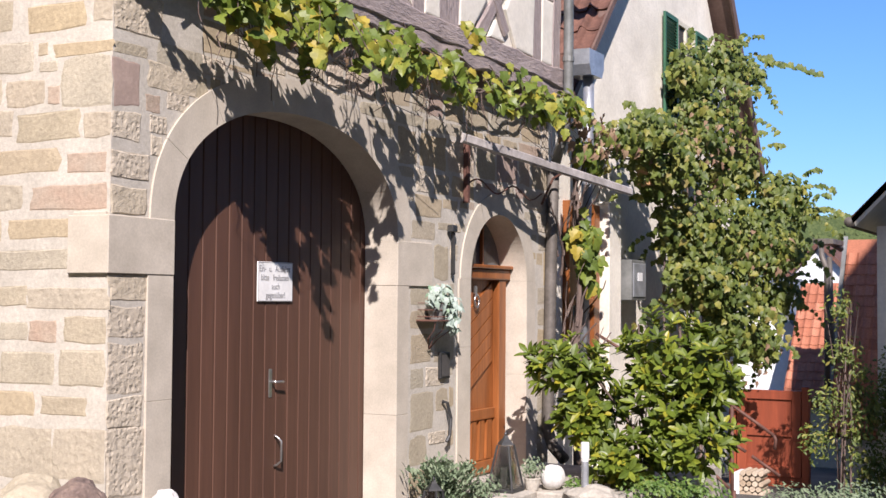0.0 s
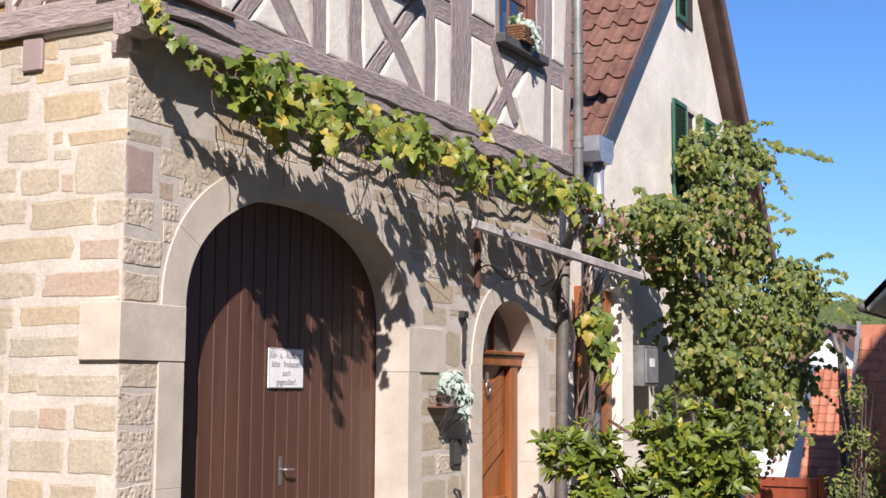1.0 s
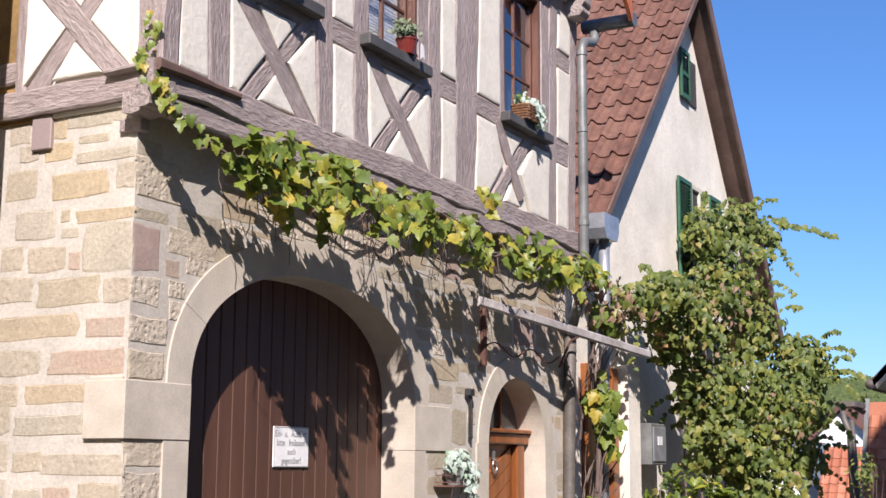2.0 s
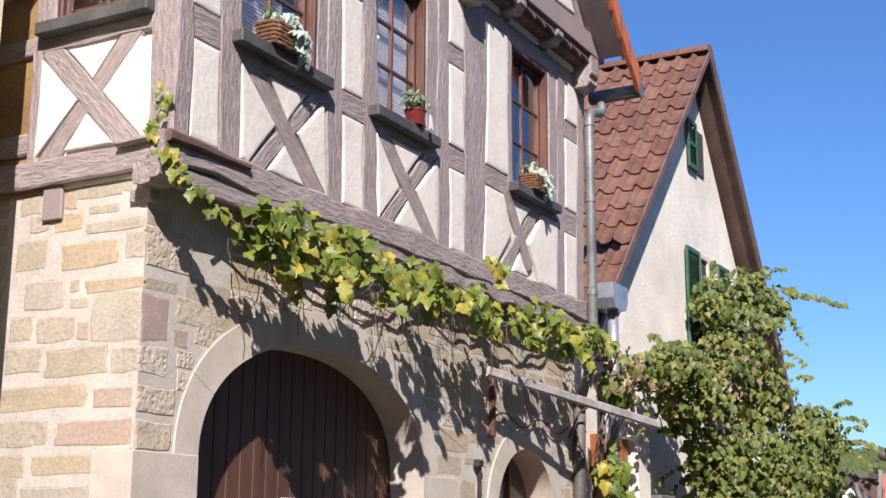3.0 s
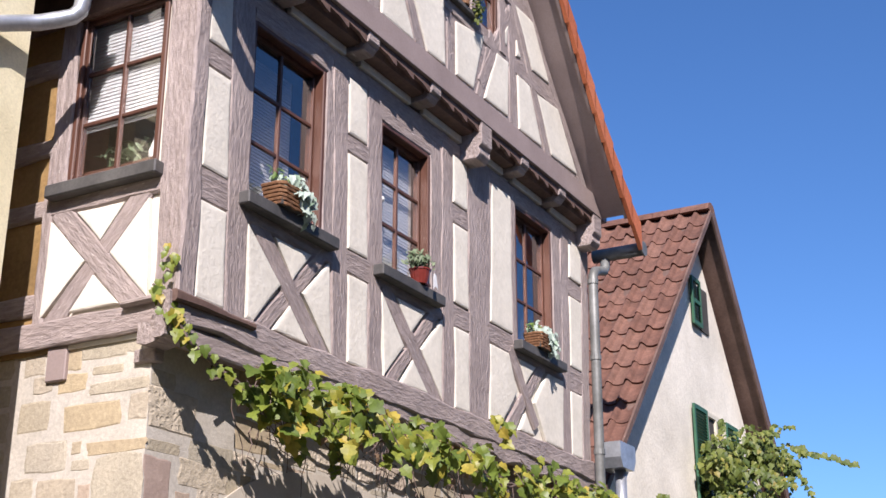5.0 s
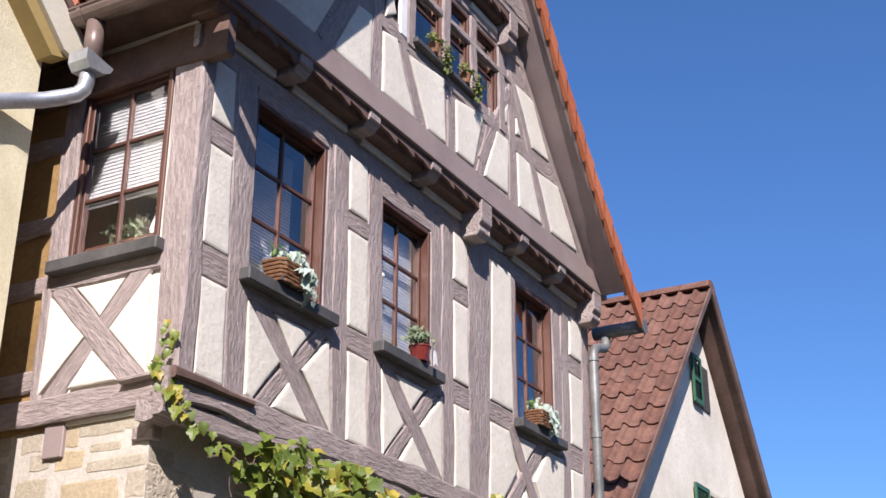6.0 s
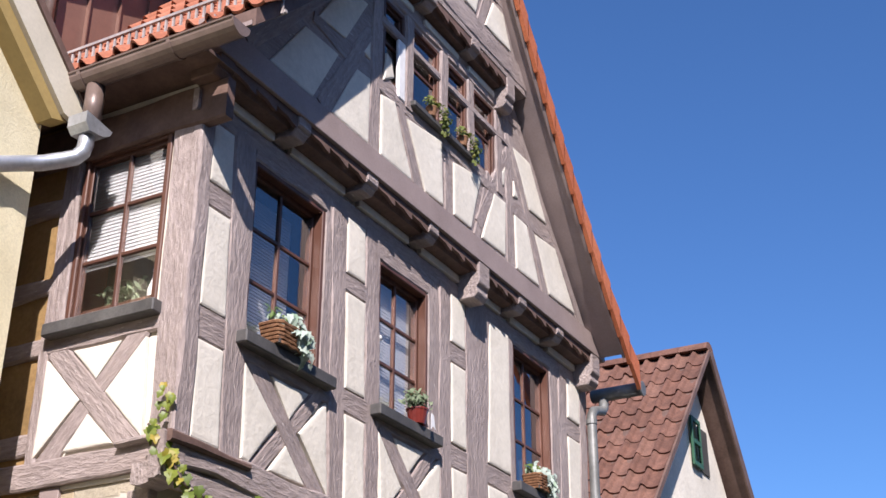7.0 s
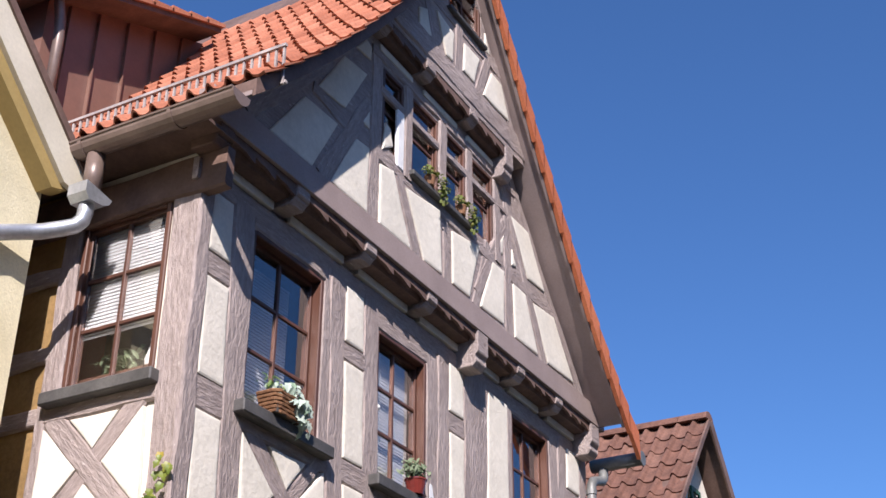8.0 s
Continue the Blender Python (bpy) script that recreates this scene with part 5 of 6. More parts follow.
def lay_old_tiles():
    d = Vector((PEAK[0] - WEST[0], 0, PEAK[1] - WEST[1]))
    length = d.length
    up = d.normalized()
    out = Vector((-up.z, 0, up.x))
    m0 = Matrix((Vector((0, -1, 0)), up, out)).transposed().to_4x4()
    base = Vector((WEST[0], 0, WEST[1])) + out * 0.06
    rest = []
    s = 0.0
    while s < length - 0.1:
        for j in range(26):
            m = m0.copy()
            m.translation = base + up * s + Vector((rnd(-0.006, 0.006), 5.12 + j * 0.235, rnd(0, 0.01)))
            m = m @ pose(0, 0, 0, rnd(-1.2, 1.2), rnd(-1, 1), rnd(-1.2, 1.2))
            if j < 16:
                shared("roof_tile", OLD_TILE, old_roof, m)
            else:
                rest.append(m)
        s += 0.40
    bm = bmesh.new()
    for m in rest:
        k = bmesh.new()
        k.from_mesh(OLD_TILE)
        k.transform(m)
        me = bpy.data.meshes.new("t")
        k.to_mesh(me)
        k.free()
        bm.from_mesh(me)
        bpy.data.meshes.remove(me)
    tagged(part("far_roof_tiles", bm, "old_tile_mass", white), "weathered brown clay tiles", "", "", "stuff")
    for k in range(14):
        y = 4.98 + k * 0.42
        n = 6
        line = [(PEAK[0] + 0.16 * math.cos(math.pi * i / n), PEAK[1] + 0.04 + 0.13 * math.sin(math.pi * i / n)) for i in range(n + 1)]
        part("ridge_tile", prism(line, y, y + 0.43), "old_tile", old_roof)


def shutter(name, x0, x1, z0, z1, y, parent):
    s = part(name, cube(x0, x0 + 0.05, y, y + 0.035, z0, z1, 0.004), "green_paint", parent, "dark green louvred shutter")
    part("stile", cube(x1 - 0.05, x1, y, y + 0.035, z0, z1, 0.004), "green_paint", s)
    for z in (z0, (z0 + z1) / 2 - 0.03, z1 - 0.06):
        part("rail", cube(x0 + 0.05, x1 - 0.05, y, y + 0.035, z, z + 0.06), "green_paint", s)
    z = z0 + 0.07
    while z < z1 - 0.07:
        part("louvre", prism([(y + 0.002, z), (y + 0.03, z + 0.03), (y + 0.034, z + 0.026), (y + 0.006, z - 0.004)], x0 + 0.05, x1 - 0.05, "x"), "green_paint", s)
        z += 0.042


# dark sheets on the wall hold the unlit attic's shade in their colour
attic = part("window", cube(16.98, 17.72, 5.285, 5.296, 4.1, 5.42), "dark_inside", white, "dark attic window between green shutters")
for a0, a1, b0, b1 in ((16.93, 16.99, 4.05, 5.47), (17.71, 17.77, 4.05, 5.47), (16.99, 17.71, 5.41, 5.47), (16.99, 17.71, 4.05, 4.11), (17.32, 17.38, 4.11, 5.41)):
    part("frame", cube(a0, a1, 5.25, 5.31, a0 * 0 + b0, b1), "cream_paint", attic)
shutter("shutter", 16.36, 16.93, 4.05, 5.47, 5.235, white)
shutter("shutter", 17.78, 18.35, 4.05, 5.47, 5.235, white)
shutter("shutter", 16.62, 17.0, 6.65, 7.35, 5.235, white)
top_win = part("window", cube(17.02, 17.4, 5.28, 5.296, 6.65, 7.3), "dark_inside", white)
# ground floor: a tall brown window beside a white pier, and the meter box
gw = part("window", cube(13.05, 13.72, 5.27, 5.296, 0.9, 2.6), "frosted", white, "brown-framed ground-floor window")
for a0, a1, b0, b1 in ((12.95, 13.06, 0.8, 2.7), (13.70, 13.88, 0.8, 2.7), (13.06, 13.70, 0.8, 0.9), (13.06, 13.70, 2.6, 2.7), (13.06, 13.70, 1.56, 1.64)):
    part("frame", cube(a0, a1, 5.22, 5.31, b0, b1, 0.005), "oak", gw)
part("apron_panel", cube(13.06, 13.70, 5.24, 5.29, 1.64, 2.0), "oak", gw, "orange-brown wooden panel")
part("pier", cube(13.92, 14.32, 5.12, 5.3, -1.0, 2.75, 0.01), "old_plaster", white, "white plastered pier")
meter = thing("meter_box", "pale grey metal meter box on the white wall", "meter box", (14.65, 5.2, 1.6))
part("body", cube(14.40, 14.92, 5.02, 5.24, 1.62, 2.10, 0.01), "dull_zinc", meter)
part("door", cube(14.44, 14.88, 5.005, 5.02, 1.66, 2.06, 0.006), "zinc", meter)
part("label_plate", cube(14.58, 14.74, 5.0, 5.004, 1.85, 1.95), "white_enamel", meter)
part("wall_bracket", cube(14.43, 14.89, 5.24, 5.31, 1.7, 2.0), "dull_zinc", meter)



# ---- climbing plants ----
random.seed(31)
vine = thing("grapevine", "green and yellowing grapevine trained along the jetty beam", "vine", (8.8, 4.6, 3.3))
VINE_LEAF = leaf_mesh("leaf", "vine", "vine_leaf", 0.35, 0.4)


def build_vine():
    # woody stems, wound along the beam
    for k in range(2):
        pts = []
        for i in range(46):
            x = 5.9 + 6.2 * i / 45
            pts.append((x, 4.86 + 0.03 * math.sin(i * 0.7 + k * 2) - 0.03 * k, 3.46 + 0.06 * math.sin(i * 0.33 + k * 1.7) + 0.03 * math.sin(i * 1.9 + k)))
        part("stem", tube(pts, 0.011, 6), "bark", vine, "grey-brown woody stem", smooth=True)
    for k in range(26):
        x = 6.1 + 5.8 * random.random()
        z = rnd(3.2, 3.45)
        pts = [(x + 0.12 * i * rnd(-0.6, 1), 4.74 - 0.035 * i * rnd(0, 1.4), z - 0.075 * i + 0.02 * rnd(-1, 1)) for i in range(5)]
        part("shoot", tube(pts, 0.005, 5, taper=0.5), "bark", vine)
    places = []
    # hanging shoots, bunched: each carries a string of leaves that droops away from the beam
    BUNCHES = ((6.02, 0.1, 0.24, 4), (6.27, 0.14, 0.32, 6), (6.5, 0.2, 0.38, 9), (6.85, 0.2, 0.35, 8), (7.3, 0.25, 0.32, 7), (7.8, 0.25, 0.25, 4), (8.3, 0.25, 0.24, 4), (8.8, 0.3, 0.26, 4), (9.35, 0.25, 0.3, 6), (9.9, 0.3, 0.3, 6), (10.4, 0.25, 0.28, 5), (10.9, 0.3, 0.27, 5), (11.4, 0.25, 0.28, 5))
    for cx, spread, drop, shoots in BUNCHES:
        for _ in range(shoots):
            x = random.gauss(cx, spread * 0.6)
            p = Vector((x, rnd(4.53, 4.74), rnd(3.42, 3.62)))
            d = Vector((rnd(-0.5, 0.5), rnd(-0.9, 0.1), rnd(-0.5, 0.25))).normalized()
            path = [p.copy()]
            for k in range(random.randint(3, 8)):
                d = (d + Vector((rnd(-0.3, 0.3), rnd(-0.2, 0.15), -0.32))).normalized()
                p = p + d * drop * 0.19
                p.y = min(p.y, 4.74)
                if p.z < 2.98:
                    break
                path.append(p.copy())
                for _ in range(random.choice((1, 2, 2))):
                    n = Vector((-0.5, -0.55, 0.55)) + Vector((rnd(-1, 1), rnd(-1, 1), rnd(-1, 1))) * 0.75
                    h = Vector((rnd(-1, 1), rnd(-0.8, 0.4), -0.8))
                    places.append(leaf_pose(p + Vector((rnd(-0.05, 0.05), rnd(-0.05, 0.05), rnd(-0.04, 0.04))), n, h, rnd(0.065, 0.125)))
            if len(path) > 1:
                part("shoot", tube(path, 0.005, 5, taper=0.5), "bark", vine)
    # thin shoot climbing round the corner
    trail = [Vector(p) for p in ((5.40, 4.92, 3.93), (5.42, 4.76, 3.73), (5.49, 4.70, 3.58), (5.97, 4.69, 3.40), (6.35, 4.68, 3.36))]
    for i in range(44):
        k, u = divmod(i / 44 * 4, 1)
        p = trail[int(k)].lerp(trail[int(k) + 1], u) + Vector((rnd(-0.04, 0.04), rnd(-0.03, 0.02), rnd(-0.05, 0.05)))
        n = Vector((-0.6, -0.7, 0.4)) + Vector((rnd(-1, 1), rnd(-1, 1), rnd(-1, 1))) * 0.4
        places.append(leaf_pose(p, n, Vector((rnd(-0.5, 0.5), 0, -1)), rnd(0.05, 0.088)))
    part("stem", tube(trail, 0.008, 6), "bark", vine)
    for i in range(9):
        places.append(leaf_pose((5.40 + rnd(-0.03, 0.03), rnd(4.74, 4.98), rnd(3.9, 4.2)), (-1, -0.5, 0.3), (rnd(-0.5, 0.5), rnd(-0.5, 0.5), -1), rnd(0.035, 0.06)))
    # bare twigs that hang between the leaves and the wall
    for k in range(50):
        x, z = 6.1 + 6.0 * random.random(), rnd(3.3, 3.5)
        p = Vector((x, rnd(4.66, 4.9), z))
        path = [p.copy()]
        d = Vector((rnd(-0.4, 0.4), rnd(-0.2, 0.1), -1)).normalized()
        for i in range(random.randint(3, 6)):
            d = (d + Vector((rnd(-0.4, 0.4), rnd(-0.2, 0.2), -0.1))).normalized()
            p = p + d * 0.075
            path.append(p.copy())
        part("twig", tube(path, 0.004, 4, taper=0.6), "bark", vine)
    random.shuffle(places)
    for m in places[:300]:
        shared("leaf", VINE_LEAF, vine, m)
    leaf_mass("leaves", places[300:], "vine", "vine_leaf", vine, fold=0.2, droop=0.3)
    dry = [leaf_pose((rnd(6.0, 9.6), rnd(4.62, 4.8), rnd(3.25, 3.55)), (rnd(-1, 0.2), -0.8, rnd(-0.4, 0.6)), (rnd(-1, 1), 0, -1), rnd(0.05, 0.1)) for _ in range(40)]
    dry += [leaf_pose((rnd(11.4, 12.3), rnd(4.4, 4.7), rnd(3.0, 3.45)), (rnd(-1, 0.2), -0.8, rnd(-0.4, 0.6)), (rnd(-1, 1), 0, -1), rnd(0.06, 0.12)) for _ in range(70)]
    leaf_mass("dry_leaves", dry, "ivy", "dry_leaf", vine, fold=0.5, droop=0.4)


build_vine()

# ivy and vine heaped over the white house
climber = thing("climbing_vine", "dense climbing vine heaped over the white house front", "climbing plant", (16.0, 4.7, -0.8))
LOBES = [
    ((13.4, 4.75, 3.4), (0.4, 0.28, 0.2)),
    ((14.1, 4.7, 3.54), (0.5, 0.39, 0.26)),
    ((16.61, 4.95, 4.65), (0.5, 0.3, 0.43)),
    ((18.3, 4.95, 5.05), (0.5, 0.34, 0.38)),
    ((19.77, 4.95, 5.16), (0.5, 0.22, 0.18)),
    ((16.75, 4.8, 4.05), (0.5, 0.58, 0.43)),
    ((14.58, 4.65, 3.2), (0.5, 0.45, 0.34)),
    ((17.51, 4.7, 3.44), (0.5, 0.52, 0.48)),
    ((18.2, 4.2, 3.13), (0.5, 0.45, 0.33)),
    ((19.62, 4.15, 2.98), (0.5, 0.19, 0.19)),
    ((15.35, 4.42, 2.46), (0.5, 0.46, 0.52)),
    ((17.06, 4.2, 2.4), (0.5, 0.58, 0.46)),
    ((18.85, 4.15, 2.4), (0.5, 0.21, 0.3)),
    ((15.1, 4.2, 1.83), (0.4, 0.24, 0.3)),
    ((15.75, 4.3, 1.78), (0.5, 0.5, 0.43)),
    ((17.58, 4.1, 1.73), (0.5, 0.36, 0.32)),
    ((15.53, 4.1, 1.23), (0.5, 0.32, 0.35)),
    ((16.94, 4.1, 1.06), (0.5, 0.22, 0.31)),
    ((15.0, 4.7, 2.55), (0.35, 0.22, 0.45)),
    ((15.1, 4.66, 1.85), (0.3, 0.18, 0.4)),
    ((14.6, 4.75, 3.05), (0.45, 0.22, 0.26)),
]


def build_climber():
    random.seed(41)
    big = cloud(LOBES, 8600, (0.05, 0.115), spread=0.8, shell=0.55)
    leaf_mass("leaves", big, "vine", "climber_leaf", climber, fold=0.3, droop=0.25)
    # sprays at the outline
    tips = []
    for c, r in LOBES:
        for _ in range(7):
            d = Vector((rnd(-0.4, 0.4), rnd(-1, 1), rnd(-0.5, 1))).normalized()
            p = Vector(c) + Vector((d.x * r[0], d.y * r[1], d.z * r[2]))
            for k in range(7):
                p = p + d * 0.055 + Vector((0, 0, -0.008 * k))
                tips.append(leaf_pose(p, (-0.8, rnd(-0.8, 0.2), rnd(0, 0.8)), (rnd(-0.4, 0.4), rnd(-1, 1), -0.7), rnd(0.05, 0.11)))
    for k in range(16):
        p = Vector((18.6, 4.62, 5.2)) + Vector((0.03, -0.055, -0.018)) * k
        tips.append(leaf_pose(p + Vector((0, 0, rnd(-0.05, 0.05))), (-0.8, rnd(-0.8, 0.2), 0.4), (0, -1, -0.5), rnd(0.07, 0.13)))
    leaf_mass("leaves", tips, "vine", "climber_leaf", climber, fold=0.3, droop=0.3)
    dry = cloud([((16.2, 4.2, 2.2), (0.6, 0.7, 0.5)), ((15.8, 4.1, 1.2), (0.6, 0.5, 0.6)), ((13.2, 4.6, 3.3), (0.4, 0.25, 0.16)), ((15.4, 4.5, 3.4), (0.7, 0.5, 0.5))], 150, (0.05, 0.11), spread=0.8)
    leaf_mass("dry_leaves", dry, "ivy", "dry_leaf", climber, fold=0.5, droop=0.4)
    for k in range(9):
        x, y = rnd(14.6, 16.8), rnd(4.4, 4.9)
        pts = [(x + 0.05 * i + rnd(-0.05, 0.05), y + rnd(-0.05, 0.05), -0.8 + 0.48 * i) for i in range(9)]
        part("stem", tube(pts, rnd(0.012, 0.03), 6, taper=0.5), "bark", climber)
    for k in range(30):
        pts = [Vector((rnd(11.82, 12.25), rnd(4.7, 4.93), rnd(0.6, 2.6)))]
        d = Vector((rnd(-0.25, 0.25), rnd(-0.2, 0.2), 1)).normalized()
        for i in range(7):
            d = (d + Vector((rnd(-1, 1), rnd(-1, 0.6), rnd(-0.2, 0.9))) * 0.3).normalized()
            pts.append(pts[-1] + d * 0.1)
        part("stem", tube(pts, rnd(0.005, 0.014), 6, taper=0.5), "bark", climber)
    for k, (x, y) in enumerate(((12.02, 4.76), (12.2, 4.82))):
        pts = [(x + 0.05 * math.sin(i * 1.1 + k), y + 0.03 * math.sin(i * 0.8), -0.2 + 0.34 * i) for i in range(11)]
        part("trunk", tube(pts, 0.035, 8, taper=0.6), "bark", climber, "shaggy grey-brown vine trunk", smooth=True)
    # a fresher bunch beside the rain pipe
    fresh = cloud([((11.98, 4.66, 2.25), (0.16, 0.1, 0.28)), ((12.12, 4.68, 1.92), (0.13, 0.1, 0.25)), ((12.0, 4.62, 3.05), (0.25, 0.12, 0.14))], 110, (0.09, 0.16), spread=0.5)
    leaf_mass("fresh_leaves", fresh, "vine", "vine_leaf", climber, fold=0.3, droop=0.25)


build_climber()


nest = thing("nesting_box", "pale orange wooden nesting box half hidden in the vine", "nesting box", (14.3, 4.82, 2.95))
part("body", cube(14.22, 14.42, 4.74, 4.90, 2.95, 3.36, 0.008), "pale_pine", nest)
part("roof", prism([(14.19, 3.36), (14.45, 3.36), (14.45, 3.40), (14.19, 3.43)], 4.70, 4.92), "bark", nest)
part("wall_hook", tube([(14.32, 4.9, 3.26), (14.32, 5.3, 3.31)], 0.012, 6), "iron", nest)


# ---- shrub, pots and small things before the door ----
def build_laurel():
    random.seed(51)
    shrub = thing("laurel_shrub", "glossy green cherry laurel shrub beside the steps", "shrub", (10.7, 3.6, 0.0))
    lobes = [((10.6, 4.28, 1.03), (0.3, 0.34, 0.22)), ((10.6, 4.05, 0.80), (0.3, 0.3, 0.24)), ((10.6, 4.12, 0.55), (0.28, 0.2, 0.16)), ((10.75, 3.45, 1.16), (0.4, 0.32, 0.32)), ((10.75, 3.10, 1.0), (0.4, 0.26, 0.3)),
             ((10.75, 3.42, 0.68), (0.4, 0.34, 0.34)), ((10.7, 3.15, 0.45), (0.4, 0.3, 0.28)), ((10.35, 3.68, 0.28), (0.3, 0.3, 0.16))]
    for k in range(11):
        c, r = random.choice(lobes)
        base = Vector((10.75 + rnd(-0.15, 0.15), 3.55 + rnd(-0.25, 0.25), -0.1))
        tip = Vector(c) + Vector((rnd(-0.2, 0.2), rnd(-0.2, 0.2), rnd(0, 0.3)))
        mid = base.lerp(tip, 0.5) + Vector((rnd(-0.06, 0.06), rnd(-0.06, 0.06), 0.08))
        part("branch", tube([base, mid, tip], 0.018, 6, taper=0.4), "bark", shrub)
    places = []
    # leaves sit in rosettes at the twig ends
    while len(places) < 4300:
        c, r = random.choice(lobes)
        d = Vector((random.gauss(0, 1), random.gauss(0, 1), random.gauss(0, 1))).normalized()
        k = rnd(0.7, 1.08) if random.random() < 0.8 else rnd(0.3, 0.7)
        p = Vector(c) + Vector((d.x * r[0], d.y * r[1], d.z * r[2])) * k
        axis = (d + Vector((-0.4, -0.25, 0.7)) + Vector((rnd(-1, 1), rnd(-1, 1), rnd(-1, 1))) * 0.3).normalized()
        s1 = axis.orthogonal().normalized()
        s2 = axis.cross(s1)
        turn = rnd(0, 6.28)
        for j in range(7):
            a = turn + j * 2.4
            side = s1 * math.cos(a) + s2 * math.sin(a)
            out = (side + axis * rnd(0.4, 1.5)).normalized()
            nrm = (axis - out * axis.dot(out) + Vector((0, 0, 0.2))).normalized()
            places.append(leaf_pose(p + axis * 0.008 * j, nrm, out, rnd(0.085, 0.145)))
    leaf_mass("leaves", places, "laurel", "laurel_leaf", shrub, fold=0.25, droop=0.15)


build_laurel()


def small_plant(name, label, category, at, lobes, count, size, kind, mat, face=(-0.5, -0.5, 0.7), hang=(0, 0, 1), seed=1):
    random.seed(seed)
    t = thing(name, label, category, at)
    leaf_mass("leaves", cloud(lobes, count, size, face, 0.7, 0.4, hang), kind, mat, t)
    return t


# ground cover beside the steps
small_plant("ground_cover", "low pale green ground cover plants by the steps", "plant", (10.2, 3.4, 0.0),
            [((10.2, 3.3, 0.08), (0.5, 0.3, 0.1)), ((10.2, 4.05, 0.02), (0.15, 0.18, 0.1)), ((10.3, 3.0, 0.06), (0.3, 0.25, 0.1))], 900, (0.025, 0.05), "ivy", "garden_leaf", seed=61)

# stone step before the door, with what stands on it
part_step = tagged(part("step", cube(9.3, 11.5, 4.22, 4.985, -0.5, 0.05, 0.012), "step_stone"), "pale stone doorstep slab before the house door", "step", "", "structure")
tagged(part("step", cube(9.75, 12.2, 3.5, 4.22, -0.8, 0.045, 0.012), "step_stone"), "pale stone step with plants on it", "step", "", "structure")


def build_lantern(x, y, z, w=0.13, h=0.46):
    lan = thing("lantern", "tall tapered grey metal candle lantern with glass sides", "lantern", (x, y, z))
    part("base", cube(x - w, x + w, y - w, y + w, z, z + 0.025, 0.005), "iron", lan)
    k = 0.05
    for sx in (-1, 1):
        for sy in (-1, 1):
            part("corner_bar", tube([(x + sx * (w - 0.01), y + sy * (w - 0.01), z + 0.02), (x + sx * k, y + sy * k, z + h * 0.82)], 0.010, 6), "iron", lan)
    for sx, sy in ((1, 0), (-1, 0), (0, 1), (0, -1)):
        bm = bmesh.new()
        a = w - 0.02
        if sx:
            q = [(x + sx * a, y - a, z + 0.03), (x + sx * a, y + a, z + 0.03), (x + sx * k * 0.8, y + k * 0.8, z + h * 0.8), (x + sx * k * 0.8, y - k * 0.8, z + h * 0.8)]
        else:
            q = [(x - a, y + sy * a, z + 0.03), (x + a, y + sy * a, z + 0.03), (x + k * 0.8, y + sy * k * 0.8, z + h * 0.8), (x - k * 0.8, y + sy * k * 0.8, z + h * 0.8)]
        bm.faces.new([bm.verts.new(p) for p in q])
        bmesh.ops.solidify(bm, geom=list(bm.faces), thickness=0.003)
        part("pane", bm, "glass", lan).visible_shadow = False
    part("cap", lathe([(0.075, 0.0), (0.07, 0.012), (0.03, 0.05), (0.018, 0.075), (0.012, 0.08)], (x, y, z + h * 0.82), 4), "iron", lan)
    part("knob", lathe([(0.006, 0), (0.016, 0.012), (0.006, 0.03)], (x, y, z + h * 0.82 + 0.075), 8), "iron", lan)
    part("candle", lathe([(0.035, 0), (0.035, 0.16), (0.03, 0.165)], (x, y, z + 0.025), 12), "dark_inside", lan, "dark candle jar")
    return lan


build_lantern(9.62, 4.43, 0.05, 0.12, 0.46)
build_lantern(8.8, 4.66, -0.15, 0.09, 0.36)
ball = thing("stone_ball", "rough white stone ball on the step", "ornament", (9.92, 4.14, 0.05))
bm = bmesh.new()
bmesh.ops.create_icosphere(bm, subdivisions=3, radius=0.105, matrix=Matrix.Translation((9.92, 4.14, 0.15)))
for v in bm.verts:
    v.co += (v.co - Vector((9.92, 4.14, 0.15))) * 0.12 * noise.noise(v.co * 14)
part("ball", bm, "white_stone", ball, smooth=True)


def pot(name, label, at, r, h, mat, lobes, count, size, kind, leafmat, seed):
    random.seed(seed)
    t = thing(name, label, "potted plant", at)
    part("pot", lathe([(r * 0.72, 0), (r, h * 0.9), (r * 1.06, h * 0.9), (r * 1.06, h), (r * 0.9, h), (r * 0.85, h * 0.8)], at, 16), mat, t, smooth=False)
    leaf_mass("leaves", cloud([(tuple(Vector(at) + Vector(c)), q) for c, q in lobes], count, size, (-0.4, -0.4, 0.6), 0.7, 0.3, (0, 0, 1)), kind, leafmat, t)
    return t


pot("potted_herb", "small grey-green plant in a stone pot", (9.80, 4.27, 0.05), 0.07, 0.1, "step_stone", [((0, 0, 0.17), (0.11, 0.11, 0.09))], 240, (0.02, 0.045), "other", "herb_leaf", 71)
pot("potted_herb", "low grey-green herb in a stone pot", (9.28, 4.50, -0.1), 0.12, 0.14, "step_stone", [((0, 0, 0.2), (0.19, 0.19, 0.11))], 500, (0.02, 0.05), "other", "herb_leaf", 72)


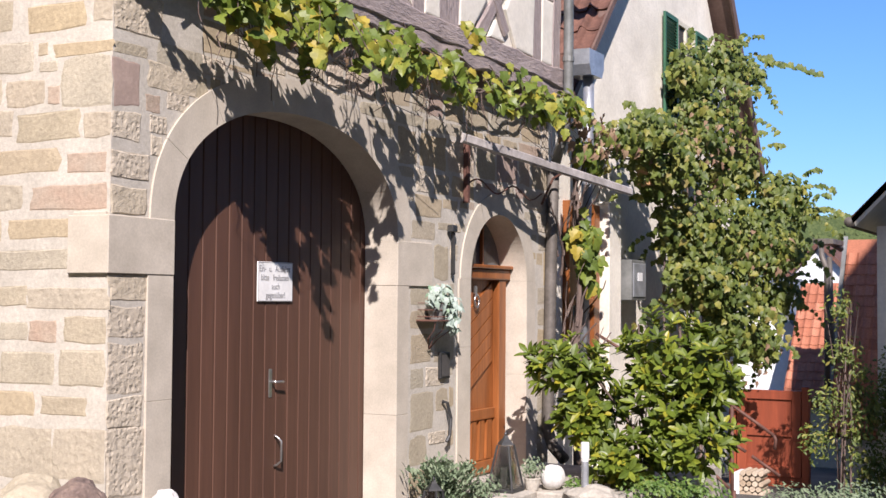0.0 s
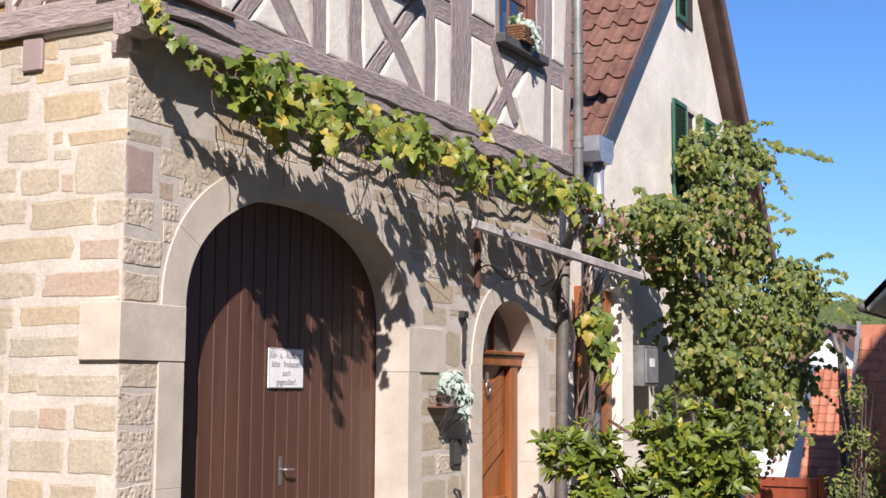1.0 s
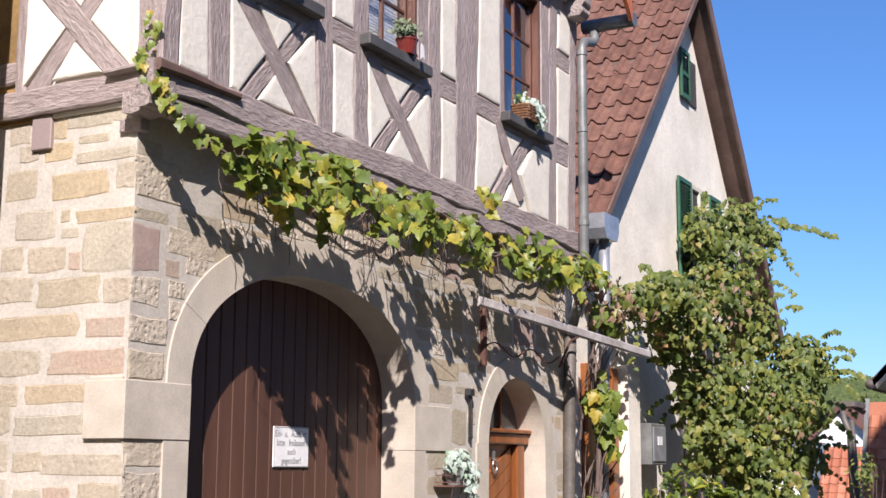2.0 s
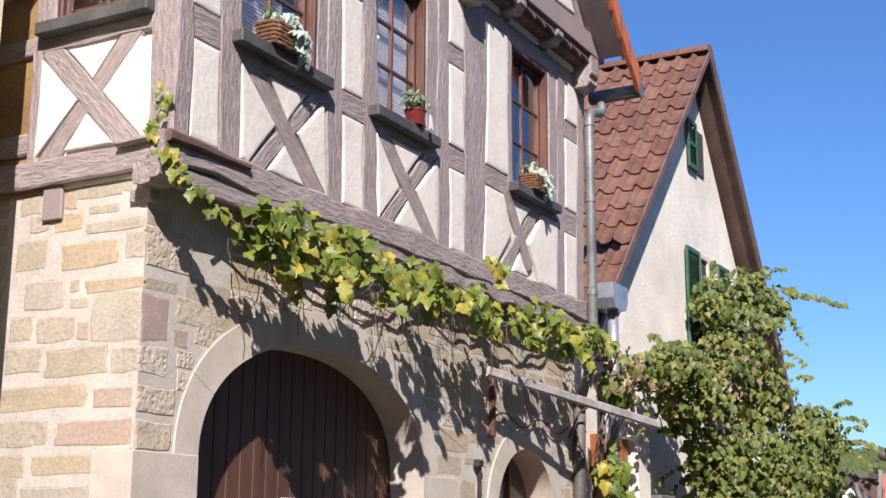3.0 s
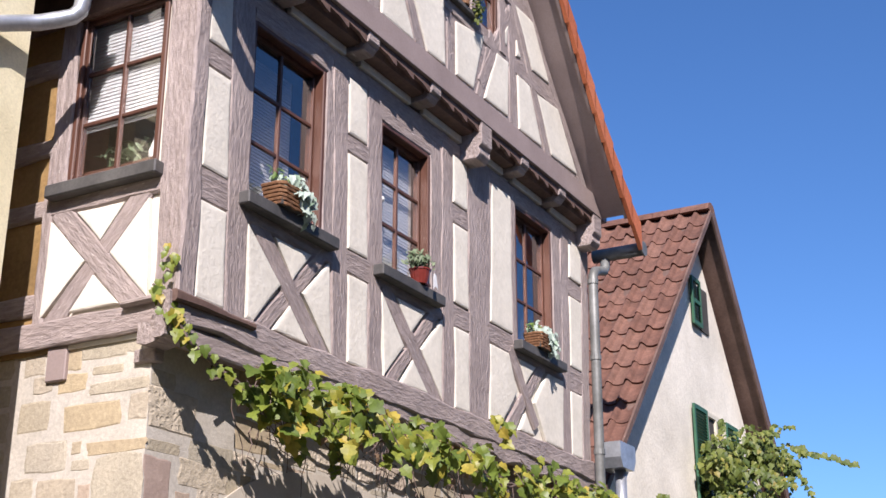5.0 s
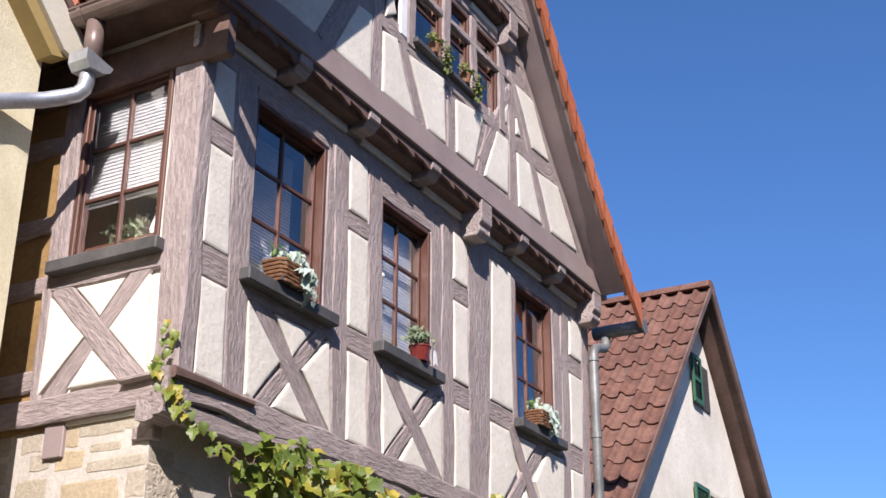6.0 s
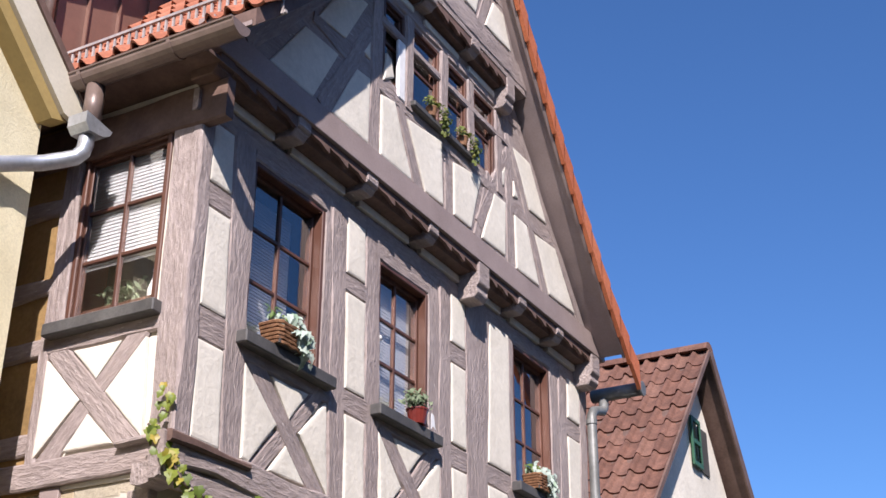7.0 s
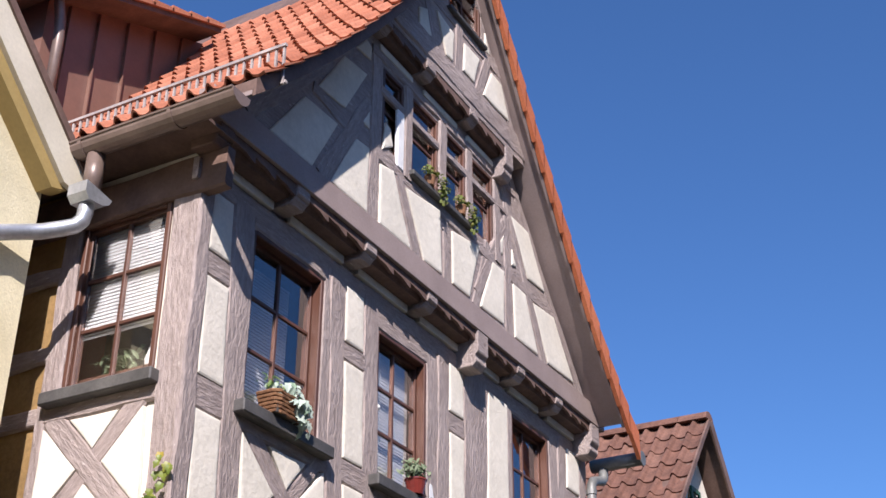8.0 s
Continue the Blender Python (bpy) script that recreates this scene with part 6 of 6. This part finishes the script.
def lavender(at, seed):
    random.seed(seed)
    t = thing("lavender", "tall grey-green lavender bush by the wall", "plant", at)
    places = []
    for k in range(170):
        d = Vector((rnd(-0.45, 0.45), rnd(-0.45, 0.45), 1)).normalized()
        p = Vector(at) + Vector((rnd(-0.1, 0.1), rnd(-0.1, 0.1), 0.05))
        for j in range(9):
            p = p + d * rnd(0.045, 0.07) + Vector((0, 0, -0.004 * j))
            places.append(leaf_pose(p, (rnd(-1, 1), rnd(-1, 1), 0.4), d + Vector((rnd(-0.5, 0.5), rnd(-0.5, 0.5), 0.2)), rnd(0.03, 0.07)))
    leaf_mass("leaves", places, "laurel", "herb_leaf", t)


lavender((9.0, 4.66, -0.1), 73)

# slim garden light, white with a steel foot, on a pale stone
light = thing("garden_light", "slim white and steel garden light post", "lamp", (9.6, 3.73, 0.1))
part("post", lathe([(0.03, 0), (0.03, 0.2)], (9.6, 3.73, 0.14), 14), "zinc", light)
part("head", lathe([(0.028, 0), (0.034, 0.03), (0.034, 0.14), (0.03, 0.15)], (9.6, 3.73, 0.34), 14), "white_enamel", light)
rock = thing("field_stone", "pale weathered stone under the garden light", "stone", (9.6, 3.7, 0.0))
bm = bmesh.new()
bmesh.ops.create_icosphere(bm, subdivisions=3, radius=1.0)
for v in bm.verts:
    k = 1 + 0.25 * noise.noise(v.co * 1.6)
    v.co = Vector((9.62 + v.co.x * 0.16 * k, 3.68 + v.co.y * 0.22 * k, 0.05 + v.co.z * 0.11 * k))
part("stone", bm, "step_stone", rock)

# guard stones at the corner
for (x, y, z, r, mat) in ((5.22, 5.26, 0.44, 0.26, "sandstone"), (5.20, 4.90, 0.53, 0.15, "ball_stone"), (5.90, 4.88, 0.44, 0.08, "white_stone")):
    st = thing("guard_stone", "weathered boulder at the foot of the house corner", "stone", (x, y, 0))
    bm = bmesh.new()
    bmesh.ops.create_icosphere(bm, subdivisions=4, radius=1.0)
    for v in bm.verts:
        k = 1 + 0.2 * noise.noise(v.co * 1.7 + Vector((x * 9, 0, 0))) + 0.05 * noise.noise(v.co * 7)
        v.co = Vector((x + v.co.x * r * k, y + v.co.y * r * k, max(0.0, z - r * 0.2 + v.co.z * r * 0.9 * k)))
    part("stone", bm, mat, st)
    tagged(part("base", cube(x - r * 0.8, x + r * 0.8, y - r * 0.8, y + r * 0.8, -0.1, z - r * 0.5, 0.03), mat, st), "")


# wall pot with silver leaves, on a wrought iron bracket
def wall_basket():
    t = thing("wall_planter", "rusty wire wall planter with silvery trailing leaves", "planter", (9.2, 4.86, 1.45))
    part("shelf", cube(9.10, 9.44, 4.80, 4.99, 1.435, 1.447), "rust", t)
    for k in range(3):
        r = 0.16 - 0.004 * k
        ring = [(9.27 + r * math.cos(a), 4.985 - 1.1 * r * math.sin(a), 1.47 + 0.055 * k) for a in [math.pi * n / 12 for n in range(13)]]
        part("wire", tube(ring, 0.004, 5), "rust", t, "rusty bent wire")
    for x in (9.12, 9.27, 9.42):
        part("brace", tube([(x, 4.82, 1.435), (x + 0.02, 4.85, 1.36), (x * 0.6 + 9.30 * 0.4, 4.93, 1.29), (9.31, 4.985, 1.2)], 0.005, 5), "rust", t, "curved rusty wire brace")
    part("pot", lathe([(0.06, 0), (0.085, 0.11), (0.09, 0.13)], (9.27, 4.89, 1.447), 14), "dull_zinc", t)
    random.seed(81)
    lobes = [((9.25, 4.86, 1.64), (0.16, 0.1, 0.1)), ((9.38, 4.82, 1.55), (0.12, 0.09, 0.13)), ((9.40, 4.82, 1.44), (0.06, 0.05, 0.09))]
    leaf_mass("leaves", cloud(lobes, 260, (0.04, 0.085), (-0.5, -0.7, 0.4), 0.6, 0.4), "ivy", "silver_leaf", t, fold=0.2, droop=0.2)


wall_basket()
# dark slab proud of the wall stands for the shade in a hole
niche = thing("niche_shade", "small dark square slab standing for a shaded hole in the wall", "niche", (9.58, 4.99, 0.95))
part("lining", cube(9.49, 9.66, 4.965, 4.997, 0.95, 1.17, 0.006), "iron", niche)
part("back", cube(9.51, 9.64, 4.96, 4.964, 0.97, 1.15), "dark_inside", niche)
# small iron fittings on the stone wall
for x, z, label in ((9.66, 2.06, "dark iron wall holder"), (9.56, 0.56, "curved iron hook on the wall")):
    t = thing("iron_hook", label, "hook", (x, 4.95, z))
    if z > 1:
        part("arm", cube(x + 0.03, x + 0.055, 4.95, 4.985, z - 0.24, z + 0.12, 0.006), "iron", t)
        part("cup", cube(x - 0.04, x + 0.055, 4.93, 4.985, z + 0.12, z + 0.18, 0.008), "iron", t)
    else:
        part("arm", tube([(x, 4.99, z + 0.2), (x + 0.02, 4.95, z + 0.19), (x + 0.05, 4.93, z + 0.06), (x + 0.03, 4.93, z - 0.08), (x - 0.01, 4.94, z - 0.13)], 0.014, 6), "iron", t)

# glass canopy over the door: a rusty bracket and a sloping pane with its edge towards the camera
canopy = thing("door_canopy", "weathered pale canopy edge on a rusty iron bracket over the door", "canopy", (11.0, 4.7, 2.9))
beam("edge_strip", (9.45, 4.75, 2.95), (12.5, 4.43, 2.725), 0.085, 0.03, canopy, (-0.16, -0.98, 0), "canopy_edge", 0.002)
part("bracket", cube(9.92, 9.96, 4.94, 4.985, 2.45, 3.02), "rust", canopy)
part("bracket_arm", tube([(11.6, 4.97, 2.55), (11.6, 4.85, 2.8), (11.6, 4.69, 2.88)], 0.012, 6), "rust", canopy)
part("scroll", tube([(9.95 + 1.6 * i / 24, 4.95, 2.62 + 0.05 * math.sin(i * 0.55)) for i in range(25)], 0.008, 6), "rust", canopy)


# flower pots on the sills
def sill_basket(x, y, z, seed, scale=1.0, axis_len=0.34):
    random.seed(seed)
    t = thing("flower_basket", "brown wicker window basket with silvery trailing leaves", "flower basket", (x, y, z), "window baskets")
    w, d, h = axis_len / 2, 0.09, 0.15 * scale
    for k in range(6):
        f = 0.78 + 0.22 * k / 5
        z0 = z + h * k / 6
        part("woven_ring", tube([(x + f * w * (1 if abs(math.cos(a)) > 0.5 else 1) * max(-1, min(1, 1.3 * math.cos(a))), y + f * d * max(-1, min(1, 1.3 * math.sin(a))), z0 + h / 12 + 0.004 * math.sin(a * 9 + k * 3.1)) for a in [math.tau * i / 20 for i in range(21)]], h / 11, 6), "wicker", t)
    part("filling", cube(x - w * 0.8, x + w * 0.8, y - d * 0.8, y + d * 0.8, z, z + h * 0.85), "dark_inside", t)
    lobes = [((x + 0.02, y - 0.02, z + h + 0.05), (w * 0.95, 0.1, 0.09)), ((x + w * 0.9, y - 0.08, z + 0.06), (0.08, 0.06, 0.13)), ((x + w * 0.5, y - 0.08, z + 0.12), (0.1, 0.06, 0.08))]
    leaf_mass("leaves", cloud(lobes, 120, (0.045, 0.085), (-0.5, -0.7, 0.4), 0.6, 0.4), "ivy", "silver_leaf", t, fold=0.2, droop=0.2)
    leaf_mass("twigs", cloud([((x - 0.08, y, z + h + 0.05), (0.14, 0.08, 0.08))], 60, (0.03, 0.06), (-0.4, -0.6, 0.6), 0.6, 0.3, (0, 0, 1)), "other", "garden_leaf", t)


sill_basket(6.42, 4.75, 4.70, 91)
sill_basket(10.38, 4.75, 4.70, 92, 0.9, 0.3)
p = pot("potted_herb", "grey-green herb in a red glazed pot on the window sill", (8.19, 4.745, 4.70), 0.085, 0.12, "red_glaze", [((0, 0, 0.18), (0.15, 0.1, 0.1))], 300, (0.03, 0.07), "laurel", "herb_leaf", 93)
part("ribbon", prism([(8.25, 4.795), (8.28, 4.785), (8.31, 4.675), (8.27, 4.695), (8.24, 4.665), (8.24, 4.765)], 4.65, 4.653), "white_enamel", p, "white ribbon bow")
for x, z in ((8.06, 7.314), (8.62, 7.314)):
    t = pot("flower_pot", "small wicker pot with trailing ivy on an attic sill", (x, GABLE - 0.035, z + 0.026), 0.05, 0.085, "wicker", [((0.0, -0.02, 0.11), (0.15, 0.06, 0.06)), ((0.16, -0.05, 0.02), (0.07, 0.05, 0.16))], 260, (0.025, 0.05), "ivy", "climber_leaf", 94 + int(x))
for x, y, z in ((5.71, 5.25, 4.868),):
    t = thing("ornament", "white china bird behind the side window", "ornament", (x, y, z))
    part("bird", lathe([(0.03, 0), (0.055, 0.03), (0.06, 0.09), (0.035, 0.17), (0.03, 0.21), (0.035, 0.235), (0.015, 0.26)], (x, y, z), 14), "white_enamel", t, smooth=True)
t = small_plant("window_plant", "potted green plant behind the side window", "plant", (5.72, 5.5, 4.868), [((5.70, 5.52, 4.98), (0.05, 0.2, 0.11))], 110, (0.05, 0.1), "laurel", "herb_leaf", seed=97)
knob = thing("glass_ornament", "small glass ball hung in the window", "ornament", (7.79, 4.88, 5.3))
part("ball", lathe([(0.004, -0.03), (0.026, -0.015), (0.03, 0.0), (0.026, 0.015), (0.004, 0.03)], (7.80, 4.872, 5.3), 12), "white_enamel", knob, smooth=True)

# ---- down the lane: gate, rails, wood pile, far roofs, hill ----
lane_gate = thing("garden_gate", "closed red-brown wooden garden gate", "gate", (17.0, 4.05, -0.65))
part("body", cube(17.02, 17.06, 3.62, 4.46, -0.8, 0.46), "red_wood", lane_gate)
for y0, y1, z0, z1 in ((3.62, 3.74, -0.66, 0.46), (4.33, 4.46, -0.66, 0.46), (3.74, 4.33, 0.34, 0.46), (3.74, 4.33, -0.66, -0.52), (3.74, 4.33, -0.14, -0.04)):
    part("frame", cube(16.99, 17.02, y0, y1, z0, z1, 0.005), "red_wood", lane_gate)
for y0, y1 in ((4.47, 4.56), (3.52, 3.61)):
    part("post", cube(16.98, 17.10, y0, y1, -0.8, 0.52, 0.008), "red_wood", lane_gate)
rails = thing("handrail", "brown tubular steel handrails along the steps", "handrail", (13.0, 3.5, -0.3))
for a, b in (((13.0, 3.64, 0.68), (13.0, 3.04, 0.28)), ((13.0, 3.70, 0.33), (13.0, 3.32, 0.10)), ((13.0, 3.79, -0.02), (13.0, 3.49, -0.28)), ((13.0, 4.93, 1.26), (13.0, 4.50, 1.02)), ((13.0, 3.26, 0.06), (13.0, 2.98, -0.12))):
    part("rail", tube([a, b], 0.017, 8), "rust", rails, smooth=True)
part("end_loop", tube([(13.0, 3.04, 0.28), (13.0, 3.02, 0.24), (13.0, 3.03, 0.14)], 0.017, 8), "rust", rails, smooth=True)
for y, z in ((3.46, 0.55), (3.44, -0.3)):
    part("post", tube([(13.0, y, -0.5), (13.0, y, z)], 0.02, 8), "rust", rails, smooth=True)
tagged(part("garden_wall", cube(12.3, 13.2, 3.62, 4.4, -0.9, -0.06, 0.02), "step_stone"), "low stone retaining wall by the steps", "wall", "", "structure")

random.seed(101)
pile = thing("wood_pile", "small stack of split firewood by the gate", "firewood", (15.0, 3.75, -0.63))
for r in range(5):
    for c in range(4):
        y, z = 3.62 + c * 0.07 + (r % 2) * 0.03, -0.60 + r * 0.06
        part("log", tube([(14.85, y, z), (15.2, y, z)], rnd(0.027, 0.036), 8), "log_end", pile)
part("frame", cube(14.83, 15.22, 3.87, 3.95, -0.66, -0.36, 0.01), "white_enamel", pile)

# plants along the lane
small_plant("garden_tree", "thin grey-green young tree in the lane garden", "tree", (15, 2.75, -0.65),
            [((15, 2.75, 1.55), (0.3, 0.16, 0.28)), ((15, 2.7, 1.05), (0.35, 0.25, 0.25)), ((15, 2.85, 0.5), (0.4, 0.22, 0.3)), ((15, 3.0, 0.05), (0.4, 0.25, 0.25)), ((15, 2.6, 0.2), (0.3, 0.2, 0.35)), ((15, 2.5, 0.85), (0.3, 0.12, 0.12))], 1150, (0.04, 0.08), "laurel", "climber_leaf", hang=(0, 0, -0.4), seed=111)
tree = [o for o in bpy.data.objects if o.name == "garden_tree"][0]
for k in range(8):
    y = 2.72 + rnd(-0.1, 0.1)
    part("stem", tube([(15, y, -0.7), (15 + rnd(-0.1, 0.1), y + rnd(-0.08, 0.1), 0.4), (15, y + rnd(-0.2, 0.2), 1.6)], 0.012, 6, taper=0.4), "bark", tree)
small_plant("flower_bed", "mixed low garden plants with a few red leaves", "plant", (14.0, 3.0, -0.5),
            [((13.6, 3.0, -0.45), (0.4, 0.3, 0.18)), ((13.6, 2.6, -0.42), (0.4, 0.3, 0.2)), ((13.6, 2.3, -0.4), (0.4, 0.3, 0.2))], 1100, (0.03, 0.07), "laurel", "herb_leaf", hang=(0, 0, 0.8), seed=112)


def tile_face(roof, origin, u, v, nu, nv, mat_mesh):
    """Tiles over a far roof face: origin at its foot, u along the eaves, v up the slope."""
    u, v = Vector(u), Vector(v)
    out = u.cross(v).normalized()
    m0 = Matrix((u.normalized(), v.normalized(), out)).transposed().to_4x4()
    for i in range(nu):
        for j in range(nv):
            m = m0.copy()
            m.translation = Vector(origin) + u.normalized() * 0.16 * i + v.normalized() * 0.2 * j + out * 0.03
            shared("roof_tile", mat_mesh, roof, m)


# orange roof down the lane with a white gable beside it, and a white cottage beyond
FAR_TILE = finish("roof_tile", pan_tile(0.16, 0.21, 0.025, 0.014, 4, 0.016), "red_tile")
lane = thing("lane_house", "low house with an orange clay tile roof down the lane", "house", (25.0, 5.0, -1.6))
part("wall", cube(24.2, 28.0, 3.6, 5.36, -2.0, 0.0), "old_plaster", lane)
lane_roof = part("roof", prism([(23.9, -0.2), (25.6, 2.0), (27.6, -0.2), (27.5, -0.3), (25.6, 1.88), (24.0, -0.3)], 3.4, 5.44), "red_tile_mass", lane, "orange clay tile roof")
tile_face(lane_roof, (23.9, 5.34, -0.15), (0, -1, 0), (1.7, 0, 2.2), 12, 13, FAR_TILE)
gable = thing("white_barn", "white plastered barn gable with a grey verge", "house", (26.0, 6.4, -1.6))
part("wall", prism([(5.42, -2.0), (7.4, -2.0), (7.4, 0.9), (6.4, 2.0), (5.42, 0.95)], 26.0, 30.0, "x"), "white_enamel", gable)
part("verge", prism([(5.32, 0.82), (6.4, 2.02), (7.5, 0.8), (7.5, 0.92), (6.4, 2.16), (5.3, 0.94)], 25.7, 30.2, "x"), "dull_zinc", gable)
cottage = thing("white_cottage", "white cottage with a red roof under the vineyard", "house", (36.0, 6.8, -2.0))
part("wall", prism([(5.9, -2.5), (7.6, -2.5), (7.6, 2.2), (6.75, 3.05), (5.9, 2.2)], 34.0, 40.0, "x"), "white_enamel", cottage)
part("roof", prism([(5.75, 2.05), (6.75, 3.08), (7.75, 2.05), (7.75, 2.18), (6.75, 3.24), (5.75, 2.18)], 33.8, 40.2, "x"), "old_tile_mass", cottage, "brown tile roof")
# big tiled roof at the lane's right side with a zinc verge
shed = thing("tiled_outbuilding", "outbuilding with a steep orange tiled roof, half in shade", "house", (22.0, 2.6, -1.0))
part("wall", cube(20.9, 24.4, 0.2, 3.8, -1.9, -0.2), "old_plaster", shed)
d_roof = part("roof", prism([(20.6, -0.4), (22.4, 2.68), (24.4, -0.4), (24.3, -0.5), (22.4, 2.55), (20.75, -0.5)], -0.2, 3.98), "red_tile_mass", shed, "orange clay tiles")
part("verge_strip", prism([(20.56, -0.42), (22.4, 2.74), (22.46, 2.62), (20.66, -0.52)], 3.98, 4.05), "dull_zinc", shed, "grey metal verge strip")
tile_face(d_roof, (20.62, 3.88, -0.36), (0, -1, 0), (1.8, 0, 3.08), 18, 16, FAR_TILE)
part("pipe", tube([(21.9, 4.0, 2.5), (21.6, 4.15, 2.62), (21.2, 4.2, 2.6), (21.0, 4.14, 2.35), (21.0, 4.06, 2.15), (21.0, 4.06, 1.6), (21.0, 4.06, 0.2)], 0.05, 8), "dark_pipe", shed, smooth=True)
part("pipe", tube([(21.2, 4.06, 2.35), (21.2, 4.0, 0.2)], 0.045, 8), "dark_pipe", shed, smooth=True)
part("gutter", cube(21.1, 22.0, 3.98, 4.3, 2.56, 2.64), "dark_pipe", shed)

# pale house with dark eaves at the lane's near right side
dark = thing("plastered_house", "pale plastered house with dark projecting eaves at the lane", "house", (15.0, 1.2, -0.5))
part("wall", cube(15.5, 20.0, -3.0, 2.43, -1.4, 2.5), "old_plaster", dark, "pale plaster wall in shade")
small_plant("hedge", "dark green clipped hedge in the shade of the house", "hedge", (15.2, 2.3, -0.7),
            [((15.2, 2.62, 0.55), (0.25, 0.12, 0.3)), ((15.2, 2.42, 0.35), (0.3, 0.25, 0.45)), ((15.2, 2.25, 0.6), (0.3, 0.25, 0.5)), ((15.1, 2.45, -0.25), (0.3, 0.32, 0.4)), ((15.1, 2.2, -0.3), (0.3, 0.3, 0.4))], 2600, (0.04, 0.08), "laurel", "climber_leaf", seed=131)
part("eaves_board", prism([(2.60, 2.48), (2.64, 2.58), (1.3, 3.98), (1.3, 3.82)], 15.1, 20.0, "x"), "cream_paint", dark, "beige painted eaves boarding")
part("roof", prism([(2.65, 2.59), (-0.5, 5.8), (-3.4, 2.63), (-3.4, 2.53), (-0.5, 5.7), (2.63, 2.51)], 15.1, 20.0, "x"), "old_tile_mass", dark)
part("gutter", tube([(15.1, 2.67, 2.53), (20.0, 2.67, 2.53)], 0.06, 10), "dark_pipe", dark, smooth=True)


# vineyard hill: rows of vines on the far slope
def build_vineyard():
    random.seed(121)
    places = []
    for k in range(150):
        a = radians(5.0 + 10.5 * k / 150)
        for j in range(60):
            r = 175 + 3.6 * j + rnd(-1, 1)
            x, y = r * math.cos(a), r * math.sin(a)
            places.append(leaf_pose((x, y, ground_z(x, y) + rnd(0.3, 1.2)), (-0.8, -0.3, rnd(0.3, 1)), (rnd(-1, 1), rnd(-1, 1), 0.3), rnd(1.4, 2.4)))
    leaf_mass("vineyard", places, "other", "hill_green", None, "green vineyard rows on the far hillside", "vineyard")


build_vineyard()

# plain unseen fronts added behind the camera; they cut the sky's fill light
tagged(part("wall_opposite", cube(-7.0, -6.6, -6.9, 16.0, -0.5, 8.5), "unseen_front"), "unseen plain wall added across the street to cut sky light", "wall", "", "structure")
tagged(part("wall_behind", cube(-6.6, 4.95, -6.9, -6.5, -0.5, 8.5), "unseen_front"), "unseen plain wall added behind to cut sky light", "wall", "", "structure")
# unseen block added so that its shadow falls across the lane
tagged(part("wall_corner_house", prism([(-9.5, -0.5), (-3.4, -0.5), (-3.4, 13.1), (-6.4, 16.0), (-9.5, 13.1)], 4.95, 14.0, "x"), "unseen_front"), "unseen gabled block added to throw shade on the lane", "wall", "", "structure")

# ---- many pieces: stones and tiles ----
random.seed(4)
lay_stones()
random.seed(11)
lay_main_tiles()
random.seed(21)
lay_old_tiles()
